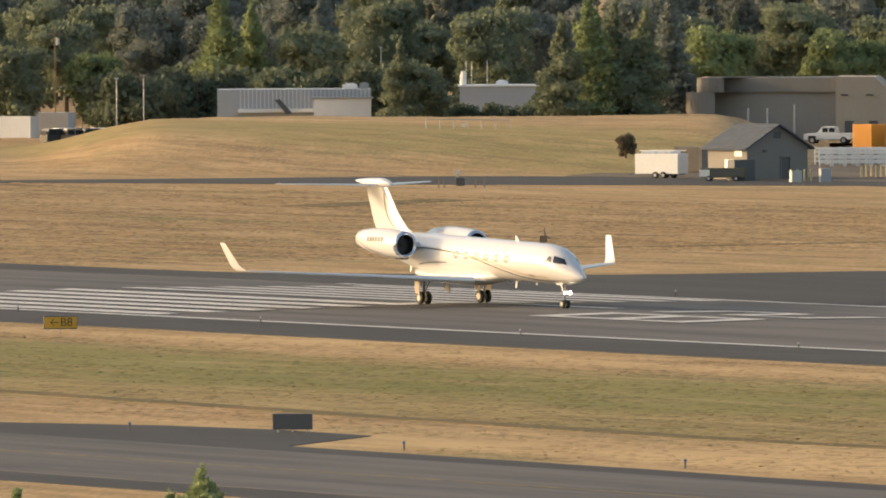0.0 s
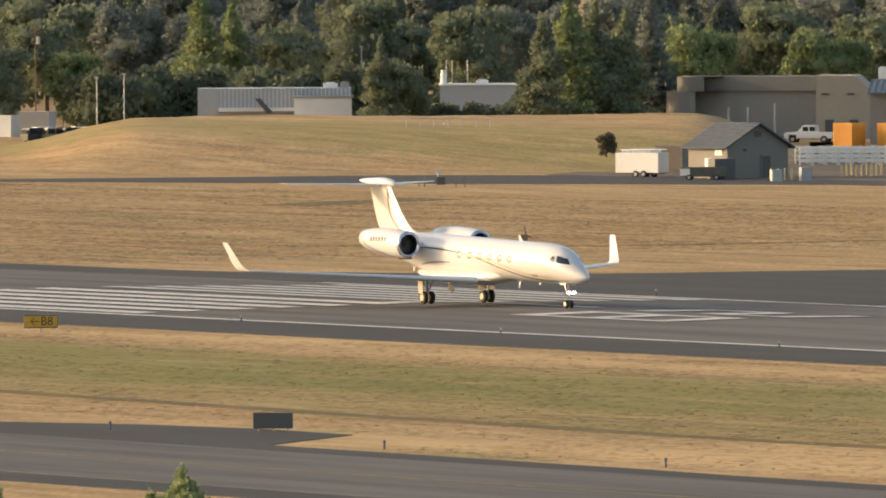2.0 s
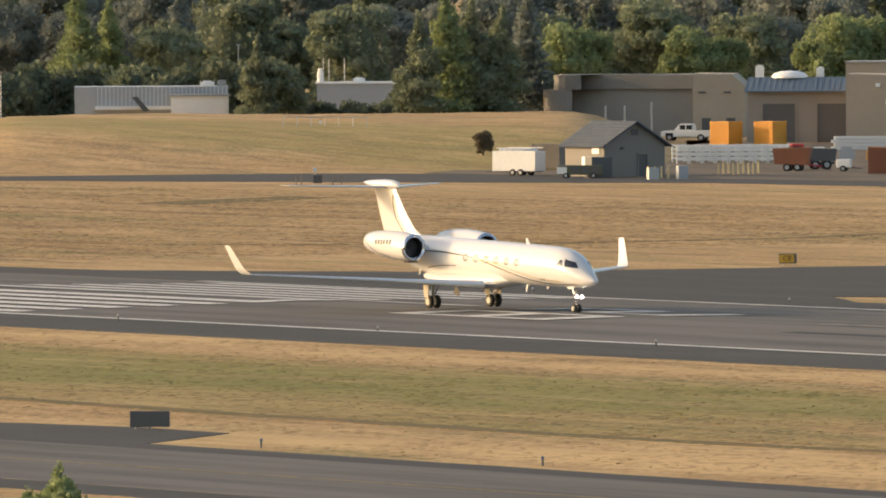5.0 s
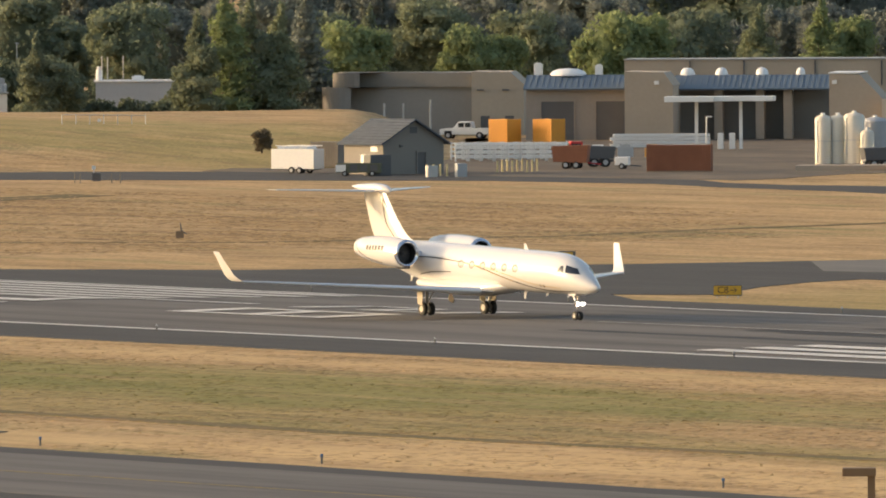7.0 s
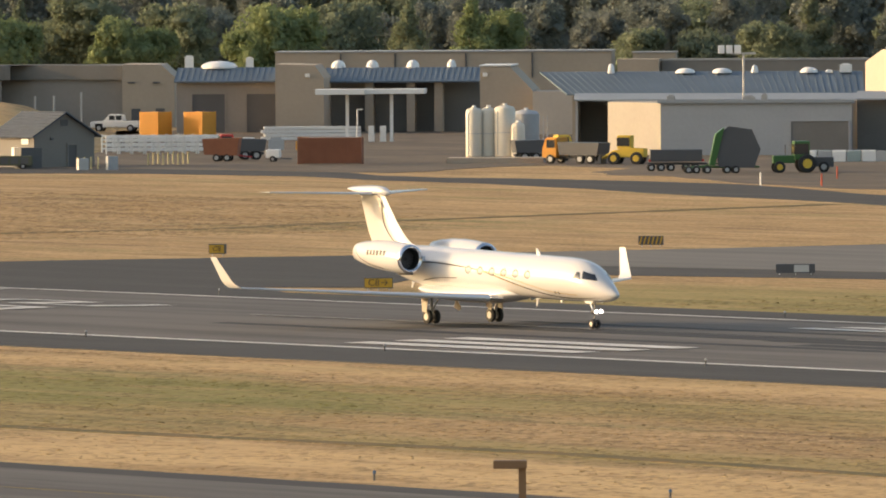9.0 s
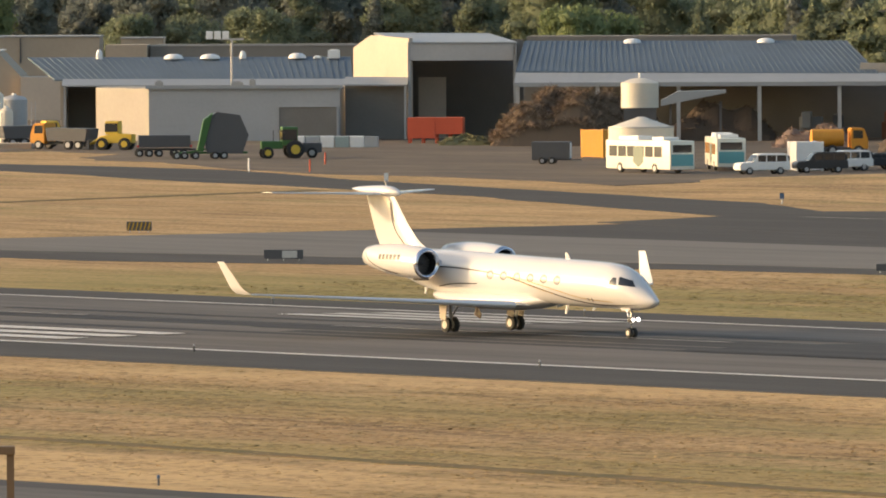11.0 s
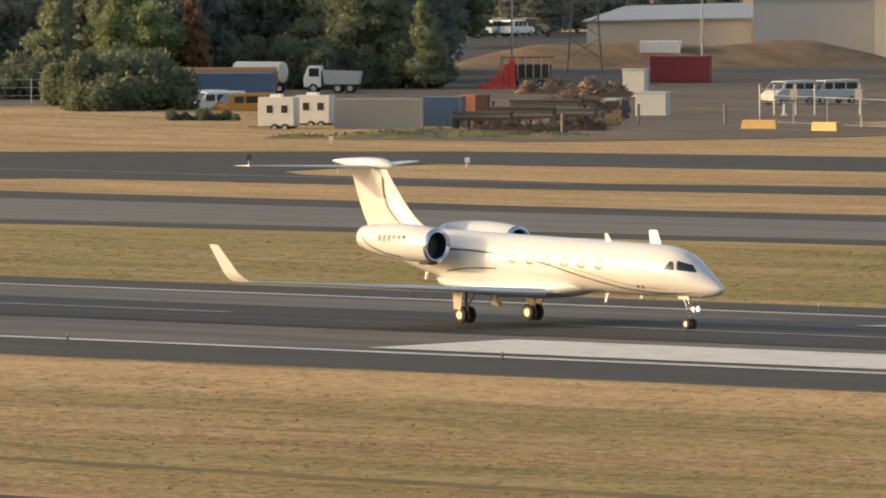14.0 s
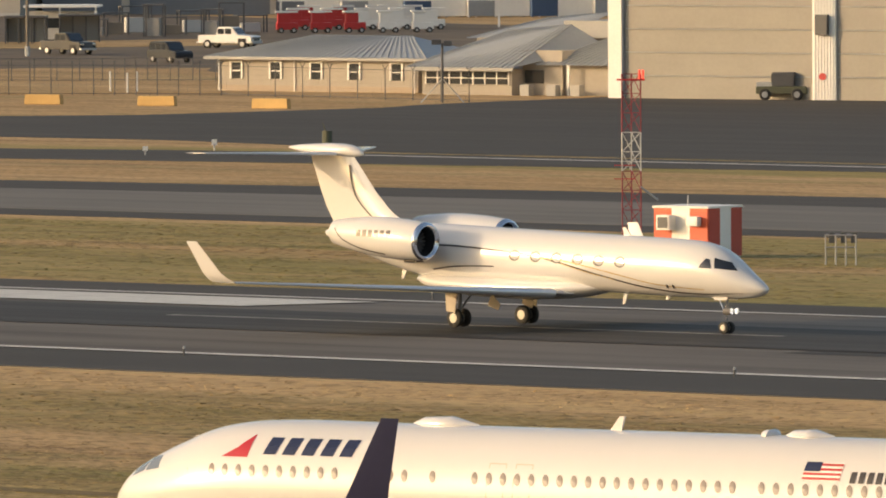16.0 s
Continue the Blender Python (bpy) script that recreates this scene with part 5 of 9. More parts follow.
def white_store():
    b = thing("grey_store", "pale grey metal store with a flat roof edge", "building", spot(55.393, 1260, -4))
    bm = bmesh.new(); prism(bm, [(0, 0), (18.6, 0), (18.6, 5.2), (0, 5.2)], 0, 0.25); part("front_wall", bm, GREYWALL, b, "grey ribbed front wall")
    bm = bmesh.new()
    a = [(-5.7, 7.5), (0.0, 0.0), (18.6, 0.0), (18.6, 14), (-5.7, 14)]
    loft(bm, [[(x, y + 0.26, 0) for x, y in a], [(x, y + 0.26, 5.15) for x, y in a]])
    part("side_wall", bm, OFFICEWALL, b, "sunlit grey-cream side wall")
    part("rib", ribs(bmesh.new(), 0.4, 18.4, 0.8, 0.0, 0, 5.1, 0.012), GREYWALL, b)
    part("roof_edge", B((-0.3, 18.9, -0.35, 0.0, 5.1, 5.4)), LIGHTROOF, b, "pale roof edge")
    # No hollow is built: a dark panel paints the shade of the open bay
    opening(b, "open_bay", 12.7, 18.3, 0, 3.3, -0.02, DARKWALL, "dark panel for the shade in the open bay")
    roof_unit(b, 0.9, 2, 5.3, 0.8, 0.8, 0.5, GREYROOF); roof_unit(b, 8.5, 2, 5.3, 1.2, 0.8, 0.4, GREYROOF); roof_unit(b, 10, 2, 5.3, 0.6, 0.8, 0.6, GREYROOF)
    h = thing("tall_bay_hall", "tall open bay hall with sunlit cream side wall", "building", spot(54.241, 1263, -4))
    bm = bmesh.new()
    a = [(-6.2, 9.0), (-4.4, 6.4), (0, 0)]
    # side wall runs back from the front corner
    v = [(0, 0, 0), (0, 0, 9.9), (-4.4, 9.0, 10.1), (-6.4, 13.0, 8.8), (-6.4, 13.0, 0)]
    f = [bm.verts.new(p) for p in v]; g = [bm.verts.new((p[0] + 0.35, p[1] + 0.25, p[2])) for p in v]
    bm.faces.new(f); bm.faces.new(g[::-1])
    for k in range(5): bm.faces.new((f[k], g[k], g[(k + 1) % 5], f[(k + 1) % 5]))
    part("side_wall", bm, CREAM, h, "sunlit cream side wall")
    part("lintel", B((0, 10.4, -0.2, 0.3, 7.7, 9.3)), GREYWALL, h, "pale grey lintel panel")
    bm = bmesh.new(); roof_slab(bm, [(0, -0.3, 9.5), (10.6, -0.3, 9.5), (7, 13, 10.2), (-4.4, 13, 10.3)]); roofed("roof", bm, LIGHTROOF, h, "pale metal roof")
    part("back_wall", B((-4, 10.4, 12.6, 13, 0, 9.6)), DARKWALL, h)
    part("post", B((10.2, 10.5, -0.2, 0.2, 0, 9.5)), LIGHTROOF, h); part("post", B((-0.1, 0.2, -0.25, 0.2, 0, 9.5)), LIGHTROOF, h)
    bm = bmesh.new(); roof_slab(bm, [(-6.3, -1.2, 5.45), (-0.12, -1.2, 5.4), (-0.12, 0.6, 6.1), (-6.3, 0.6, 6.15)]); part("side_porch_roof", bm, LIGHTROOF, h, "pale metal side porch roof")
    # Dark wall added below the porch roof; it stands for the shade in there
    part("side_bay", B((-6.3, -0.36, 0.5, 0.66, 0, 5.6)), DARKWALL, h, "dark wall added for the shade in the side bay"); part("post", B((-0.42, -0.22, -1.1, -0.9, 0, 5.4)), STEEL, h)
    part("inner_wall", B((0.5, 3.2, 6, 6.2, 0, 6)), CREAM, h, "lit tan panel inside the bay")
    r = thing("equipment_shed", "very long open shed with a wide blue roof", "building", spot(53.766, 1250, -4))
    bm = bmesh.new(); roof_slab(bm, [(0, -1, 6.8), (35, -1, 6.5), (31.3, 12, 9.5), (0, 12, 9.6)])
    seams(bm, (0, -1, 6.8), (35, -1, 6.5), (31.3, 12, 9.5), (0, 12, 9.6), 60)
    roofed("roof", bm, BLUEROOF, r, "wide blue metal roof")
    bm = bmesh.new(); roof_slab(bm, [(0, -3, 5.75), (39.2, -3, 5.7), (39.2, -0.9, 6.5), (0, -0.9, 6.75)]); part("porch_roof", bm, LIGHTROOF, r, "pale metal porch roof")
    part("fascia", B((0, 39.3, -3.15, -3, 5.35, 5.75)), LIGHTROOF, r, "pale fascia")
    bm = bmesh.new(); prism(bm, [(33.0, 6.3), (39.3, 6.2), (39.3, 7.4), (33.2, 7.5)], 0.5, 1.0); part("end_panel", bm, CREAM, r, "sunlit cream end panel")
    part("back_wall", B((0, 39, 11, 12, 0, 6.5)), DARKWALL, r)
    for x in (0.3, 8.0, 15.8, 23.6, 31.3, 39.0): part("post", B((x - 0.18, x + 0.18, -2.9, -2.5, 0, 5.7)), STEEL, r)
    for x in (10.5, 23.5): dome(r, x, 11.5, 9.3, 0.9, 0.5)
    part("ridge_block", B((0, 26, 14, 22, 0, 10.0)), DARKWALL, r)
    for k, x in enumerate((3, 6.5, 11, 17, 20.5, 27, 30, 35)):
        bm = B((x, x + 2.2, 4 + k % 3, 8, 0, 1.2 + 0.5 * (k % 3)), (x + 0.3, x + 1.2, 4, 7, 1.2, 2.4 + 0.3 * (k % 2)), bevel=0.08)
        q = part("stored_machine", bm, (DARKSTEEL, RUST, GREYWALL)[k % 3]); q.matrix_basis = r.matrix_basis
        tagged(q, "dim machine stored under the shed roof", "machine", "machines under the shed")

def gable_hut():
    b = thing("equipment_hut", "small grey hut with a dark shingled gable roof", "building", spot(58.03, 1222, 33))
    L, W, h = 6.8, 6.8, 3.2
    bm = bmesh.new(); prism(bm, [(-L / 2 + 0.0, 0), (L / 2, 0), (L / 2, h), (0, h + 2.0), (-L / 2, h)], 0, 0.2)
    prism(bm, [(-L / 2, 0), (L / 2, 0), (L / 2, h), (0, h + 2.0), (-L / 2, h)], W - 0.2, W)
    bx(bm, -L / 2, -L / 2 + 0.2, 0.2, W - 0.2, 0, h); bx(bm, L / 2 - 0.2, L / 2, 0.2, W - 0.2, 0, h)
    part("wall", bm, HUTGREY, b, "grey painted wall")
    for s in (-1, 1):
        bm = bmesh.new(); roof_slab(bm, [(s * (L / 2 + 0.5), -0.5, h - 0.26), (s * (L / 2 + 0.5), W + 0.5, h - 0.26), (0, W + 0.5, h + 2.06), (0, -0.5, h + 2.06)], 0.14)
        roof = part("roof", bm, HUTROOF, b, "dark blue-grey shingle roof")
        for k in range(9):
            f = (k + 0.5) / 9
            x, z = s * (L / 2 + 0.5) * (1 - f), (h - 0.26) + 2.32 * f
            part("shingle_course", B((x - 0.02, x + 0.02, -0.5, W + 0.5, z, z + 0.06)), HUTROOF, roof)
    opening(b, "door", 0.4, 1.35, 0, 2.1, 0, DARKSTEEL, "dark steel door", HUTGREY)
    part("sign_board", B((-L / 2 - 0.06, -L / 2, 0.9, 2.1, 2.2, 2.75)), WHITE, b, "white wall sign")
    part("meter_box", B((-L / 2 - 0.4, -L / 2, 2.6, 3.3, 0.6, 1.9)), WHITE, b, "white meter box")
    part("vent", B((-0.4, 0.4, -0.05, 0, 3.9, 4.5)), DARKSTEEL, b)
    part("wall_lamp", B((-1.6, -1.3, -0.2, 0, 2.6, 2.8)), DARKSTEEL, b)
    u = tagged(part("dark_cabinet", B((-1.1, 1.1, -0.7, 0.7, 0, 2.0), bevel=0.05), DARKSTEEL), "dark steel cabinet beside the hut", "cabinet"); u.matrix_basis = spot(58.19, 1216, 28)
    for az, hh, m in ((57.82, 1.3, GREYWALL), (57.95, 1.1, STEEL)):
        u = tagged(part("utility_box", B((-0.5, 0.5, -0.35, 0.35, 0, hh), bevel=0.04), m), "small grey utility box on the ground", "utility box", "utility boxes"); u.matrix_basis = spot(az, 1208, 20)

def far_left():
    b = thing("low_office", "low white ribbed metal building behind the bank", "building", spot(60.505, 1450, 0))
    part("wall", B((0, 17.2, 0, 10, 0, 5.75)), GREYWALL, b)
    part("rib", ribs(bmesh.new(), 2.6, 17.0, 0.45, 0, 3.6, 5.7, 0.06), WHITE, b, "white ribs")
    part("end_panel", B((0, 2.3, -0.1, 0, 0, 5.7)), GREYWALL, b)
    part("annex", B((10.8, 17.2, -3, 0, 0, 4.7)), WHITE, b, "white annex"); part("annex_roof", B((10.6, 17.4, -3.2, 0, 4.7, 4.9)), GREYROOF, b)
    part("ledge", B((2.3, 10.8, -1.0, 0, 3.2, 3.6)), WHITE, b)
    for x in (12.0, 16.2): part("post", B((x, x + 0.4, -4.2, -3.9, 0, 4.2)), WHITE, b)
    roof_unit(b, 14.9, 3, 5.75, 1.6, 1, 0.5); roof_unit(b, 16.5, 3, 5.75, 1.0, 1, 0.6, GREYROOF)
    bm = bmesh.new(); prism(bm, [(6.4, 4.6), (7.0, 4.7), (8.4, 3.1), (7.7, 3.0)], -2.6, -1.4); part("conveyor", bm, DARKSTEEL, b, "dark conveyor chute")
    b = thing("boiler_house", "low pale building with a white stack", "building", spot(59.433, 1500, 0))
    part("wall", B((0, 9, 0, 6, 0, 5.3)), GREYWALL, b); part("roof", B((-0.2, 9.2, -0.2, 6.2, 5.3, 5.5)), WHITE, b)
    part("stack", T(((0.4, 1, 5), (0.4, 1, 6.7), 0.4, 0.35), ((0.4, 1, 6.7), (0.4, 1, 7.1), 0.25)), WHITE, b, "white stack", smooth=True)
    for x, z in ((0.75, 8.3), (1.4, 8.2), (3.2, 8.3)): part("mast", T(((x, 1.5, 5), (x, 1.5, z), 0.06)), STEEL, b)
    roof_unit(b, 4.9, 2, 5.4, 1.4, 1, 0.5)
    f = thing("wire_fence", "galvanised chain link fence frame on the bank", "fence", spot(59.583, 1335, 0, 2.95))
    part("rail", T(((0, 0, 1.15), (8.6, 0, 1.05), 0.035), ((0, 0, 0.1), (8.6, 0, 0.0), 0.03)), STEEL, f)
    for k in range(7): part("post", T(((8.6 * k / 6, 0, -0.6), (8.6 * k / 6, 0, 1.15), 0.045)), STEEL, f)
    part("sign_board", B((3.7, 4.0, -0.06, -0.03, 0.4, 0.7)), WHITE, f)
    for az, d, h, kind in ((61.10, 1520, 9.6, 0), (60.83, 1430, 7.6, 1), (60.95, 1450, 7.0, 1), (61.22, 1560, 12.0, 2), (60.42, 1560, 9.6, 3), (58.9, 1500, 8.2, 3), (59.78, 1560, 9.2, 1)):
        p = thing("street_lamp" if kind in (1, 3) else "utility_pole", "slim grey lamp post" if kind in (1, 3) else "tall weathered utility pole", "lamp post" if kind in (1, 3) else "pole", spot(az, d))
        part("pole", T(((0, 0, 0), (0, 0, h), 0.08, 0.06)), STEEL if kind in (1, 3) else WOOD, p)
        if kind == 1: part("lamp_head", B((-0.25, 0.25, -0.2, 0.2, h, h + 0.14), bevel=0.04), GREYWALL, p)
        if kind == 3: part("arm", T(((0, 0, h), (-0.5, 0, h + 0.35), 0.05), ((-0.5, 0, h + 0.35), (-1.0, 0, h + 0.3), 0.06)), STEEL, p)
        if kind in (0, 2): part("crossarm", B((-0.9, 0.9, -0.06, 0.06, h - 0.9, h - 0.75)), WOOD, p); part("transformer", T(((0.3, 0, h - 2.2), (0.3, 0, h - 1.3), 0.25)), GREYWALL, p)

def dock_building():
    b = thing("warehouse", "long cream warehouse with white dock doors and dark pilasters", "building", spot(47.416, 1320, -16))
    part("wall", B((18, 64.3, 0, 20, 0, 7.5)), DOCKWALLSHADE, b, "grey-cream wall with tree shade painted as uneven tone")
    for x in (22.6, 27.3, 34.2, 36.9, 46.6, 55.0, 60.6): part("downpipe", T(((x, -0.12, 0), (x, -0.12, 7.5), 0.09)), DARKSTEEL, b, "slim dark downpipe")
    # Three doorways get a dark panel, the others a white one
    for k, x in enumerate((19.9, 24.4, 29.0, 33.7, 38.4, 43.1, 47.8)):
        opening(b, "dock_door", x, x + 2.7, 0.2, 2.7, 0, DARKWALL if k in (0, 1, 6) else WHITE, "dark panel filling a dock doorway" if k in (0, 1, 6) else "white dock door", TAN)
    part("plinth", B((18, 64.3, -0.3, 0, 0, 0.35)), GREYWALL, b)
    w = thing("far_hall", "large grey hall with shade painted into its wall", "building", spot(44.6, 1310, -2))
    part("wall", B((0, 40, 0, 20, 0, 9)), BLUEHALLSHADE, w); part("pier", B((8, 8.8, -0.4, 0, 0, 9)), CREAM, w); part("pier", B((23, 23.6, -0.4, 0, 0, 9)), CREAM, w)
    b = thing("low_warehouse", "low warehouse with a pale blue roof", "building", spot(47.936, 1335, 0))
    part("wall", B((0, 17, 0, 10, 0, 3.9)), CREAM, b)
    bm = bmesh.new(); roof_slab(bm, [(-0.5, -0.5, 3.9), (17.2, -0.5, 4.2), (17.2, 7, 5.6), (4, 7, 5.3)]); roofed("roof", bm, LIGHTROOF, b)
    b = thing("grey_warehouse", "grey warehouse end wall", "building", spot(47.2, 1325, 0))
    part("wall", B((0, 15, 0, 10, 0, 7.0)), GREYWALL, b); part("trim", B((0, 15, -0.1, 0, 5.9, 6.1)), LIGHTROOF, b)
    bank = bmesh.new(); rows = []
    for i in range(45):
        u = i / 44; row = []
        for j in range(9):
            f = math.sin(math.pi * j / 8) * min(1, 5 * u, 5 * (1 - u)) ** 0.8
            row.append(bank.verts.new((-2 + 46 * u, 18 * j / 8, -0.04 if j in (0, 8) else 2.3 * f * (1 + 0.22 * noise.noise((u * 6, j * 0.4, 5))) - 0.02)))
        rows.append(row)
    for a, c in zip(rows, rows[1:]):
        for j in range(8): bank.faces.new((a[j], c[j], c[j + 1], a[j + 1]))
    q = tagged(part("brown_bank", bank, SOILGRASS, smooth=True), "brown grassed bank in front of the warehouse", "embankment", kind="structure"); q.matrix_basis = spot(48.47, 1285, 0)

def office_house():
    b = thing("field_office", "long cream office with a pale metal hip roof", "building", spot(43.824, 1000, -38) @ Matrix.Diagonal((1.27, 1, 1, 1)))
    part("wall", B((0, 15.2, 0, 8, 0, 2.7)), OFFICEWALL, b, "cream wall")
    part("plinth", B((-0.05, 15.25, -0.06, 0, 0, 0.45)), TAN, b)
    e, rdg = 2.65, 4.25
    A, Bq, C, D = (-0.6, -0.6, e), (16.2, -0.6, e), (16.2, 8.6, e), (-0.6, 8.6, e)
    R1, R2 = (5.1, 4, rdg), (12.4, 4, rdg)
    bm = bmesh.new()
    for f in ((A, Bq, R2, R1), (C, D, R1, R2)): bm.faces.new([bm.verts.new(p) for p in f])
    for f in ((D, A, R1), (Bq, C, R2)): bm.faces.new([bm.verts.new(p) for p in f])
    seams(bm, A, Bq, R2, R1, 34, 0.06, 0.07)
    roofed("roof", bm, LIGHTROOF, b, "pale standing seam roof")
    part("gutter", B((-0.7, 16.3, -0.75, -0.6, e - 0.22, e)), GREYROOF, b)
    for x in (1.4, 4.4, 7.5, 10.4, 13.6):
        w = opening(b, "window", x - 0.35, x + 0.4, 0.95, 2.2, 0, GLASS, "dark window with a white frame", WHITE)
        part("glazing_bar", B((x - 0.35, x + 0.4, -0.08, -0.02, 1.52, 1.6)), WHITE, w)
    for x in (0.1, 5.9, 15.0): part("downpipe", T(((x, -0.08, 0), (x, -0.08, 2.6), 0.05)), WHITE, b)
    b = thing("glazed_pavilion", "cream pavilion with a steep ribbed roof and ribbon windows", "building", spot(42.957, 985, -34) @ Matrix.Diagonal((1.2, 1, 1, 1)))
    part("wall", B((0.6, 7.4, 0, 7, 0, 2.0), (7.4, 10.4, 1.5, 8, 0, 3.4)), OFFICEWALL, b)
    A, Bq, P, Q = (-0.2, -0.7, 2.1), (7.8, -0.7, 2.1), (9.2, 5, 5.3), (4.6, 5, 4.85)
    bm = bmesh.new(); bm.faces.new([bm.verts.new(p) for p in (A, Bq, P, Q)]); bm.faces.new([bm.verts.new(p) for p in (Bq, (11.2, 6, 3.7), P)]); bm.faces.new([bm.verts.new(p) for p in (A, Q, (-0.2, 9, 3))])
    seams(bm, A, Bq, P, Q, 18, 0.08, 0.09)
    roofed("roof", bm, LIGHTROOF, b, "pale ribbed roof")
    part("gutter", B((-0.3, 7.9, -0.85, -0.7, 1.85, 2.1)), GREYROOF, b)
    wb = part("window_band", B((0.9, 7.2, -0.06, 0, 0.85, 1.75)), GLASS, b, "dark ribbon window")
    bm = bmesh.new()
    for k in range(8): bx(bm, 0.9 + 0.9 * k - 0.04, 0.9 + 0.9 * k + 0.04, -0.12, -0.06, 0.8, 1.8)
    bx(bm, 0.85, 7.25, -0.12, -0.06, 1.26, 1.33); part("glazing_grid", bm, WHITE, wb)
    part("side_window", B((7.6, 9.0, 1.42, 1.5, 0.9, 1.9)), GLASS, b)
    bm = bmesh.new()
    A, Bq, P, Q = (8.6, 1, 2.3), (15.2, 1, 2.3), (15.2, 6, 4.4), (12.5, 6, 4.6)
    bm.faces.new([bm.verts.new(p) for p in (A, Bq, P, Q)]); seams(bm, A, Bq, P, Q, 14, 0.08, 0.08)
    roofed("wing_roof", bm, LIGHTROOF, b, "pale ribbed roof"); part("wing_wall", B((10.4, 15.0, 1.8, 8, 0, 2.3)), OFFICEWALL, b)
    part("porch_post", B((11.0, 11.15, 1.0, 1.15, 0, 2.3)), WHITE, b)
    bm = bmesh.new(); bm.faces.new([bm.verts.new(p) for p in ((-1, 9, 4.1), (6.5, 9, 4.3), (7.5, 14, 6.1), (2.5, 14, 5.6))]); seams(bm, (-1, 9, 4.1), (6.5, 9, 4.3), (7.5, 14, 6.1), (2.5, 14, 5.6), 14)
    roofed("rear_roof", bm, LIGHTROOF, b); part("rear_wall", B((-0.8, 14, 10, 16, 0, 4.2)), OFFICEWALL, b)
    part("flat_roof", B((6.4, 14.5, 9, 15, 4.2, 5.5)), GREYROOF, b)
    for x in (8.2, 10.2, 12.0): part("outdoor_unit", B((x, x + 0.7, -0.4, 0.3, 0, 0.85), bevel=0.04), GREYROOF, b)
    h = thing("hangar", "tall hangar with ribbed cream sliding doors", "building", spot(42.089, 970, -30) @ Matrix.Diagonal((1.155, 1, 1, 1)))
    part("wall", B((-0.2, 0.8, 0, 20, 0, 14)), WHITE, h, "white corner post")
    part("shell", B((0.8, 60, 0.8, 22, 0, 14)), GREYWALL, h)
    z = 0.0
    for k in range(8):
        for x0, x1 in ((0.9, 14.9), (16.6, 31)):
            part("door_panel", B((x0, x1, 0.35 + 0.0 * k, 0.6, z + 0.03, z + 1.72)), HANGARDOOR, h, "cream ribbed door panel")
            part("door_rail", B((x0, x1, 0.27, 0.36, z + 1.7, z + 1.76)), LIGHTROOF, h)
        z += 1.75
    part("door_post", B((14.9, 16.6, 0.1, 0.6, 0, 14)), WHITE, h, "white ribbed door post")
    part("rib", ribs(bmesh.new(), 15.1, 16.5, 0.22, 0.1, 0, 14, 0.06, 0.08), WHITE, h)
    part("door_lamp", B((15.3, 16.2, -0.4, 0.0, 4.9, 6.4), bevel=0.05), DARKSTEEL, h)
    part("stop_disc", T(((15.7, 0.02, 1.8), (15.7, -0.02, 1.8), 0.28), n=8), RED, h, "red round notice")

HUTGREY = mat("hut_grey_paint", (0.20, 0.185, 0.165), rough=0.85, vary=0.12)
HUTROOF = mat("hut_shingles", (0.075, 0.088, 0.108), rough=0.9, spec=0.1, vary=0.2, scale=3, fine=0.2)
HANGARDOOR = mat("hangar_door", (0.29, 0.27, 0.235), rough=0.6, vary=0.14, scale=0.8, fine=0.08)
SOILGRASS = blend("brown_bank_grass", [((0.15, 0.105, 0.07), 0, 0, 0, 0), ((0.22, 0.16, 0.09), (0.2, 0.5), 0.4, 0.65, 5)], bump=0.6)
round_end_hall(); shops(); long_shed(); white_store(); gable_hut(); far_left(); dock_building(); office_house()

# ---- vehicles and yard things
def axle_wheels(parent, xs, y, r=0.38, w=0.24, rim=None):
    for x in xs:
        for s in (-1, 1):
            h = wheel("wheel", parent, x, s * (y - w / 2), r, r, w, rim or STEEL)

def body_prism(bm, outline, half, bevel=0.06):
    prism(bm, outline, -half, half)
    bmesh.ops.bevel(bm, geom=bm.edges[:], offset=bevel, segments=2, affect="EDGES")
    return bm

def pickup(m, paint, label):
    v = thing("pickup_truck", label, "truck", m)
    part("body", body_prism(bmesh.new(), [(-2.7, 0.5), (2.65, 0.5), (2.72, 0.95), (2.6, 1.14), (1.3, 1.22), (0.55, 1.22), (-2.7, 1.22)], 0.95), paint, v, smooth=True)
    part("cab", body_prism(bmesh.new(), [(-0.95, 1.12), (1.35, 1.12), (0.65, 1.92), (-0.8, 1.92)], 0.85, 0.08), paint, v, smooth=True)
    for s in (-1, 1):
        for x0, x1 in ((-0.75, -0.12), (0.0, 0.62)): part("side_glass", B((x0, x1, s * 0.83 - 0.03, s * 0.83 + 0.03, 1.3, 1.78)), GLASS, v)
        part("headlight", B((2.62, 2.75, s * 0.68 - 0.16, s * 0.68 + 0.16, 0.86, 1.04), bevel=0.02), CHROME, v)
        part("wheel_arch", B((1.33, 2.17, s * 0.93 - 0.03, s * 0.93 + 0.03, 0.5, 0.92), bevel=0.02), DARK, v)
    part("grille", B((2.66, 2.76, -0.5, 0.5, 0.7, 1.02)), DARKSTEEL, v)
    bm = bmesh.new(); prism(bm, [(1.12, 1.3), (1.22, 1.3), (0.82, 1.82), (0.72, 1.82)], -0.72, 0.72); part("windscreen", bm, GLASS, v)
    part("bed", B((-2.6, -1.05, -0.8, 0.8, 1.12, 1.235)), DARK, v)
    part("bumper", B((2.6, 2.8, -0.9, 0.9, 0.45, 0.65), (-2.85, -2.65, -0.9, 0.9, 0.45, 0.65), bevel=0.03), STEEL, v)
    axle_wheels(v, (1.75, -1.75), 0.97, 0.42)
    return v

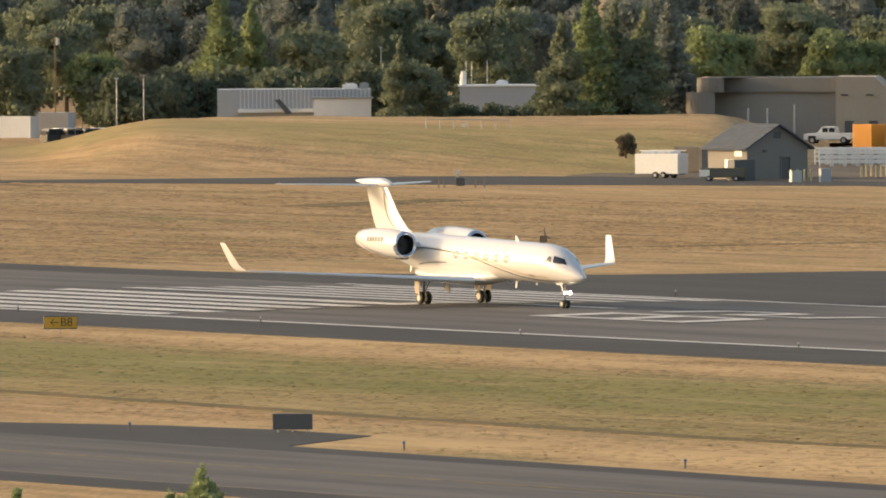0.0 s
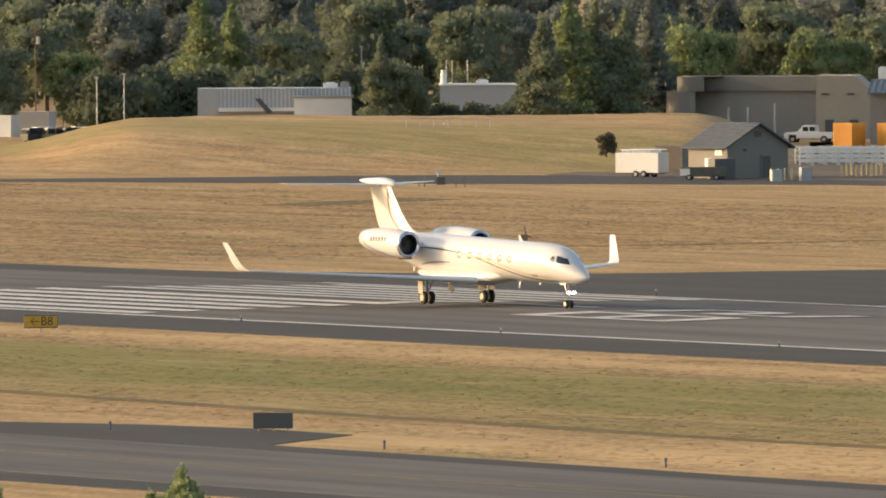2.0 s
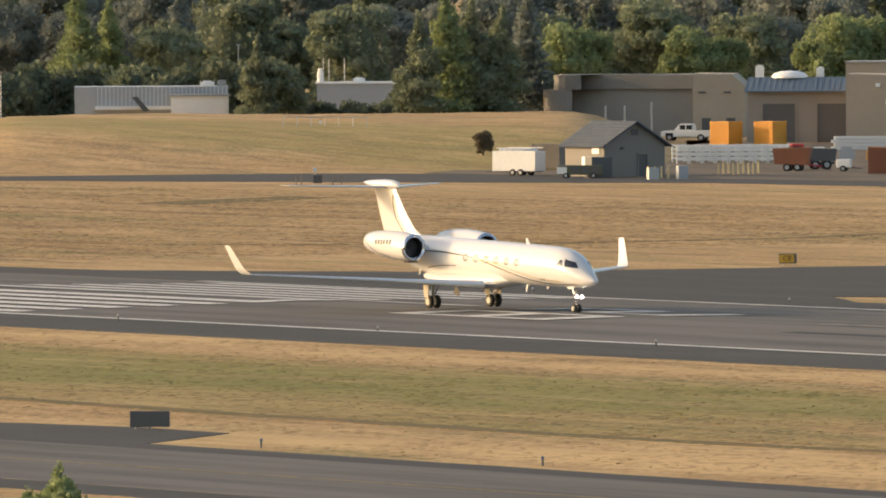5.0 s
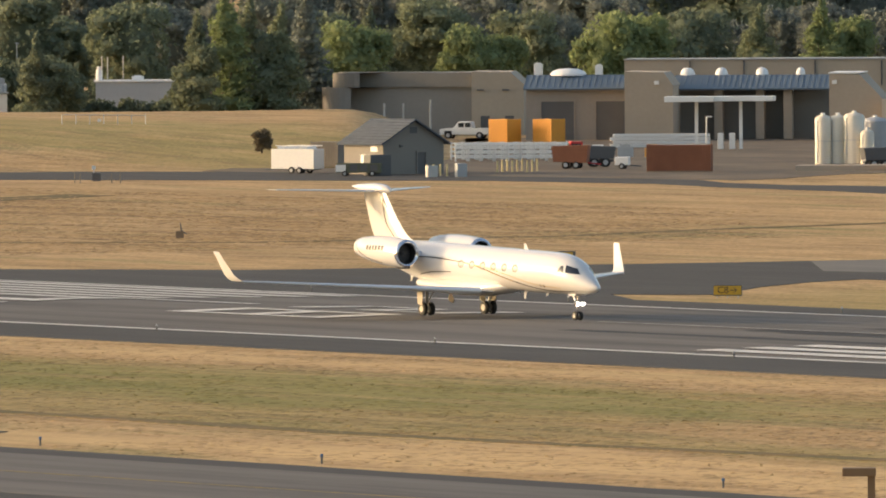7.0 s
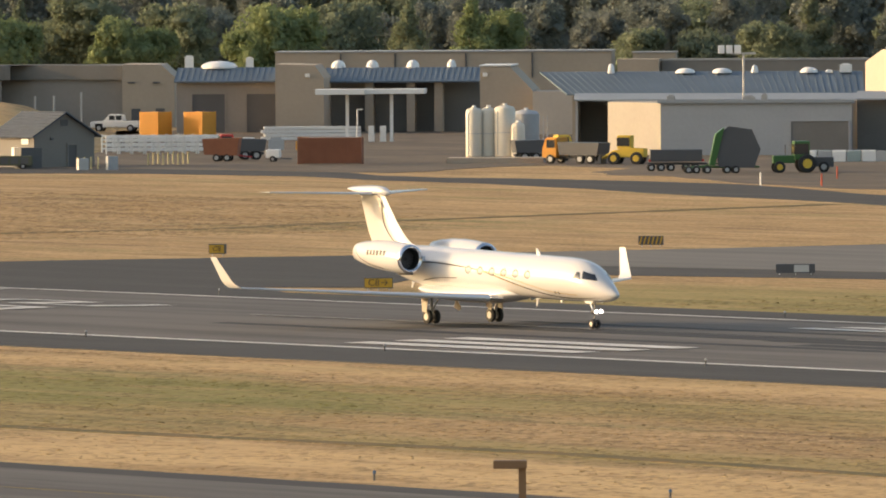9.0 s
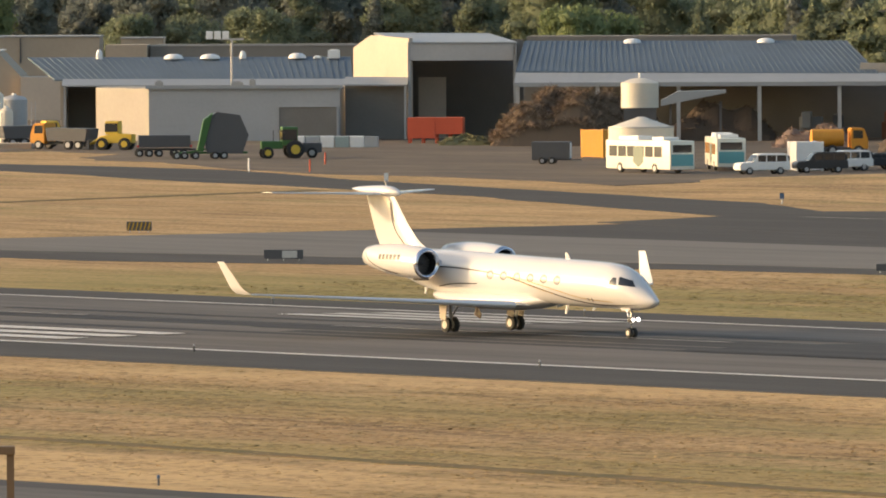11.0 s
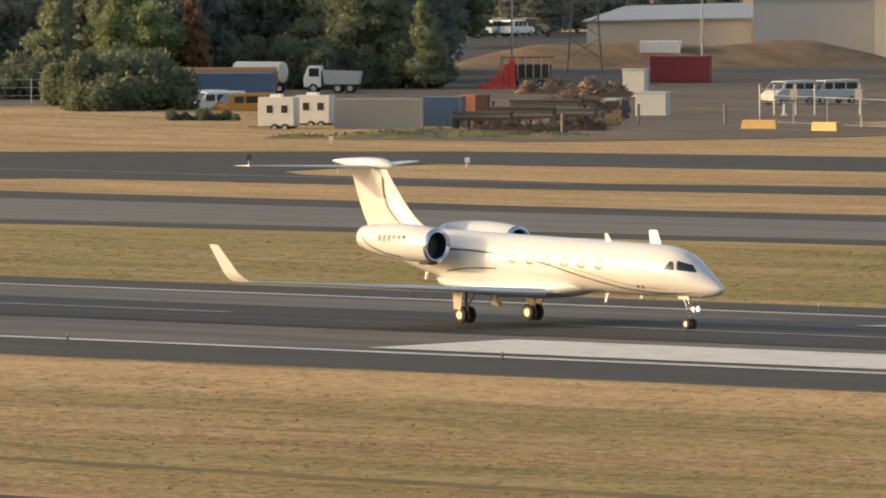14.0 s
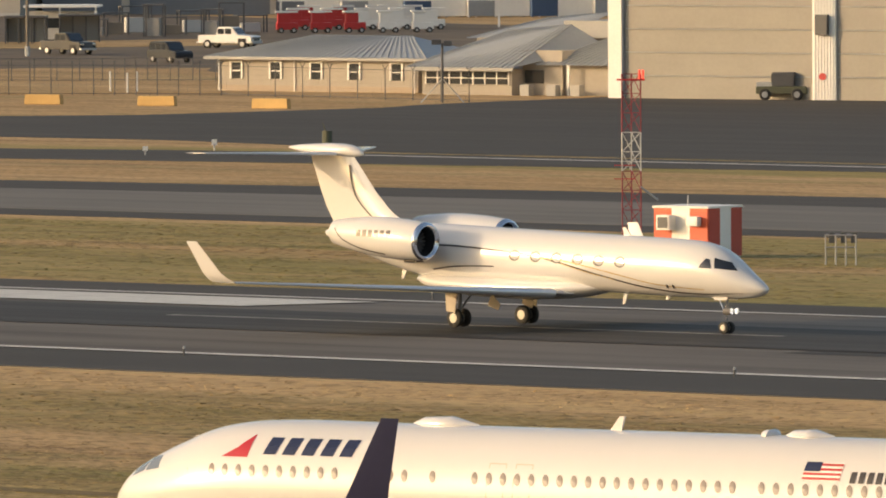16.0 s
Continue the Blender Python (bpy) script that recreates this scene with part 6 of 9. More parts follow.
def suv(m, paint, label, tall=1.8):
    v = thing("car", label, "car", m)
    part("body", body_prism(bmesh.new(), [(-2.3, 0.4), (2.25, 0.4), (2.3, 0.8), (2.1, 1.0), (1.1, 1.08), (-2.3, 1.08)], 0.9), paint, v, smooth=True)
    part("cabin", body_prism(bmesh.new(), [(-2.25, 1.0), (1.2, 1.0), (0.5, tall), (-2.0, tall)], 0.82, 0.08), paint, v, smooth=True)
    for s in (-1, 1):
        for x0, x1 in ((-1.95, -1.1), (-1.0, -0.2), (-0.1, 0.6)): part("side_glass", B((x0, x1, s * 0.8 - 0.03, s * 0.8 + 0.03, 1.12, tall - 0.15)), GLASS, v)
    bm = bmesh.new(); prism(bm, [(1.02, 1.12), (1.12, 1.12), (0.68, tall - 0.12), (0.58, tall - 0.12)], -0.7, 0.7); part("windscreen", bm, GLASS, v)
    part("rear_glass", B((-2.3, -2.24, -0.65, 0.65, 1.15, tall - 0.2)), GLASS, v)
    axle_wheels(v, (1.4, -1.4), 0.9, 0.35)
    return v

def van(m, paint, label):
    v = thing("van", label, "van", m)
    part("body", body_prism(bmesh.new(), [(-2.7, 0.4), (2.6, 0.4), (2.65, 0.95), (1.9, 1.25), (1.3, 2.05), (-2.7, 2.1)], 0.95, 0.1), paint, v, smooth=True)
    bm = bmesh.new(); prism(bm, [(1.85, 1.3), (1.95, 1.3), (1.42, 1.98), (1.32, 1.98)], -0.75, 0.75); part("windscreen", bm, GLASS, v)
    for s in (-1, 1):
        for x0, x1 in ((0.5, 1.4), (-0.9, 0.3), (-2.3, -1.1)): part("side_glass", B((x0, x1, s * 0.95 - 0.02, s * 0.95 + 0.02, 1.3, 1.85)), GLASS, v)
    axle_wheels(v, (1.7, -1.7), 0.95, 0.36)
    return v

def container(m, paint, label, L=6.06, name="shipping_container"):
    v = thing(name, label, "container", m)
    part("body", B((-L / 2 + 0.05, L / 2 - 0.05, -1.17, 1.17, 0.12, 2.55)), paint, v)
    for s in (-1, 1):
        n = int(L / 0.28)
        bm = bmesh.new()
        for k in range(n): bx(bm, -L / 2 + 0.15 + k * 0.28, -L / 2 + 0.29 + k * 0.28, s * 1.17 - 0.04, s * 1.17 + 0.04, 0.2, 2.5)
        part("corrugation", bm, paint, v)
    for x in (-L / 2, L / 2 - 0.15):
        for y in (-1.22, 1.07): part("corner_post", B((x, x + 0.15, y, y + 0.15, 0, 2.6)), paint, v)
    for q in (-0.6, 0.0, 0.6): part("lock_rod", T(((-L / 2 - 0.04, q, 0.2), (-L / 2 - 0.04, q, 2.5), 0.025)), STEEL, v)
    return v

def box_trailer(m, paint, label, L=4.4, h=2.3, W=2.1, rack=False):
    v = thing("box_trailer", label, "trailer", m)
    part("body", B((-L / 2, L / 2, -W / 2, W / 2, 0.45, h), bevel=0.05), paint, v)
    part("chassis", B((-L / 2 - 1.0, L / 2, -0.4, 0.4, 0.35, 0.45)), DARKSTEEL, v)
    part("rear_trim", B((-L / 2 - 0.03, -L / 2, -W / 2 + 0.1, W / 2 - 0.1, 0.55, h - 0.1)), WHITE, v)
    if rack:
        bm = bmesh.new()
        for k in range(6): bx(bm, -L / 2 + 0.7 + k * 0.6, -L / 2 + 0.78 + k * 0.6, -W / 2, W / 2, h, h + 0.3)
        bx(bm, -L / 2 + 0.5, L / 2 - 0.2, -W / 2, -W / 2 + 0.08, h + 0.25, h + 0.33); bx(bm, -L / 2 + 0.5, L / 2 - 0.2, W / 2 - 0.08, W / 2, h + 0.25, h + 0.33)
        part("roof_rack", bm, WHITE, v)
    axle_wheels(v, (-0.1, 0.75), W / 2 + 0.12, 0.33, 0.2)
    return v

def bus(m, label):
    v = thing("shuttle_bus", label, "bus", m)
    L = 10.4
    part("body", B((-L / 2, L / 2, -1.25, 1.25, 0.4, 2.85), bevel=0.12), BUSCREAM, v, "cream bus body", smooth=True)
    for s in (-1, 1):
        for k in range(6): part("side_window", B((-4.6 + 1.45 * k, -3.35 + 1.45 * k, s * 1.25 - 0.02, s * 1.25 + 0.02, 1.45, 2.35)), BUSGLASS, v)
        bm = bmesh.new(); prism(bm, [(-0.7, 1.0), (0.1, 0.55), (0.9, 1.0), (0.9, 2.3), (-0.7, 2.3)], s * 1.27 - 0.012, s * 1.27 + 0.012); part("emblem", bm, SHIELD, v, "green-grey shield emblem")
    part("rear_panel", B((L / 2 - 0.01, L / 2 + 0.03, -1.1, 1.1, 0.7, 1.7)), TEAL, v, "teal rear panel")
    part("rear_window", B((L / 2 - 0.01, L / 2 + 0.03, -0.95, 0.95, 1.85, 2.5)), GLASS, v)
    part("windscreen", B((-L / 2 - 0.03, -L / 2 + 0.01, -1.1, 1.1, 1.3, 2.5)), GLASS, v)
    part("roof_unit", B((-3.8, -0.6, -0.8, 0.8, 2.85, 3.2), bevel=0.08), WHITE, v, "white roof unit"); part("roof_unit", B((1.6, 3.4, -0.8, 0.8, 2.85, 3.15), bevel=0.08), WHITE, v, "white roof unit")
    axle_wheels(v, (-2.9, 2.7), 1.27, 0.48, 0.28)
    return v

def flat_truck(m, cab, load, label, tank=False, L=6.5):
    v = thing("work_truck", label, "truck", m)
    part("cab", body_prism(bmesh.new(), [(L / 2 - 1.6, 0.6), (L / 2, 0.6), (L / 2, 1.5), (L / 2 - 0.4, 2.5), (L / 2 - 1.6, 2.5)], 1.1, 0.08), cab, v, smooth=True)
    bm = bmesh.new(); prism(bm, [(L / 2 - 0.02, 1.6), (L / 2 + 0.04, 1.6), (L / 2 - 0.32, 2.35), (L / 2 - 0.38, 2.35)], -0.9, 0.9); part("windscreen", bm, GLASS, v)
    for s in (-1, 1): part("side_glass", B((L / 2 - 1.4, L / 2 - 0.5, s * 1.1 - 0.02, s * 1.1 + 0.02, 1.55, 2.3)), GLASS, v)
    part("chassis", B((-L / 2, L / 2, -0.45, 0.45, 0.5, 0.75)), DARKSTEEL, v)
    bm = bmesh.new()
    if tank: lathe(bm, [(0, 0.3), (0.1, 0.8), (L - 2.2, 0.8), (L - 2.1, 0.3)], (-L / 2, 0, 1.6), (1, 0, 0), 18)
    else: prism(bm, [(-L / 2, 0.85), (L / 2 - 1.9, 0.85), (L / 2 - 1.7, 2.1), (-L / 2 - 0.2, 2.0)], -1.15, 1.15)
    part("load_body", bm, load, v, smooth=tank)
    axle_wheels(v, (L / 2 - 0.9, -L / 2 + 0.8, -L / 2 + 1.9), 1.12, 0.48, 0.3)
    return v

def loader(m, label):
    v = thing("wheel_loader", label, "loader", m)
    part("body", body_prism(bmesh.new(), [(-1.9, 0.7), (1.2, 0.7), (1.3, 1.3), (-0.3, 1.6), (-1.9, 1.5)], 0.75), YELLOW, v)
    part("cab", B((-0.6, 0.7, -0.65, 0.65, 1.5, 2.75), bevel=0.06), YELLOW, v); part("cab_glass", B((-0.5, 0.73, -0.68, 0.68, 1.75, 2.55)), GLASS, v)
    part("arm", T(((1.0, -0.5, 1.3), (2.4, -0.5, 0.5), 0.1), ((1.0, 0.5, 1.3), (2.4, 0.5, 0.5), 0.1)), YELLOW, v)
    bm = bmesh.new(); prism(bm, [(2.2, 0.1), (3.1, 0.1), (2.5, 0.35), (2.35, 1.0), (2.2, 1.0)], -1.1, 1.1); part("bucket", bm, DARKSTEEL, v)
    axle_wheels(v, (-1.2, 1.0), 0.95, 0.6, 0.4, YELLOW)
    return v

def tractor(m):
    v = thing("tractor", "green farm tractor with large rear tyres", "tractor", m)
    part("bonnet", B((0.1, 2.1, -0.45, 0.45, 0.9, 1.6), bevel=0.1), GREENP, v)
    part("cab", B((-1.2, 0.2, -0.75, 0.75, 1.2, 2.9), bevel=0.08), GREENP, v); part("cab_glass", B((-1.1, 0.24, -0.78, 0.78, 1.7, 2.65)), GLASS, v)
    part("exhaust", T(((1.0, 0.3, 1.6), (1.0, 0.3, 2.6), 0.05)), DARKSTEEL, v)
    part("mirror_arm", T(((0.1, 0.7, 2.4), (0.3, 1.4, 2.5), 0.03), ((0.1, -0.7, 2.4), (0.3, -1.4, 2.5), 0.03)), DARKSTEEL, v)
    axle_wheels(v, (-0.9,), 1.15, 0.85, 0.5, YELLOW); axle_wheels(v, (1.6,), 0.95, 0.55, 0.35, YELLOW)

def mower(m):
    v = thing("folding_mower", "large green folding mower with dark raised deck", "mower", m)
    bm = bmesh.new(); prism(bm, [(-1.5, 0.6), (1.7, 0.5), (2.3, 2.2), (1.5, 4.0), (-0.6, 4.3), (-1.9, 3.2)], -0.4, 0.4); part("raised_deck", bm, DARKSTEEL, v, "dark raised deck")
    bm = bmesh.new(); prism(bm, [(-2.4, 0.8), (-1.9, 0.7), (-1.0, 4.2), (-1.8, 3.6)], -0.55, 0.5); part("deck_arm", bm, GREENP, v, "green deck arm")
    part("frame", T(((-4.5, 0, 0.6), (2.2, 0, 0.6), 0.1), ((-4.2, -0.9, 0.5), (-1.5, 0.9, 0.9), 0.07)), GREENP, v)
    axle_wheels(v, (-4.3, -3.6, -2.6, -0.8, 0.0), 0.9, 0.36, 0.22)

def excavator(m):
    v = thing("excavator", "long-reach excavator with a dusty yellow boom", "excavator", m)
    part("track", B((-1.7, 1.7, -1.4, -0.8, 0, 0.75), bevel=0.2), DARKSTEEL, v); part("track", B((-1.7, 1.7, 0.8, 1.4, 0, 0.75), bevel=0.2), DARKSTEEL, v)
    part("house", B((-2.2, 1.4, -1.2, 1.2, 0.9, 1.9), bevel=0.12), BOOM, v); part("counterweight", B((-2.7, -1.9, -1.2, 1.2, 0.95, 1.75), bevel=0.15), WHITE, v, "pale counterweight")
    part("cab", B((0.1, 1.4, -1.2, -0.2, 1.9, 2.9), bevel=0.08), DARKSTEEL, v)
    boom = bmesh.new()
    pts = [(1.2, 1.6), (2.6, 3.2), (10.2, 4.9)]
    for (x0, z0), (x1, z1), w0, w1 in ((pts[0], pts[1], 0.45, 0.5), (pts[1], pts[2], 0.5, 0.3)):
        prism(boom, [(x0, z0 - w0), (x1, z1 - w1), (x1, z1 + w1 * 0.6), (x0, z0 + w0 * 0.6)], -0.22, 0.22)
    part("boom", boom, BOOM, v, "long dusty boom")
    bm = bmesh.new(); prism(bm, [(10.0, 5.0), (10.5, 5.1), (12.6, 0.6), (12.3, 0.4)], -0.16, 0.16); part("stick", bm, BOOM, v, "thin reaching stick")
    part("ram", T(((10.1, 0, 5.1), (12.0, 0, 1.2), 0.07)), CHROME, v)

def scatter_pile(name, label, cat, m, L, W, h, mt, seed, n, size, long=1.0):
    """A heap: a lumpy core with loose pieces lying over it."""
    rng = random.Random(seed)
    t = thing(name, label, cat, m)
    bm = bmesh.new(); nx, ny = 22, 12; g = []
    for i in range(nx + 1):
        row = []
        for j in range(ny + 1):
            u, v = 2 * i / nx - 1, 2 * j / ny - 1
            z = h * 0.9 * max(0, 1 - abs(u) ** 2.2) ** 0.8 * max(0, 1 - v * v) ** 0.7 * (0.75 + 0.5 * noise.noise((u * 2.5 + seed, v * 2, 1))) + 0.12 * noise.noise((u * 9, v * 9, seed))
            row.append(bm.verts.new((u * L / 2, v * W / 2, max(-0.02, z))))
        g.append(row)
    for i in range(nx):
        for j in range(ny): bm.faces.new((g[i][j], g[i + 1][j], g[i + 1][j + 1], g[i][j + 1]))
    hs = {(i, j): g[i][j].co.z for i in range(nx + 1) for j in range(ny + 1)}
    part("core", bm, mt, t)
    bm = bmesh.new()
    for _ in range(n):
        i, j = rng.randrange(1, nx), rng.randrange(1, ny)
        z = hs[i, j]
        if z < 0.15: continue
        x, y = (2 * i / nx - 1 + rng.uniform(-0.05, 0.05)) * L / 2, (2 * j / ny - 1 + rng.uniform(-0.08, 0.08)) * W / 2
        q = Matrix.Translation((x, y, z)) @ Euler((rng.uniform(-0.8, 0.8), rng.uniform(-0.9, 0.9), rng.uniform(0, 6.3))).to_matrix().to_4x4()
        s = size * rng.uniform(0.5, 1.4)
        ends = [[bm.verts.new(q @ Vector((e * s * long, s * 0.34 * math.cos(a), s * 0.3 * math.sin(a) + (e > 0) * 0.2 * s))) for a in (0.3, 2.4, 4.5)] for e in (-1, 1)]
        for k in range(3): bm.faces.new((ends[0][k], ends[0][(k + 1) % 3], ends[1][(k + 1) % 3], ends[1][k]))
        bm.faces.new(ends[0][::-1]); bm.faces.new(ends[1])
    tagged(part("loose_brush", bm, mt, t), kind="stuff")

def airfield_sign(m, panels, label, h=0.95, w=2.0, legs=3, words=None, face=None):
    v = thing("airfield_sign", label, "sign", m)
    part("cabinet", B((-w / 2, w / 2, -0.12, 0.12, 0.15, h), bevel=0.03), DARKSTEEL, v)
    for x0, x1, c in panels: part("panel", B((x0, x1, -0.145, -0.12, 0.22, h - 0.07)), c, v)
    for k in range(legs): x = -w / 2 + 0.25 + (w - 0.5) * k / max(1, legs - 1); part("leg", T(((x, 0, 0), (x, 0, 0.2), 0.04)), STEEL, v)
    for txt, x, s, c in words or []: text_mesh("lettering", txt, s, c, v, pose(x, -0.15, (h + 0.15) / 2, 90, 0, 0))
    return v

BUSCREAM = mat("bus_cream", (0.72, 0.70, 0.60), rough=0.35, coat=0.3); BUSGLASS = glass("bus_glass", (0.10, 0.105, 0.10)); SHIELD = mat("shield_green", (0.16, 0.20, 0.16), rough=0.5)
STAINED = mat("stained_tank_paint", (0.36, 0.345, 0.32), rough=0.6, vary=0.55, scale=3.0, fine=0.15)
BOOM = mat("dusty_boom", (0.30, 0.26, 0.15), rough=0.7, vary=0.2)

def hut_yard():
    box_trailer(spot(58.542, 1230, -28), WHITE, "white enclosed trailer with a roof rack", 4.6, 2.35, rack=True)
    container(spot(58.399, 1256, -28), WOODGREY, "weathered grey-brown storage box", 3.0, "storage_box")
    v = thing("generator_cart", "dark green equipment cart with white end", "cart", spot(58.270, 1215, -6))
    part("body", B((-2.1, 2.1, -0.8, 0.8, 0.35, 1.25), bevel=0.05), CAMO, v); part("end_panel", B((-2.14, -1.2, -0.83, 0.83, 0.45, 1.1)), WHITE, v); axle_wheels(v, (-1.3, 1.3), 0.85, 0.28, 0.2)
    for k in range(3): part("hatch", B((-0.8 + k * 0.95, -0.1 + k * 0.95, -0.83, -0.8, 0.5, 1.1)), DARKSTEEL, v)
    pickup(spot(57.799, 1411, 168), WHITE, "white pickup truck in the works yard")
    for p in ((57.625, 1385), (57.430, 1384)): container(spot(*p, -38), ORANGE, "orange steel storage container", 2.5)
    rk = None
    for r in range(2):
        for k in range(9):
            m = spot(57.839 - 0.058 * k - 0.02 * r, 1292 - 9 * r, 4)
            if rk is None:
                rk = thing("barricade_rack", "white rack stacked with striped barricades", "rack", m, "barricade racks")
                for z in (0.35, 0.8, 1.25, 1.6): part("rail", B((-0.62, 0.62, -0.45, 0.45, z, z + 0.14)), WHITE, rk)
                for x in (-0.6, 0.5):
                    for y in (-0.4, 0.3): part("post", B((x, x + 0.1, y, y + 0.1, 0, 1.8)), WHITE, rk)
            else: copy_thing(rk, m)
    bo = None
    for k in range(9):
        m = spot(57.659 - 0.022 * k, 1228 + 3 * (k % 3))
        if bo is None:
            bo = tagged(part("bollard", T(((0, 0, 0), (0, 0, 1.15), 0.09), n=10), YELLOWPALE), "short yellow steel bollard in gravel", "bollard", "yard bollards"); bo.matrix_basis = m
        else: copy_thing(bo, m)
    for k in range(4):
        o = copy_thing(bo, spot(57.971 - 0.03 * k, 1212)); o["label"] = "short pale bollard beside the hut"
    v = thing("dump_trailer", "rusty red tipping trailer", "trailer", spot(57.333, 1244, -8))
    bm = bmesh.new(); prism(bm, [(-1.6, 0.7), (1.6, 0.6), (1.8, 2.3), (-1.8, 2.2)], -1.0, 1.0); part("tub", bm, RUST, v); axle_wheels(v, (-0.4, 0.6), 1.0, 0.4); part("drawbar", T(((1.6, 0, 0.6), (2.9, 0, 0.45), 0.07)), RED, v)
    flat_truck(spot(57.253, 1252, 185), RED, DARKSTEEL, "small red service truck", L=4.6)
    container(spot(56.853, 1228, -5), RUST, "rust red shipping container in the yard", 6.1)
    v = thing("beam_stack", "stack of long white steel beams", "beams", spot(56.940, 1352, 3))
    for r in range(4):
        for k in range(3): part("beam", B((-5.2 + 0.3 * (r % 2), 5.2 - 0.2 * k, -0.9 + 0.6 * k, -0.5 + 0.6 * k, 0.1 + 0.36 * r, 0.4 + 0.36 * r)), WHITE, v)
    for x in (-4, 0, 4): part("bearer", B((x, x + 0.15, -1.1, 1.1, 0, 0.1)), WOOD, v)
    for k in range(4):
        v = tagged(part("parts_crate", B((-0.8, 0.8, -0.6, 0.6, 0, 0.9 + 0.2 * (k % 2)), (-0.6, 0.5, -0.5, 0.5, 0.9, 1.3), bevel=0.04), (WHITE, GREYWALL, ORANGE, WHITE)[k]), "crate of spare parts in the yard", "crate", "yard crates"); v.matrix_basis = spot(57.212 - 0.12 * k, 1300)
    v = thing("compressor", "small white towed compressor", "compressor", spot(57.105, 1241, -10))
    part("hood", B((-0.7, 0.7, -0.5, 0.5, 0.4, 1.2), bevel=0.15), WHITE, v); axle_wheels(v, (0,), 0.6, 0.3, 0.18); part("drawbar", T(((0.7, 0, 0.4), (1.8, 0, 0.3), 0.05)), DARKSTEEL, v)

def tank_yard():
    base = tagged(part("tank_base", B((-4.6, 4.6, -2.2, 2.2, 0, 0.55), bevel=0.05), TAN), "low concrete tank plinth", "plinth"); base.matrix_basis = spot(56.118, 1229, -4)
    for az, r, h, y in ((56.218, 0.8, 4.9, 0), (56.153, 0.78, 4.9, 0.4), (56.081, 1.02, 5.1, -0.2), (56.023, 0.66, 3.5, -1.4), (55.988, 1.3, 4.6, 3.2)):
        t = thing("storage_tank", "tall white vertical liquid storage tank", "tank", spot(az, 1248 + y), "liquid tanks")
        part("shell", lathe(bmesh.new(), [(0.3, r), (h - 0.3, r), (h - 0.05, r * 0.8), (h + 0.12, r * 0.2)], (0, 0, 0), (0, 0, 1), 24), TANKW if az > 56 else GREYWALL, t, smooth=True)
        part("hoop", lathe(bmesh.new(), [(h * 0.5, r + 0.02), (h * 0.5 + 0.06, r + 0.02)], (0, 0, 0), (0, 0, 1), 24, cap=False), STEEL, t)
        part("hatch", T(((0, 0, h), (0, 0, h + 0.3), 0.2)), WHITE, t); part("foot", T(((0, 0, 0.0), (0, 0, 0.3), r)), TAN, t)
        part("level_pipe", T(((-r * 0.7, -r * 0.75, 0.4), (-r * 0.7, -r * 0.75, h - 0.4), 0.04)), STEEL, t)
    l = thing("access_ladder", "steel ladder beside the tanks", "ladder", spot(55.903, 1245))
    part("stile", T(((-0.2, 0, 0), (-0.2, 0, 4.2), 0.04), ((0.2, 0, 0), (0.2, 0, 4.2), 0.04)), STEEL, l)
    for k in range(12): part("rung", T(((-0.2, 0, 0.4 + 0.32 * k), (0.2, 0, 0.4 + 0.32 * k), 0.02)), STEEL, l)
    flat_truck(spot(55.913, 1237, 12), YELLOW, DARKSTEEL, "yellow road works truck", L=5.6)
    flat_truck(spot(55.771, 1223, 150), ORANGE, DARKSTEEL, "orange dump truck with a dark bed", L=6.0)
    loader(spot(55.546, 1219, 165), "yellow wheel loader parked in line")
    v = thing("seed_drill", "long dark implement on many small wheels", "implement", spot(55.326, 1188, 4))
    part("hopper", B((-2.4, 2.4, -0.6, 0.6, 0.9, 2.0), bevel=0.1), DARKSTEEL, v); part("frame", T(((-2.6, 0, 0.7), (2.9, 0, 0.7), 0.1)), DARKSTEEL, v)
    axle_wheels(v, (-2.3, -1.4, -0.5, 0.9, 1.8), 0.8, 0.36, 0.22)
    for x in (-2.45, 2.45): part("tail_lamp", B((x - 0.1, x + 0.1, -0.66, -0.6, 0.9, 1.1)), RED, v)
    mower(spot(55.064, 1177, 5)); tractor(spot(54.797, 1178, 190))
    v = thing("spreader", "small dark spreader behind the tractor", "implement", spot(54.672, 1180)); part("tub", B((-0.9, 0.9, -0.6, 0.6, 0.5, 1.4), bevel=0.1), DARKSTEEL, v); axle_wheels(v, (0,), 0.8, 0.5, 0.3)
    rng = random.Random(3)
    for k in range(11):
        o = tagged(part("wrapped_pallet", B((-0.65, 0.65, -0.5, 0.5, 0, 1.05), bevel=0.06), (WHITE, GREYWALL, WHITE, TEALGREY)[k % 4]), "pallet wrapped in pale film", "pallet", "wrapped pallets"); o.matrix_basis = spot(54.734 - 0.065 * (k % 6), 1226 + 4 * (k // 6), rng.uniform(-6, 6), 1.05 * (k in (1, 4) and 0))
    v = thing("red_hopper", "orange-red steel hopper with open legs", "hopper", spot(54.119, 1244, -6))
    part("bin", B((-2.7, 2.6, -1.0, 1.0, 0.9, 2.5), bevel=0.04), BRIGHTRED, v); part("side_plate", B((-2.75, -0.1, -1.05, -1.0, 0.5, 2.5)), BRIGHTRED, v)
    for x in (-2.6, -1.3, 0, 1.3, 2.5):
        for y in (-0.95, 0.85): part("leg", B((x - 0.08, x + 0.08, y, y + 0.12, 0, 0.95)), BRIGHTRED, v)
    scatter_pile("brush_pile", "tall heap of brown cut brush and branches", "brush pile", spot(53.547, 1230), 14.5, 8, 7.0, TWIGS, 4, 8000, 0.065, 9.0)
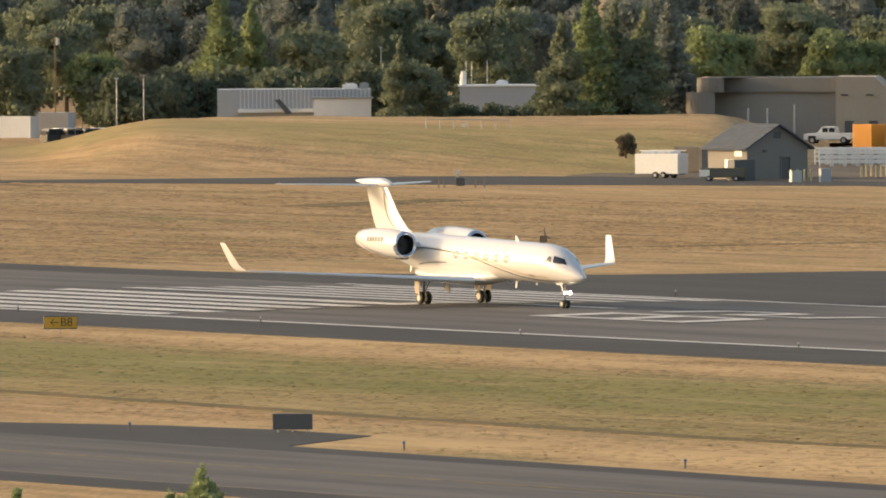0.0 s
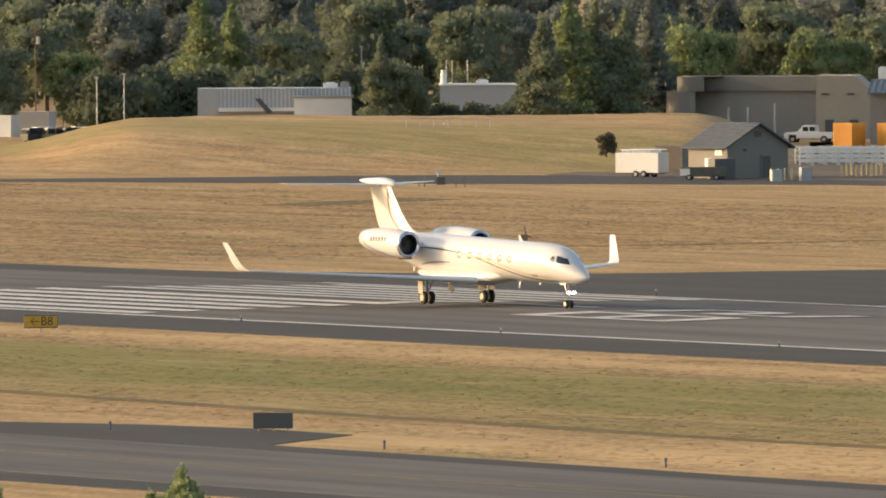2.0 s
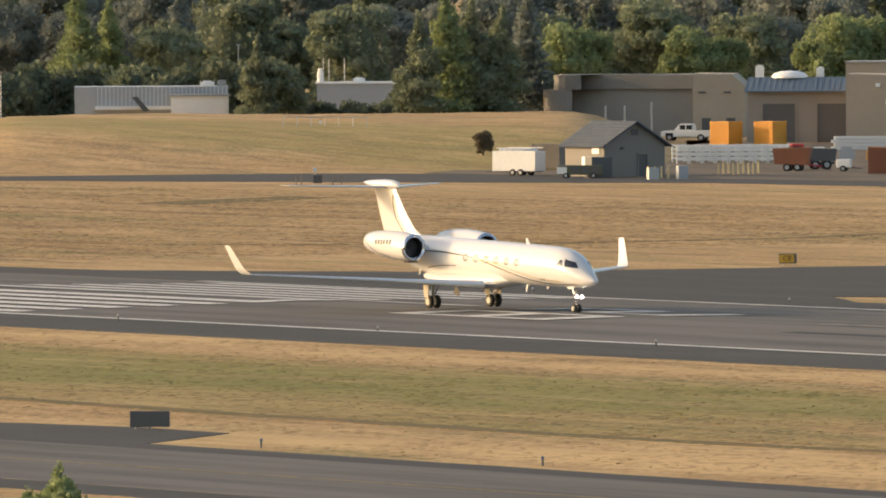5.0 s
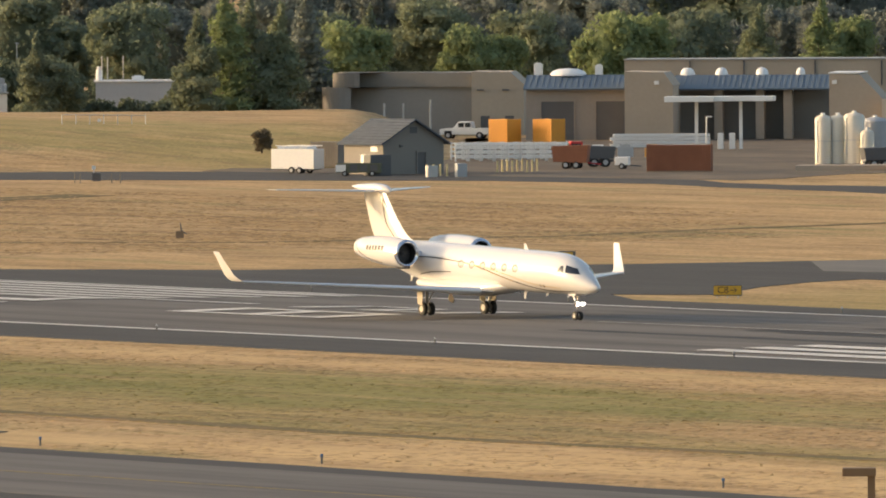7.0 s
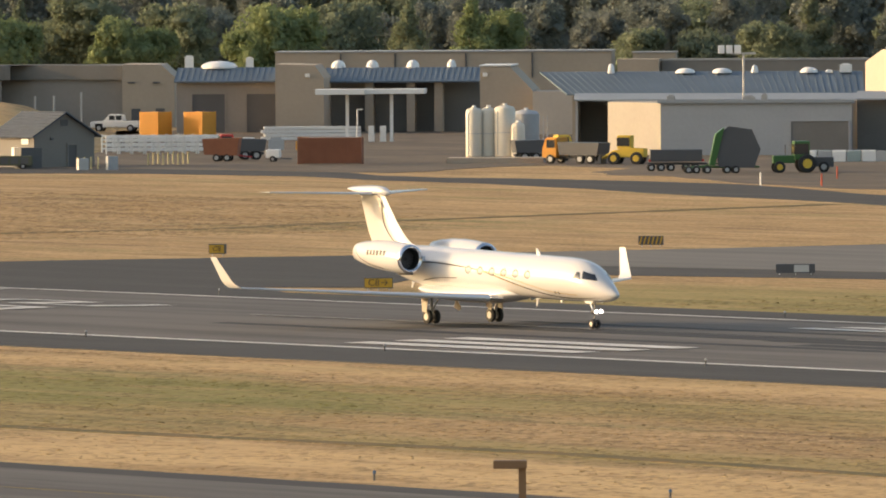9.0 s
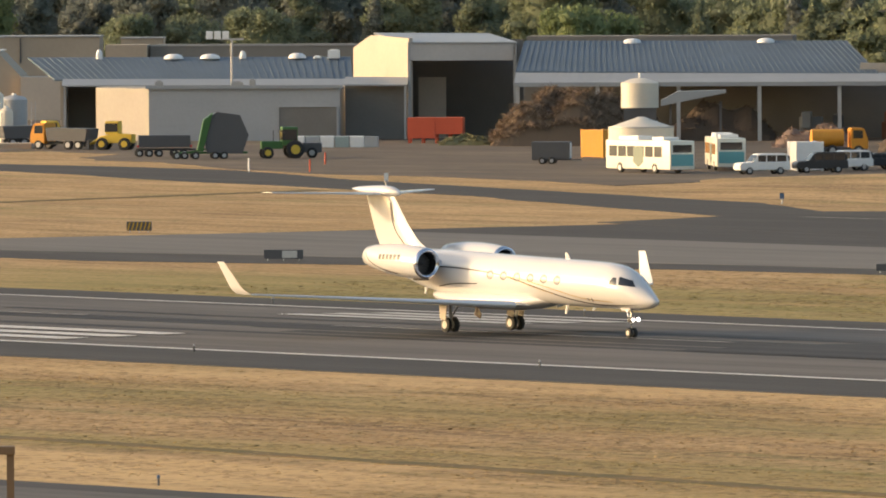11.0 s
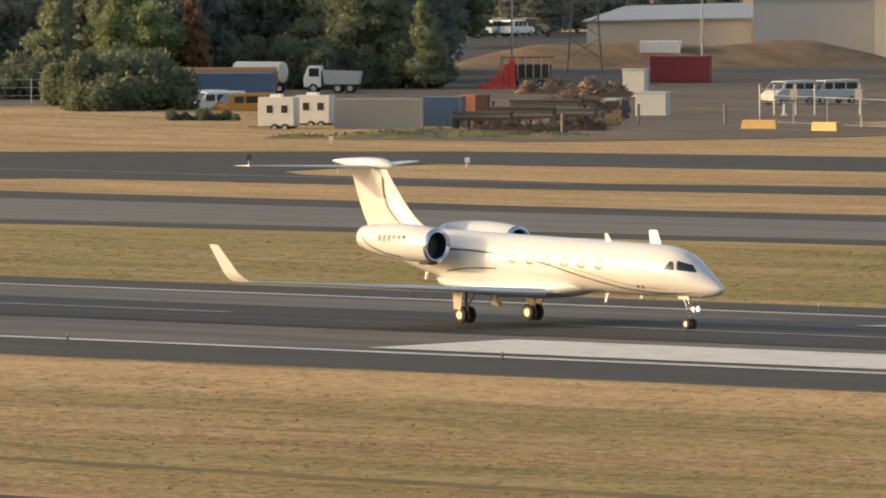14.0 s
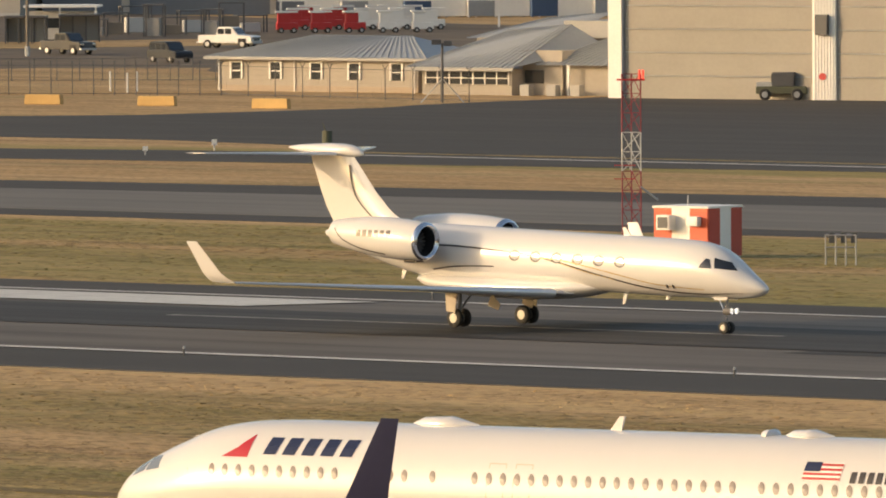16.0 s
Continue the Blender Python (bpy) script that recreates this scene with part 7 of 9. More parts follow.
    scatter_pile("weed_pile", "low heap of green garden cuttings", "cuttings", spot(53.977, 1233), 6, 3, 1.2, CUTTINGS, 6, 260, 0.2, 1.5)
    scatter_pile("scrap_heap", "orange-red heap of machine parts under the shed", "scrap heap", spot(52.429, 1215), 9, 4, 2.6, SCRAP, 31, 600, 0.1, 3.0)
    scatter_pile("soil_heap", "low dark heap of soil and roots", "soil heap", spot(52.878, 1249), 12, 5, 4.4, SOIL, 32, 500, 0.12, 2.0)
    v = thing("pipe_bundle", "bundle of pale pipes leaning on the heap", "pipes", spot(53.852, 1306, 10))
    for k in range(5): part("pipe", T(((-2.2, -0.4 + 0.2 * k, 0.3 + 0.05 * k), (2.2, -0.4 + 0.2 * k, 1.7), 0.1)), WHITE, v)
    box_trailer(spot(53.613, 1149, 175), DARKSTEEL, "black enclosed trailer on gravel", 3.4, 2.0, 1.9)
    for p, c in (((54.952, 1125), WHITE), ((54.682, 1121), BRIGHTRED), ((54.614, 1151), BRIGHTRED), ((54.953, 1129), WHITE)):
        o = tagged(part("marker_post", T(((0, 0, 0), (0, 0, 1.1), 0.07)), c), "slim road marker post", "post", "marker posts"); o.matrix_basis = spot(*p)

def bus_yard():
    t = thing("raised_tank", "white tank on a dark support tower", "tank", spot(53.221, 1200)); part("shell", lathe(bmesh.new(), [(4.1, 1.75), (6.4, 1.75), (6.75, 0.9), (6.85, 0.2)], (0, 0, 0), (0, 0, 1), 26), TANKW, t, smooth=True)
    part("support", B((-1.5, 1.5, -1.5, 1.5, 0, 4.1)), DARKSTEEL, t); part("vent_pipe", T(((0, 0, 6.8), (0, 0, 7.3), 0.12)), WHITE, t)
    t = thing("squat_tank", "wide pale steel tank with a low cone roof", "tank", spot(53.216, 1130)); part("shell", lathe(bmesh.new(), [(0, 2.85), (3.6, 2.85), (4.3, 0.8), (4.5, 0.3)], (0, 0, 0), (0, 0, 1), 28), TANKW, t, smooth=True)
    part("rim", lathe(bmesh.new(), [(3.55, 2.9), (3.68, 2.9)], (0, 0, 0), (0, 0, 1), 28, cap=False), STEEL, t)
    t = thing("loading_ramp", "pale sloping conveyor ramp", "ramp", spot(53.129, 1190)); bm = bmesh.new(); prism(bm, [(0, 4.4), (6.0, 5.6), (6.0, 5.85), (1.6, 5.75), (0, 4.9)], 0, 2.5); part("deck", bm, LIGHTROOF, t)
    for x in (0.8, 5.4): part("leg", B((x, x + 0.2, 1, 1.2, 0, 4.8)), DARKSTEEL, t)
    container(spot(53.383, 1174, -60), ORANGE, "orange container end by the tank", 4.0)
    bus(spot(53.177, 1111, -58), "cream shuttle bus with teal rear panel"); bus(spot(52.845, 1122, -84), "second cream shuttle bus parked behind"); 
    suv(spot(52.684, 1104, 200), WHITE, "white utility car parked near buses"); suv(spot(52.427, 1109, 195), CARGREY, "dark parked car in a row"); suv(spot(52.315, 1116, 205), WHITE, "white utility car parked in row"); suv(spot(52.175, 1119, 200), CARGREY, "dark parked car in a row", 1.5); suv(spot(52.060, 1121, 200), WHITE, "white utility car beside the tank")
    container(spot(52.490, 1116, -75), WHITE, "white box container in the car row", 3.0)
    flat_truck(spot(52.344, 1181, 8), ORANGE, ORANGE, "orange tank truck behind cars", True, 5.2)
    t = thing("fuel_tank", "long white horizontal fuel tank with stains", "tank", spot(51.820, 1109, -14)); part("shell", lathe(bmesh.new(), [(-3.9, 0.5), (-3.85, 1.3), (3.8, 1.3), (3.9, 0.5)], (0, 0, 1.45), (1, 0, 0), 28), STAINED, t, smooth=True)
    part("end_ring", lathe(bmesh.new(), [(-3.9, 1.33), (-3.7, 1.33)], (0, 0, 1.45), (1, 0, 0), 28, cap=False), RUST, t, "red rim")
    for x in (-2.6, 2.6): part("saddle", B((x - 0.2, x + 0.2, -1.0, 1.0, 0, 0.5)), DARKSTEEL, t)
    part("manhole", T(((-3.0, 0, 2.7), (-3.0, 0, 3.0), 0.35)), BRIGHTRED, t)
    t = thing("skip_bin", "yellow steel roll-off bin", "bin", spot(51.041, 1104, -10)); bm = bmesh.new(); prism(bm, [(-2.7, 0.12), (2.4, 0.12), (2.6, 1.55), (-2.75, 1.55)], -1.1, 1.1); part("tub", bm, YELLOW, t)
    for x in (-2.4, -0.9, 0.6, 2.1): part("rib", B((x, x + 0.12, -1.18, -1.1, 0.15, 1.5)), YELLOW, t)
    part("runner", B((-2.5, 2.5, -0.9, -0.7, 0, 0.12), (-2.5, 2.5, 0.7, 0.9, 0, 0.12)), DARKSTEEL, t)
    excavator(spot(51.203, 1124, 4))
    scatter_pile("soil_heap", "dark heap of soil behind the tank", "soil heap", spot(51.914, 1179), 11, 6, 4.6, SOIL, 8, 500, 0.12)
    flat_truck(spot(51.664, 1223, 176), RED, RED, "red flatbed truck by the fence", L=6.0)
    for p, h in (((51.73, 1200), 14), ((51.445, 1200), 15), ((51.075, 1195), 9.2), ((51.09, 1188), 7.6), ((52.12, 1270), 13)):
        o = thing("utility_pole", "tall weathered wooden utility pole", "pole", spot(*p), "utility poles"); part("pole", T(((0, 0, 0), (0, 0, h), 0.17, 0.12)), WOODGREY, o)
        if h < 9.5: part("lamp_head", B((-0.2, 0.3, -0.15, 0.15, h, h + 0.2)), WHITE, o)
        else: part("crossarm", B((-1.0, 1.0, -0.07, 0.07, h - 0.8, h - 0.65)), WOODGREY, o)
    f = thing("slope_fence", "old wire fence running down a slope", "fence", spot(51.792, 1150))
    pts = [(-3, 5.2), (0, 5.3), (3.2, 4.9), (6.5, 4.1), (9, 3.0), (11.5, 2.0)]
    for (x0, z0), (x1, z1) in zip(pts, pts[1:]): part("rail", T(((x0, 0, z0), (x1, 0, z1), 0.05)), WOODGREY, f)
    for x, z in pts: part("post", T(((x, 0, 0), (x, 0, z), 0.05)), WOODGREY, f)
    bm = bmesh.new()
    for k in range(30):
        x = -3 + 14.5 * k / 29; z = float(np.interp(x, [p[0] for p in pts], [p[1] for p in pts])); tube(bm, (x, 0, 0.3), (x, 0, z), 0.01, n=4)
    tagged(part("wire_mesh", bm, DARKSTEEL, f), kind="stuff")
    f = thing("wire_fence", "wire fence below the woods", "fence", spot(50.832, 1134))
    for k in range(7): part("post", T(((2.9 * k, 0, 0), (2.9 * k, 0, 2.2), 0.05)), STEEL, f)
    for z in (0.7, 1.4, 2.1): part("wire", T(((0, 0, z), (17.4, 0, z), 0.02), n=5), STEEL, f)
    scatter_pile("scrap_heap", "low grey heap of stone below trees", "stone heap", spot(50.732, 1111), 7, 3, 0.9, SOIL, 9, 100, 0.2)

def storage():
    t = thing("tanker_trailer", "brown dusty tanker trailer", "trailer", spot(49.556, 1155, -3)); part("barrel", lathe(bmesh.new(), [(-5.2, 0.4), (-5.1, 0.95), (5.0, 0.95), (5.1, 0.4)], (0, 0, 1.75), (1, 0, 0), 20), BROWNPAINT, t, smooth=True); axle_wheels(t, (-3.8, -2.7, 3.6), 1.1, 0.48); part("chassis", B((-5, 5, -0.4, 0.4, 0.6, 0.85)), DARKSTEEL, t)
    t = thing("tanker_trailer", "pale brown tanker behind another", "trailer", spot(49.381, 1171, -30)); part("barrel", lathe(bmesh.new(), [(-2.5, 0.4), (-2.4, 0.95), (2.4, 0.95), (2.5, 0.4)], (0, 0, 1.95), (1, 0, 0), 20), TANKW, t, smooth=True); axle_wheels(t, (-1.5, 1.5), 1.1, 0.48)
    container(spot(49.493, 1136, -3), BLUE, "dark blue flatbed load", 7.0, "blue_trailer")
    van(spot(49.663, 1087, 215), WHITE, "white van parked under the trees"); van(spot(49.588, 1082, 215), WHITE, "second white van parked under trees"); van(spot(49.456, 1074, 210), ORANGE, "orange van beside white truck")
    for az, d, L, h, lab in ((49.299, 1028, 2.9, 2.75, "white box body parked in storage"), (49.139, 1037, 2.8, 2.7, "white box body with a tall roof")):
        v = box_trailer(spot(az, d, -14), WHITEGREY, lab, L, h, 2.0)
        for x in (-0.5, 0.7): part("window", B((x - 0.25, x + 0.25, -1.03, -1.0, 1.5, 2.1)), GLASS, v, "small dark window")
        part("roof_vent", B((-0.6, 0.3, -0.5, 0.4, h, h + 0.22), bevel=0.04), WHITE, v)
    flat_truck(spot(49.063, 1170, 175), WHITE, GREYWALL, "white lorry behind the containers", L=5.0)
    container(spot(48.856, 1029, -4), CONTGREY, "grey corrugated shipping container", 7.0); container(spot(48.571, 1035, -10), BLUE, "blue shipping container with open shade", 3.2)
    o = container(spot(48.443, 1042, -30), RUST, "rusty orange steel crate in clutter", 1.9, "steel_crate")
    rng = random.Random(8)
    # Two-box stacks standing for scrap and timber, not crates
    for k in range(34):
        w, d, h = rng.uniform(0.3, 1.3), rng.uniform(0.3, 0.8), rng.uniform(0.3, 1.3)
        bm = B((-w, w, -d, d, 0, h * 0.5), (-w * 0.7, w * 0.8, -d * 0.8, d * 0.7, h * 0.5, h), bevel=0.04)
        o = tagged(part("storage_crate", bm, rng.choice((WOOD, DARKSTEEL, BROWNPAINT, DARKSTEEL, SOIL))), "dark stack of scrap and timber", "crate", "scrap crates"); o.matrix_basis = spot(48.498 - 0.022 * k, 1042 + rng.uniform(-14, 60), rng.uniform(-40, 40))
    for k in range(14):
        o = tagged(part("timber_pile", B((-1.5, 1.5, -0.6, 0.6, 0, 0.5), (-1.4, 1.3, -0.5, 0.5, 0.5, 0.8), bevel=0.03), (WOOD, SOIL, ORANGE, SOIL, WOODGREY)[k % 5]), "low pile of brown timber", "timber", "timber piles"); o.matrix_basis = spot(49.136 - 0.045 * k, 1066 + 9 * (k % 4), rng.uniform(-20, 20), 0)
    for p, L, h, mt, sd in (((48.25, 1020), 8.0, 0.9, SOIL, 41), ((47.99, 1026), 5.0, 1.2, SOIL, 42), ((48.02, 1085), 8.0, 1.8, SOIL, 43), ((48.783, 1081), 10.0, 1.3, SOIL, 44)):
        scatter_pile("scrap_heap", "dark heap of tangled scrap and timber", "scrap heap", spot(*p), L, 4, h, mt, sd, 700, 0.07, 6.0)
    rb = None
    for r in range(2):
        for c in range(6):
            for lvl in range(1 + c * 4 // 5):
                m = spot(48.402, 1186 + 1.2 * r, 0) @ pose(0.56 * c, 0.4 * r, 0.56 * lvl, 0, 0, 4 * (lvl % 2))
                if rb is None:
                    rb = thing("plastic_barrier", "bright red plastic barrier in a stepped stack", "barrier", m, "stacked red barriers")
                    bm = bmesh.new(); prism(bm, [(-0.27, 0.06), (0.27, 0.06), (0.27, 0.3), (0.2, 0.38), (0.18, 0.55), (-0.18, 0.55), (-0.2, 0.38), (-0.27, 0.3)], -0.55, 0.55); part("shell", bm, BARRIERRED, rb)
                    for y in (-0.4, 0.25): part("foot", B((-0.26, 0.26, y, y + 0.15, 0, 0.07)), BARRIERRED, rb)
                else: copy_thing(rb, m)
    v = thing("slatted_trailer", "grey slat-sided trailer beside red barriers", "trailer", spot(48.20, 1190, -3))
    part("deck", B((-2.4, 2.4, -1.1, 1.1, 0.75, 0.95)), WOODGREY, v); part("headboard", B((-2.4, -2.3, -1.1, 1.1, 0.95, 2.9)), WOODGREY, v); part("top_rail", B((-2.4, 2.5, -1.12, -1.04, 2.75, 2.9)), RUST, v)
    for k in range(7): part("stake", B((-2.3 + 0.72 * k, -2.22 + 0.72 * k, -1.12, -1.04, 0.95, 2.8)), WHITEGREY, v)
    part("load", B((-2.0, 2.2, -0.8, 0.9, 0.95, 2.2), bevel=0.1), SOIL, v)
    axle_wheels(v, (-1.2, 1.3), 1.1, 0.4, 0.25)
    # long stacks of dark sleepers on blocks
    for az, d, n, L in ((48.40, 1030, 3, 4.6), (48.22, 1034, 4, 5.0), (48.02, 1040, 3, 4.4), (48.12, 1060, 4, 5.6)):
        v = thing("sleeper_stack", "stack of dark weathered timber sleepers on blocks", "timber stack", spot(az, d, -6), "sleeper stacks")
        for k in range(6): part("block", B((-L / 2 + k * L / 5.4, -L / 2 + k * L / 5.4 + 0.4, -0.8, 0.8, 0, 0.75), bevel=0.04), WOODGREY if k % 2 else SOIL, v)
        for r in range(n):
            for k in range(4): part("sleeper", B((-L / 2 - 0.1 * (r % 2), L / 2 + 0.12 * (k % 2), -0.8 + 0.4 * k, -0.46 + 0.4 * k, 0.75 + 0.26 * r, 0.98 + 0.26 * r)), (SOIL, WOODGREY, DARKSTEEL)[(r + k) % 3], v)
    # pipes and poles stacked before the warehouse
    for q, (az, d, L, n) in enumerate(((46.14, 1244, 6.5, 3), (45.98, 1240, 5.5, 2), (45.80, 1248, 6.0, 3), (45.60, 1240, 6.5, 2), (45.40, 1246, 6.0, 3), (45.22, 1242, 5.0, 2))):
        v = thing("pipe_rack", "low rack of long grey pipes and poles", "pipe rack", spot(az, d, 6 - 4 * (q % 3)), "pipe racks")
        for x in (-L * 0.35, L * 0.35):
            for y in (-0.6, 0.5): part("upright", B((x, x + 0.1, y, y + 0.1, 0, 0.5 + 0.42 * n)), WOODGREY, v)
        for r in range(n):
            for k in range(4): part("pipe", T(((-L / 2 - 0.3 * (k % 2), -0.45 + 0.26 * k, 0.35 + 0.42 * r), (L / 2 - 0.5 * (k % 3), -0.45 + 0.26 * k, 0.4 + 0.42 * r), 0.12), n=8), (STEEL, WHITEGREY, WOODGREY)[(r + k + q) % 3], v)
    scatter_pile("brush_heap", "low heap of pale dry brush beside pipe racks", "brush heap", spot(45.72, 1226), 7, 3, 1.5, TWIGS, 24, 700, 0.08, 5.0)
    for k in range(8):
        o = tagged(part("timber_post", T(((0, 0, 0), (0, 0, 1.3 + 0.3 * (k % 3)), 0.09)), WHITEGREY), "pale upright post among pipe racks", "post", "rack posts"); o.matrix_basis = spot(46.30 - 0.13 * k, 1226 + 5 * (k % 2))
    container(spot(47.521, 1208, -4), DARKRED, "dark red container in storage yard", 5.6); container(spot(47.608, 1290, -4), WHITE, "white container behind red one", 4.0)
    for p, w, h in (((47.646, 1077), 1.3, 1.9), ((47.721, 1150), 1.0, 2.4), ((47.821, 1099), 0.5, 0.9)):
        o = tagged(part("site_cabin", B((-w, w, -0.9, 0.9, 0, h), (-w - 0.1, w + 0.1, -1.0, 1.0, h, h + 0.1), bevel=0.03), WHITEGREY), "pale grey site cabinet", "cabinet", "site cabinets"); o.matrix_basis = spot(*p, -12)
    scatter_pile("scrap_heap", "heap of mixed scrap and orange parts", "scrap heap", spot(47.896, 1143), 6.5, 3, 1.9, SCRAP, 21, 420, 0.2, 2.0)
    scatter_pile("brush_heap", "low heap of dry brush", "brush heap", spot(48.120, 1161), 6, 3, 1.6, TWIGS, 22, 500, 0.1, 4.0)
    scatter_pile("weed_strip", "strip of dry weeds along the storage yard", "weeds", spot(48.633, 1004, -4), 26, 2.5, 0.8, CUTTINGS, 23, 500, 0.14, 1.6)
    m = thing("lattice_mast", "dark steel lattice mast among yard clutter", "mast", spot(47.945, 1258))
    for x, y in ((-1.7, -1.7), (1.7, -1.7), (1.7, 1.7), (-1.7, 1.7)): part("leg", T(((x, y, 0), (x * 0.55, y * 0.55, 11), 0.08)), WOODGREY, m)
    for k in range(5): z = 1.5 + 2.1 * k; f = 1 - 0.45 * z / 11; part("brace", T(((-1.7 * f, -1.7 * f, z), (1.7 * f * 0.92, -1.7 * f * 0.92, z + 1.9), 0.05), ((1.7 * f, -1.7 * f, z), (-1.7 * f * 0.92, -1.7 * f * 0.92, z + 1.9), 0.05)), WOODGREY, m)
    for p, h in (((48.267, 1265), 9.5), ((47.426, 1280), 8)):
        o = thing("utility_pole", "slim grey pole in the storage yard", "pole", spot(*p)); part("pole", T(((0, 0, 0), (0, 0, h), 0.1)), STEEL, o); part("cap", T(((0, 0, h), (0, 0, h + 0.1), 0.14)), STEEL, o)
    for k in range(9): suv(spot(48.436 - 0.032 * k, 1395 + 6 * (k % 3), 60, 1.3), (WHITE, CARGREY, CARTAN)[k % 3], "parked car far behind the yard")
    van(spot(47.045, 1116, 228), WHITEGREY, "white van behind the gate"); van(spot(46.862, 1119, 222), WHITEGREY, "white van with tinted windows")
    pickup(spot(46.317, 1190, 152), WHITE, "white pickup truck on gravel"); pickup(spot(46.187, 1200, 150), WHITE, "white pickup truck parked behind another")
    box_trailer(spot(45.308, 1081, 182), WHITE, "small white box trailer", 2.4, 2.0, 1.8); pickup(spot(45.108, 1068, 172), CARTAN, "tan pickup truck towing a trailer")
    pickup(spot(44.488, 1127, -50), CARGREY, "dark pickup truck on the yard road"); suv(spot(44.037, 1095, -58), CARGREY, "dark car on the yard road"); pickup(spot(43.774, 1150, -28), WHITE, "white pickup truck by the office")
    for k in range(4):
        v = thing("glass_shelter", "dark framed glass shelter in storage", "shelter", spot(45.142 - 0.235 * k, 1172 + 5 * (k % 2), -8 + 10 * (k % 2)), "stored shelters")
        part("roof", B((-1.9, 1.9, -0.9, 0.9, 2.4, 2.6)), DARKSTEEL, v); part("back_pane", B((-1.8, 1.8, 0.8, 0.84, 0.2, 2.4)), SHELTERGLASS, v)
        for x in (-1.8, -0.6, 0.6, 1.8):
            for y in (-0.8, 0.7): part("post", B((x - 0.05, x + 0.05, y, y + 0.1, 0, 2.4)), DARKSTEEL, v)
        part("end_pane", B((-1.82, -1.78, -0.7, 0.7, 0.3, 2.3)), SHELTERGLASS, v)
    # Low two-box stacks standing for pipes and timber
    for k in range(26):
        w, d, h = rng.uniform(0.8, 2.6), rng.uniform(0.3, 0.8), rng.uniform(0.3, 1.0)
        o = tagged(part("storage_crate", B((-w, w, -d, d, 0, h * 0.55), (-w * 0.9, w * 0.8, -d * 0.7, d * 0.7, h * 0.55, h), bevel=0.04), rng.choice((DARKSTEEL, WOODGREY, WOODGREY, SOIL, SOIL, BROWNPAINT))), "low dark stack of pipes and timber", "crate", "pipe crates"); o.matrix_basis = spot(46.516 - 0.052 * k, 1165 + rng.uniform(-45, 25), rng.uniform(-15, 15))
    o = thing("yard_office", "pale site office with an open porch", "cabin", spot(44.588, 1191, -6)); part("body", B((-1.5, 4.5, 0, 3, 0, 2.6)), WHITEGREY, o); part("porch_roof", B((-1.8, 5.0, -2.2, 3.2, 3.0, 3.2)), WHITE, o)
    for x in (-1.6, 1.5, 4.8): part("post", B((x, x + 0.12, -2.1, -1.98, 0, 3.0)), WHITE, o)
    part("window", B((0.2, 1.4, -0.04, 0, 1.1, 2.0)), GLASS, o)
    for k in range(14):
        v = thing("baggage_tug" if k % 2 else "service_cart", "red service cart in a row" if k < 7 else "white service vehicle in a row", "cart", spot(43.52 - 0.05 * k, 1215 + 14 * (k % 3), 5))
        c = RED if k < 7 else WHITE
        part("body", B((-1.0, 1.0, -0.7, 0.7, 0.35, 1.0), (-0.9, 0.3, -0.65, 0.65, 1.0, 1.9), bevel=0.06), c, v); part("roof", B((-1.1, 1.0, -0.75, 0.75, 1.95, 2.1)), WHITE, v); axle_wheels(v, (-0.6, 0.6), 0.75, 0.28, 0.18)
    # Dark gantries over plain grey boxes, as yard clutter
    for k in range(9):
        v = thing("generator_set", "grey box under a dark steel gantry", "equipment", spot(44.36 - 0.085 * k, 1200 + 9 * (k % 3), 12 * (k % 3) - 10), "stored generator sets")
        w, h = 0.9 + 0.25 * (k % 3), 1.6 + 0.45 * (k % 4)
        for x in (-w, w):
            for y in (-0.6, 0.6): part("post", B((x - 0.06, x + 0.06, y - 0.06, y + 0.06, 0, h)), DARKSTEEL, v)
        part("deck", B((-w - 0.1, w + 0.1, -0.7, 0.7, h, h + 0.12)), DARKSTEEL, v)
        part("box", B((-w * 0.7, w * 0.6, -0.45, 0.45, 0.1, h * 0.6), bevel=0.05), (CONTGREY, WOODGREY, WHITEGREY)[k % 3], v)
    for k in range(10): container(spot(43.341 - 0.14 * k, 1290, 20 * (k % 2)), (WHITE, GREYWALL, WHITE, BLUE)[k % 4], "pale container in the far freight row", 4.5)
    for k in range(2):
        bm = B((-5, 5, -1.3, 1.3, 2.6, 2.85), (-4.8, -4.6, -1.2, -1.0, 0, 2.6), (4.6, 4.8, -1.2, -1.0, 0, 2.6), (-4.8, -4.6, 1.0, 1.2, 0, 2.6), (4.6, 4.8, 1.0, 1.2, 0, 2.6))
        o = tagged(part("cart_canopy", bm, WHITE), "long white cart canopy", "canopy", "cart canopies"); o.matrix_basis = spot(43.33 - 0.53 * k, 1238)

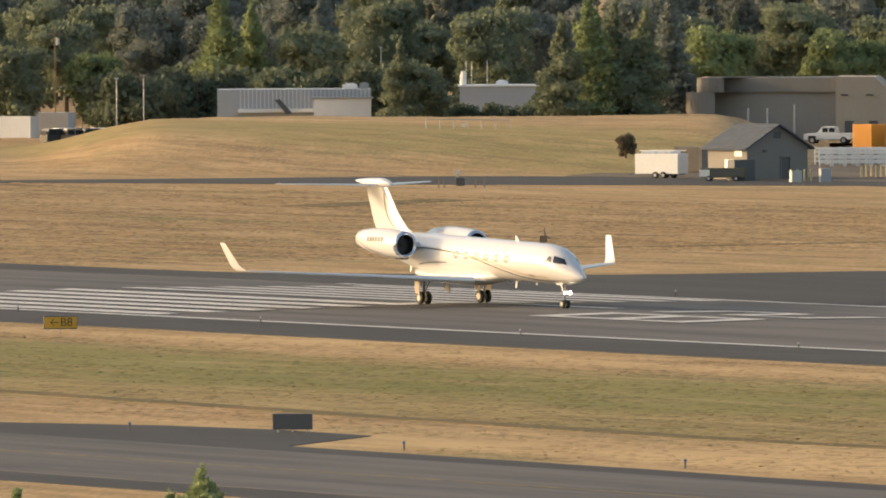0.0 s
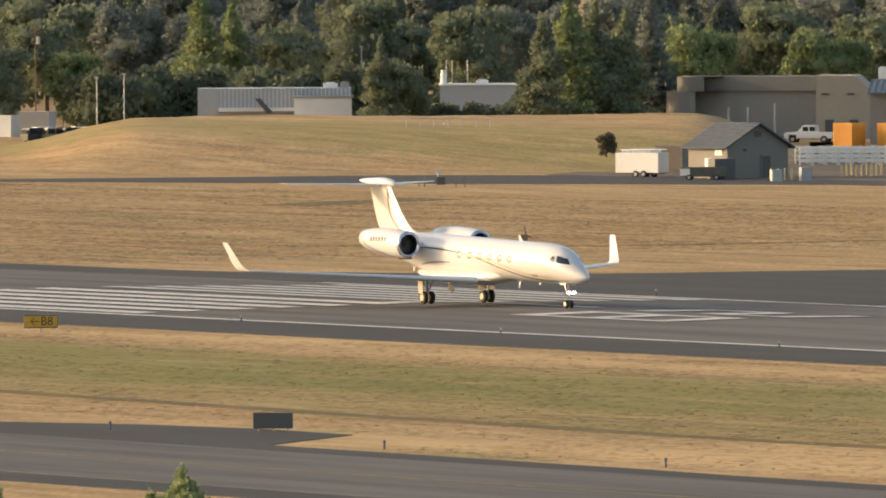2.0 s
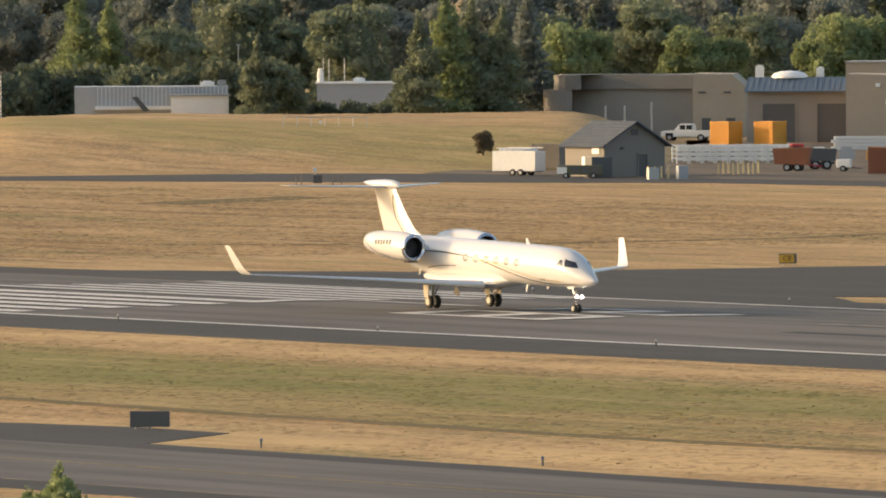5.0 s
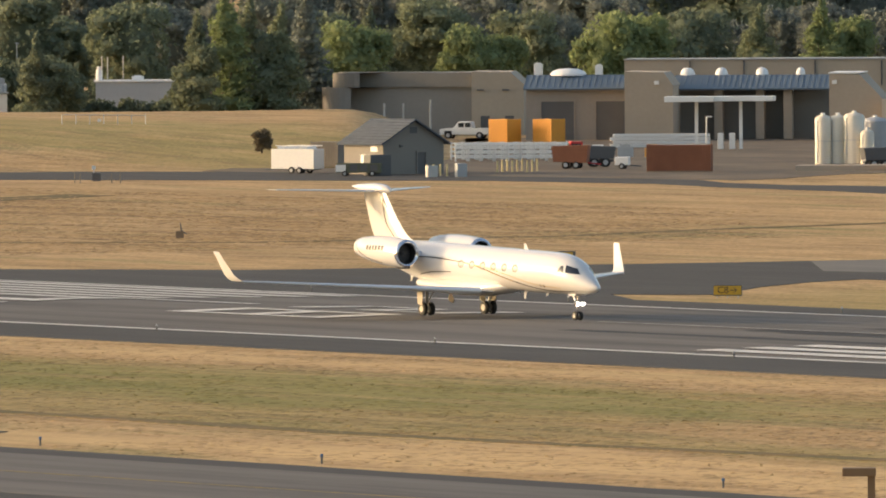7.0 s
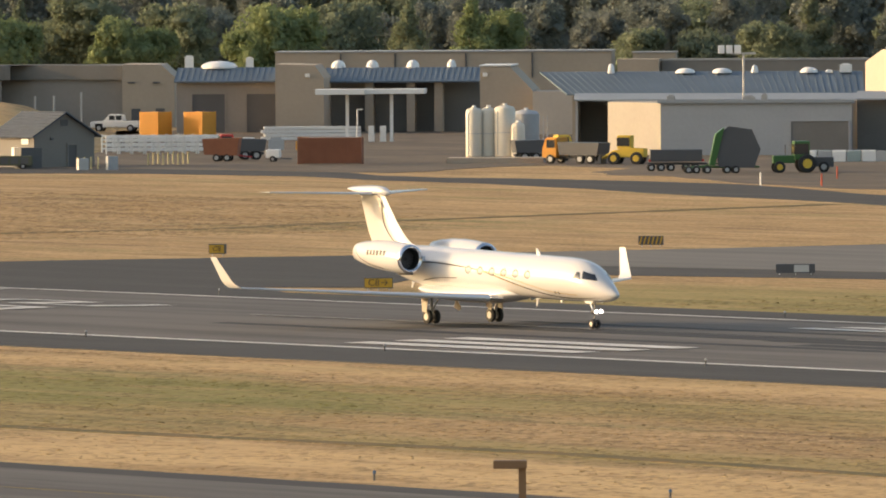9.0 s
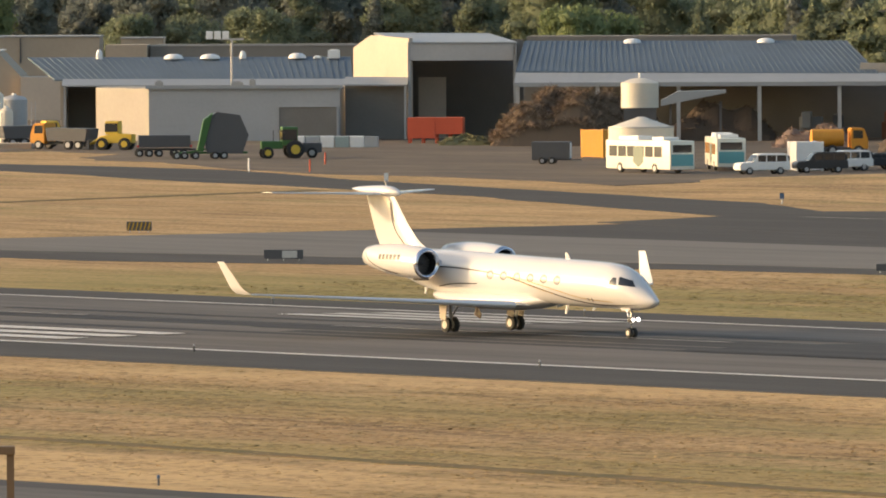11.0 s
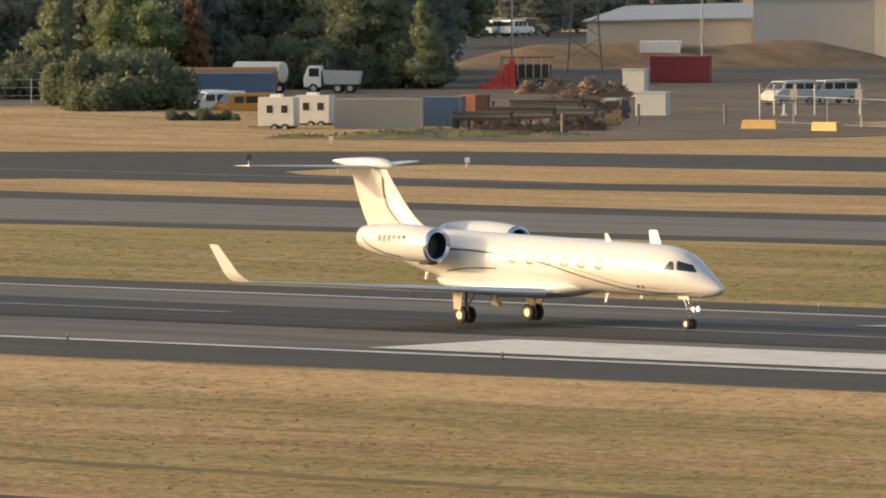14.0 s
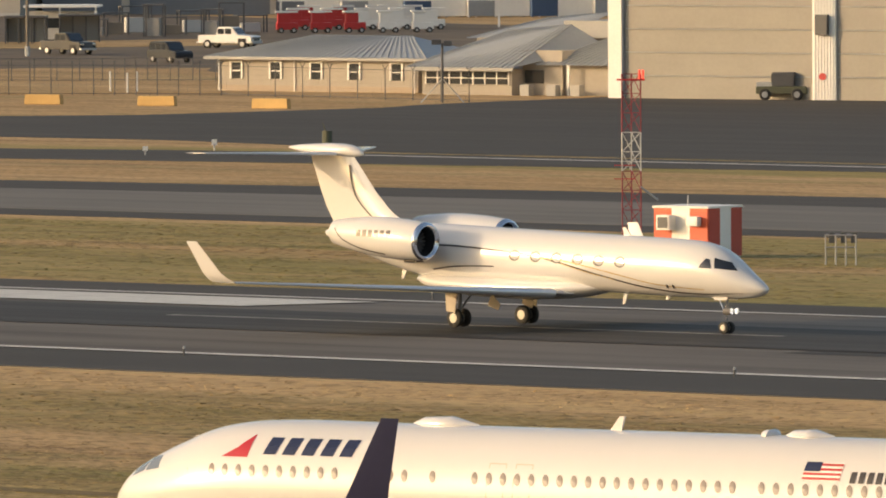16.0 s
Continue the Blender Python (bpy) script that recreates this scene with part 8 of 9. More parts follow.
def barriers_and_fence():
    src = None
    for p, a in (((47.172, 1029), 4), ((46.877, 1021), -22), ((46.530, 1003), 0), ((46.083, 984), 3), ((45.643, 977), -3), ((45.071, 966), 2), ((44.596, 961), 0), ((44.095, 955), 4), ((43.591, 946), -2), ((46.025, 1102), 0)):
        m = spot(*p, a - 26)
        if src is None:
            src = thing("barrier_block", "worn yellow concrete barrier block", "barrier", m, "barrier blocks")
            bm = bmesh.new(); prism(bm, [(-1.5, 0), (1.5, 0), (1.48, 0.22), (1.43, 0.74), (-1.43, 0.74), (-1.48, 0.22)], -0.3, 0.3); bmesh.ops.bevel(bm, geom=bm.edges[:], offset=0.04, segments=1, affect="EDGES"); part("block", bm, BLOCKYEL, src)
            part("lifting_eye", T(((-0.6, 0, 0.72), (-0.6, 0, 0.81), 0.04), ((0.6, 0, 0.72), (0.6, 0, 0.81), 0.04)), DARKSTEEL, src)
        else: copy_thing(src, m)
    def run(a, b, n, h, label, ytop, posts=STEEL, wires=14):
        """Posts, rails and wires between two places."""
        A, Bp = (Matrix(spot(*p)).translation for p in (a, b))
        d = Bp - A; L = d.length; ang = math.degrees(math.atan2(d.y, d.x))
        f = thing("chain_link_fence", label, "fence", pose(A.x, A.y, 0, 0, 0, ang))
        for k in range(n + 1):
            x = L * k / n
            part("post", T(((x, 0, 0), (x, 0, h), 0.036), n=6), posts, f)
            if ytop: part("barb_arm", T(((x, 0, h), (x + 0.0, -0.25, h + 0.35), 0.03), ((x, 0, h), (x, 0.25, h + 0.35), 0.03), n=5), posts, f)
        part("top_rail", T(((0, 0, h - 0.03), (L, 0, h - 0.03), 0.026), n=6), posts, f)
        part("bottom_rail", T(((0, 0, 0.15), (L, 0, 0.15), 0.02), n=6), posts, f)
        bm = bmesh.new(); k = 0; x = 0.0
        while x < L:
            tube(bm, (x, 0, 0.1), (x, 0, h), 0.005, n=3, cap=False); x += 0.22
        for k in range(5): tube(bm, (0, 0, 0.4 + h * 0.18 * k), (L, 0, 0.4 + h * 0.18 * k), 0.004, n=3, cap=False)
        tagged(part("wire_mesh", bm, DARKSTEEL, f), kind="stuff")
    run((47.172, 1050), (45.288, 984), 12, 2.3, "galvanised chain link fence with a top rail", False)
    run((45.288, 984), (44.938, 989), 2, 2.0, "galvanised chain link fence with a top rail", False)
    run((44.938, 989), (43.812, 984), 12, 2.3, "dark chain link fence with barbed arms", True, DARKSTEEL)
    run((43.812, 984), (42.716, 960), 9, 2.3, "dark chain link fence with barbed arms", True, DARKSTEEL)
    run((44.838, 1030), (43.837, 1029), 10, 1.9, "dark inner fence across dry grass", False, DARKSTEEL)
    g = thing("gate_frame", "galvanised gate with posts and boxes", "gate", spot(47.172, 1076, -8))
    for x in (0, 1.2, 3.0, 4.6, 8.4): part("post", T(((x, 0, 0), (x, 0, 2.6), 0.08)), STEEL, g)
    part("rail", T(((0, 0, 2.2), (9, 0, 2.1), 0.04)), STEEL, g); part("rail", T(((0, 0, 1.1), (9, 0, 1.0), 0.03)), STEEL, g)
    for x in (2.6, 8.0): part("control_box", B((x, x + 0.6, -0.25, 0.1, 1.3, 2.2), bevel=0.03), CREAM, g)
    part("stand", B((2.0, 2.2, -0.9, -0.7, 0, 1.0), (1.8, 2.4, -1.0, -0.6, 0, 0.1)), WHITE, g)
    for p in ((47.327, 1043), (48.046, 1011), (47.709, 1044)):
        o = tagged(part("timber_post", T(((0, 0, 0), (0, 0, 1.7), 0.12)), WOODGREY), "stout weathered timber post", "post", "timber posts"); o.matrix_basis = spot(*p)
    o = thing("light_pole", "tall dark light pole on the yard road", "lamp post", spot(44.668, 1121)); part("pole", T(((0, 0, 0), (0, 0, 12), 0.13)), WOODGREY, o); part("base", T(((0, 0, 0), (0, 0, 0.9), 0.22)), GREYWALL, o)
    o = thing("flood_mast", "floodlight mast with braces by the office", "lamp", spot(42.834, 960)); part("pole", T(((0, 0, 0), (0, 0, 4.4), 0.09)), DARKSTEEL, o); part("brace", T(((-1.6, 0, 0), (0, 0, 1.8), 0.05), ((1.6, 0, 0), (0, 0, 1.8), 0.05)), STEEL, o)
    part("floodlight", B((-0.8, -0.1, -0.3, 0.2, 4.3, 4.7), (0.1, 0.7, -0.3, 0.2, 4.2, 4.6), bevel=0.05), DARKSTEEL, o)
    for p in ((44.227, 992), (44.302, 996), (44.184, 995)):
        o = tagged(part("striped_pole", T(((0, 0, 0), (0, 0, 1.6), 0.07)), WHITE), "white and black striped gate pole", "pole", "striped poles"); o.matrix_basis = spot(*p)

def field_things():
    b8 = airfield_sign(spot(61.204, 781, 6), [(-0.98, 0.98, SIGNYEL)], "yellow taxiway sign pointing to B8", 0.95, 2.04, words=[("\u2190B8", 0.0, 0.72, DARKSTRIPE)])
    airfield_sign(spot(60.180, 625, -6), [], "back of a black taxiway sign", 0.92, 1.92)
    airfield_sign(spot(56.644, 827, -4), [(-0.88, 0.88, SIGNYEL)], "yellow taxiway sign pointing to C8", 0.85, 1.85, words=[("C8\u2192", 0.0, 0.62, DARKSTRIPE)])
    airfield_sign(spot(57.355, 911, -4), [(-0.58, 0.45, SIGNYEL)], "small yellow taxiway sign", 0.85, 1.25, 2, words=[("C8", -0.05, 0.5, DARKSTRIPE)])
    s = airfield_sign(spot(55.438, 928, -4), [], "black and yellow striped end-of-taxiway sign", 0.8, 1.8)
    for k in range(6): bm = bmesh.new(); prism(bm, [(-0.85 + 0.29 * k, 0.2), (-0.75 + 0.29 * k, 0.2), (-0.6 + 0.29 * k, 0.75), (-0.7 + 0.29 * k, 0.75)], -0.15, -0.125); part("stripe", bm, SIGNYEL, s)
    s = airfield_sign(spot(54.800, 856, 0), [(-0.1, 0.9, WHITEGREY)], "dark taxiway sign with a pale panel", 0.75, 2.6)
    airfield_sign(spot(51.039, 905, -4), [(-0.7, 0.7, SIGNYEL)], "yellow taxiway sign with dark lettering", 0.85, 1.5, words=[("C7\u2192", 0.0, 0.5, DARKSTRIPE)])
    airfield_sign(spot(52.112, 823, 0), [], "olive back of a taxiway sign", 0.6, 1.95)
    airfield_sign(spot(50.881, 486, -10), [(-0.84, -0.42, DARKSTRIPE)], "black taxiway sign with a yellow letter B", 0.95, 1.75, words=[("B", -0.62, 0.6, SIGNYEL)])
    airfield_sign(spot(45.408, 652, 0), [(-0.45, 0.45, DARKSTRIPE)], "black runway distance sign", 1.35, 1.0, 2, words=[("1", 0.1, 1.2, WHITE)])
    m = thing("lattice_antenna", "red and white lattice antenna tower with beacons", "antenna", spot(41.999, 667))
    for k in range(9):
        c = WHITEGREY if k in (4, 5) else DARKRED
        z0, z1 = k, k + 1.0
        for x, y in ((-0.48, -0.3), (0.48, -0.3), (0.0, 0.5)): part("leg", T(((x, y, z0), (x, y, z1), 0.035), n=6), c, m)
        bm = T(((-0.48, -0.3, z0), (0.48, -0.3, z1), 0.025), ((0.48, -0.3, z0), (0.0, 0.5, z1), 0.025), ((0, 0.5, z0), (-0.48, -0.3, z1), 0.025), ((-0.48, -0.3, z1), (0.48, -0.3, z1), 0.025), n=5); part("bracing", bm, c, m)
    part("top_platform", T(((-0.75, -0.3, 8.7), (0.7, -0.3, 8.7), 0.05), ((-0.75, 0.4, 8.7), (0.7, 0.4, 8.7), 0.05), n=6), RED, m)
    for x in (0.42, 0.6): part("beacon", T(((x, -0.3, 8.75), (x, -0.3, 9.2), 0.05), n=8), glow("beacon_red", (1.0, 0.05, 0.03), 1.0), m, "red beacon lamp")
    for z in (3.6, 4.3): part("dipole", T(((-0.9, -0.3, z), (0.2, -0.3, z), 0.03), n=6), RED, m)
    part("cable_tray", T(((0.45, -0.3, 3.2), (1.35, 0, 2.5), 0.05)), STEEL, m)
    s = thing("antenna_shelter", "red and white striped equipment shelter", "shelter", spot(41.707, 655, -35, -0.075))
    for k, c in enumerate((BRIGHTRED, WHITE, BRIGHTRED)): part("wall_panel", B((-1.65 + 1.1 * k, -0.55 + 1.1 * k, -1.5, -1.44, 0.15, 2.6)), c, s)
    # Ends take a darker copy of the front's red, painting them as the shade side
    for k, c in enumerate((SHADERED, WHITE, SHADERED)): part("end_panel", B((1.65, 1.71, -1.44 + 0.96 * k, -0.48 + 0.96 * k, 0.15, 2.6)), c, s)
    part("core", B((-1.64, 1.64, -1.43, 1.43, 0.1, 2.62)), WHITE, s); part("roof", B((-1.72, 1.75, -1.55, 1.5, 2.6, 2.7)), WHITE, s)
    part("cooler", B((-1.1, -0.3, -2.1, -1.5, 1.5, 2.25), bevel=0.04), WHITE, s, "white wall cooler"); part("cooler_grille", B((-1.0, -0.4, -2.13, -2.1, 1.6, 2.15)), DARKSTEEL, s); part("cowl", B((0.6, 1.3, -1.9, -1.5, 1.7, 2.2), bevel=0.12), WHITE, s)
    part("mast", T(((-0.6, 0, 2.7), (-0.6, 0, 3.2), 0.03)), STEEL, s)
    f = thing("approach_light_frame", "small steel frame of test equipment", "equipment", spot(41.075, 644))
    for x in (-0.75, -0.25, 0.25, 0.75):
        for y in (-0.4, 0.4): part("post", T(((x, y, 0), (x, y, 1.5), 0.04), n=6), STEEL, f)
    part("rail", T(((-0.75, -0.4, 0.9), (0.75, -0.4, 0.9), 0.035), ((-0.75, -0.4, 1.5), (0.75, -0.4, 1.5), 0.035), ((-0.75, 0.4, 1.5), (0.75, 0.4, 1.5), 0.035), n=6), STEEL, f)
    for x in (-0.6, 0.0, 0.5): part("unit", B((x, x + 0.3, -0.3, 0.1, 1.1, 1.65), bevel=0.03), DARKSTEEL, f)
    v = thing("utility_truck", "old olive military-style utility truck with canvas top", "truck", spot(41.330, 963, 172))
    part("body", B((-1.9, 1.9, -0.85, 0.85, 0.5, 1.05), bevel=0.08), CAMO, v); part("bonnet", B((0.7, 1.9, -0.7, 0.7, 1.0, 1.35), bevel=0.08), GREYWALL, v); part("canvas_top", B((-1.0, 0.7, -0.8, 0.8, 1.05, 2.1), bevel=0.08), DARKSTEEL, v); part("windscreen", B((0.68, 0.74, -0.7, 0.7, 1.3, 2.0)), GLASS, v); axle_wheels(v, (-1.2, 1.2), 0.9, 0.45, 0.28)
    suv(spot(40.968, 965, 178), GREYCAR, "grey car parked by the hangar", 1.5)
    o = thing("bent_marker", "small weathered marker stump with a dry branch", "marker", spot(59.063, 988)); part("box", B((-0.35, 0.25, -0.2, 0.2, 0, 0.55), bevel=0.05), WOOD, o); part("branch", T(((0.1, 0, 0.4), (0.0, 0, 1.2), 0.06, 0.03), ((0.05, 0, 0.6), (0.5, 0, 0.3), 0.06, 0.03)), DARKSTEEL, o)
    o = thing("equipment_box", "dark field equipment box with posts", "box", spot(59.432, 1191)); part("box", B((-0.4, 0.4, -0.4, 0.4, 0.2, 0.95), bevel=0.04), DARKSTEEL, o)
    for x in (-2.0, -1.5, 1.4, 2.2): part("post", T(((x, 0, 0), (x, 0, 0.9), 0.05), n=6), WOODGREY, o)
    o = thing("waste_barrel", "dark barrel with a bent rod", "barrel", spot(43.344, 855)); part("barrel", T(((0, 0, 0), (0, 0, 0.9), 0.33), n=14), CAMO, o); part("rod", T(((-0.1, 0, 0.9), (-0.3, 0, 1.4), 0.03)), CAMO, o)
    for p, c, h in (((48.467, 918), WHITE, 0.75), ((54.344, 1058), WHITE, 1.3), ((52.595, 1002), BLUE, 0.8), ((43.844, 841), WHITE, 0.75), ((46.160, 876), WHITE, 0.75), ((49.432, 923), DARKSTEEL, 0.9), ((49.069, 987), WHITE, 0.6), ((59.444, 1238), WHITE, 0.7), ((52.595, 1005), DARKSTEEL, 0.8), ((49.037, 905), RUST, 0.7), ((44.149, 832), WHITE, 0.6)):
        o = thing("field_marker", "small upright airfield marker", "marker", spot(*p), "field markers"); part("stem", T(((0, 0, 0), (0, 0, h * 0.6), 0.06), n=6), STEEL, o); part("plate", B((-0.17, 0.17, -0.04, 0.04, h * 0.5, h)), c, o)
    rl = None
    for k in range(14):  # runway edge lights
        for y in (NEAR - 2.0, NEAR + WIDE + 2.0):
            m = pose(-720 + 31 * k * 1.0, y, 0.05)
            if rl is None:
                rl = thing("edge_light", "small runway edge light on a stem", "light", m, "runway edge lights"); part("stem", T(((0, 0, 0), (0, 0, 0.3), 0.05), n=8), DARKSTEEL, rl); part("globe", lathe(bmesh.new(), [(0.3, 0.05), (0.36, 0.06), (0.42, 0.03)], (0, 0, 0), (0, 0, 1), 10), GREYWALL, rl)
            else: copy_thing(rl, m)
    for k, (t0, y) in enumerate(((-548, 305), (-520, 304), (-495, 304), (-463, 304.5), (-440, 304), (-410, 304))):
        o = thing("taxiway_light", "small taxiway edge light on a stem", "light", pose(t0, y, 0.03), "taxiway lights"); part("stem", T(((0, 0, 0), (0, 0, 0.3), 0.05), n=8), DARKSTEEL, o); part("globe", lathe(bmesh.new(), [(0.3, 0.07), (0.4, 0.08), (0.45, 0.03)], (0, 0, 0), (0, 0, 1), 10), BLUE, o)
    # lamp posts near the camera
    o = thing("car_park_lamp", "brown square lamp post with a flat head", "lamp post", spot(56.013, 276)); part("post", B((-0.08, 0.08, -0.08, 0.08, 0, 12.7)), BROWNPAINT, o); part("head", B((-0.62, 0.1, -0.2, 0.2, 12.68, 12.86), bevel=0.03), BROWNPAINT, o)
    o = thing("car_park_lamp", "brown square lamp post with a flat head", "lamp post", spot(60.565, 190)); part("post", B((-0.06, 0.06, -0.06, 0.06, 0, 16.3)), BROWNPAINT, o); part("head", B((-0.2, 0.2, -0.2, 0.2, 16.25, 16.45), bevel=0.02), BROWNPAINT, o)
    o = thing("floodlight_mast", "mast head with three grey floodlights", "lamp", spot(46.929, 276)); part("post", T(((0, 0, 0), (0, 0, 9.6), 0.1)), STEEL, o)
    part("crossarm", B((-1.0, 1.0, -0.05, 0.05, 9.55, 9.65)), STEEL, o)
    for x, w in ((-0.8, 0.17), (0.02, 0.24), (0.75, 0.24)): part("floodlight", B((x - w, x + w, -0.2, 0.25, 9.65, 9.98), (x - w - 0.02, x + w + 0.02, -0.24, 0.29, 9.98, 10.02), bevel=0.015), STEEL, o, "grey floodlight box")
    for p, c in (((61.391, 1474, -25), WHITE), ((61.229, 1503, -20), GREYWALL)): container(spot(*p), c, "pale box truck body by the car park", 4.5, "truck_body")
    for k in range(8): suv(spot(61.194 - 0.04 * k, 1432 + 5 * (k % 2), 30), (CARGREY, WHITE, CARTAN, CARGREY)[k % 4], "parked car beyond the bank")

WOODGREY = mat("grey_wood", (0.19, 0.165, 0.135), rough=0.9, vary=0.25, scale=2); YELLOWPALE = mat("pale_yellow_paint", (0.50, 0.42, 0.22), rough=0.6)
TEALGREY = mat("grey_green_wrap", (0.30, 0.36, 0.34), rough=0.5); CUTTINGS = mat("dry_cuttings", (0.15, 0.14, 0.07), rough=0.95, vary=0.3, fine=0.2); BROWNPAINT = mat("brown_paint", (0.17, 0.105, 0.055), rough=0.6, vary=0.2)
CONTGREY = mat("grey_container_paint", (0.30, 0.29, 0.27), rough=0.6, vary=0.2, scale=1.5); BARRIERRED = mat("red_plastic", (0.55, 0.045, 0.03), rough=0.5); DARKRED = mat("dark_red_paint", (0.22, 0.025, 0.035), rough=0.5); SHADERED = mat("shade_side_red", (0.45, 0.06, 0.04), rough=0.5)
WHITEGREY = mat("pale_grey_paint", (0.52, 0.51, 0.48), rough=0.6, vary=0.15); SCRAP = mat("mixed_scrap", (0.17, 0.115, 0.085), rough=0.7, vary=0.4, scale=3, fine=0.3); SHELTERGLASS = glass("shelter_glass", (0.24, 0.24, 0.23)); GREYCAR = mat("grey_car_paint", (0.26, 0.25, 0.22), rough=0.3, coat=0.4)
hut_yard(); tank_yard(); bus_yard(); storage(); barriers_and_fence(); field_things()

# ---- trees and shrubs
def leafmat(name, c1, c2):
    m = bpy.data.materials.new(name); m.use_nodes = True
    nt = m.node_tree; L, N = nt.links.new, nt.nodes.new
    b = nt.nodes["Principled BSDF"]; b.inputs["Roughness"].default_value = 0.75; b.inputs["Specular IOR Level"].default_value = 0.2
    geo, info = N("ShaderNodeNewGeometry"), N("ShaderNodeObjectInfo")
    add = N("ShaderNodeMath"); add.operation = "MULTIPLY_ADD"; L(info.outputs["Random"], add.inputs[0]); add.inputs[1].default_value = 0.7; add.inputs[2].default_value = -0.1
    a2 = N("ShaderNodeMath"); a2.operation = "MULTIPLY_ADD"; L(geo.outputs["Random Per Island"], a2.inputs[0]); a2.inputs[1].default_value = 0.5; L(add.outputs[0], a2.inputs[2])
    mx = N("ShaderNodeMix"); mx.data_type = "RGBA"; L(a2.outputs[0], mx.inputs[0]); mx.inputs[6].default_value = (*c1, 1); mx.inputs[7].default_value = (*c2, 1)
    L(mx.outputs[2], b.inputs["Base Color"])
    tr = N("ShaderNodeBsdfTranslucent"); L(mx.outputs[2], tr.inputs["Color"])
    ms = N("ShaderNodeMixShader"); ms.inputs[0].default_value = 0.4
    L(b.outputs[0], ms.inputs[1]); L(tr.outputs[0], ms.inputs[2]); L(ms.outputs[0], nt.nodes["Material Output"].inputs["Surface"])
    return m

LEAF_LIGHT = leafmat("light_leaves", (0.19, 0.235, 0.115), (0.265, 0.315, 0.15))
# Distance haze is put into the next two: paler, greyer, bluer than bare foliage
LEAF_MID_HAZY = leafmat("hazy_mid_leaves", (0.175, 0.20, 0.135), (0.23, 0.262, 0.16))
LEAF_DARK_HAZY = leafmat("hazy_dark_needles", (0.17, 0.188, 0.17), (0.22, 0.245, 0.205))
LEAF_BROWN = leafmat("brown_leaves", (0.13, 0.11, 0.08), (0.20, 0.165, 0.11))
LEAF_SHRUB = leafmat("shrub_leaves", (0.12, 0.14, 0.095), (0.17, 0.195, 0.12))
LEAF_RED = leafmat("russet_leaves", (0.18, 0.10, 0.055), (0.30, 0.17, 0.09))
BARK = mat("bark", (0.11, 0.085, 0.06), rough=0.95, vary=0.3, scale=3, fine=0.2)

def crown_mesh(bm, rng, lobes, n, size):
    """Leaf clumps over a set of lobes (centre, radii), each clump a bent irregular blade."""
    total = sum(r[0] * r[2] for _, r in lobes)
    for c, r in lobes:
        for _ in range(max(8, int(n * r[0] * r[2] / total))):
            d = Vector((rng.gauss(0, 1), rng.gauss(0, 1), rng.gauss(0, 1))).normalized()
            k = 1.08 - abs(rng.gauss(0, 0.2)) + (rng.random() < 0.1) * rng.uniform(0, 0.25)
            p = Vector(c) + Vector((d.x * r[0], d.y * r[1], d.z * r[2])) * k
            s = size * rng.uniform(0.5, 1.25)
            q = Euler((rng.uniform(-1.4, 1.4), rng.uniform(-1.4, 1.4), rng.uniform(0, 6.3))).to_matrix()
            tilt = d.to_track_quat("Z", "Y").to_matrix()
            pts = [(-1, -0.35, 0), (0.25, -0.75, 0.18), (1.05, 0.2, 0), (-0.2, 0.75, 0.2)]
            bm.faces.new([bm.verts.new(p + tilt @ (q @ (Vector(v) * s * rng.uniform(0.75, 1.2)))) for v in pts])
    return bm

def core_mesh(bm, lobes, rng):
    for c, r in lobes:
        rings = []
        for i in range(1, 6):
            a = math.pi * i / 6
            rings.append([Vector(c) + Vector((r[0] * 0.72 * math.sin(a) * math.cos(2 * math.pi * k / 9) * rng.uniform(0.85, 1.1), r[1] * 0.72 * math.sin(a) * math.sin(2 * math.pi * k / 9) * rng.uniform(0.85, 1.1), r[2] * 0.74 * math.cos(a))) for k in range(9)])
        loft(bm, rings)
    return bm

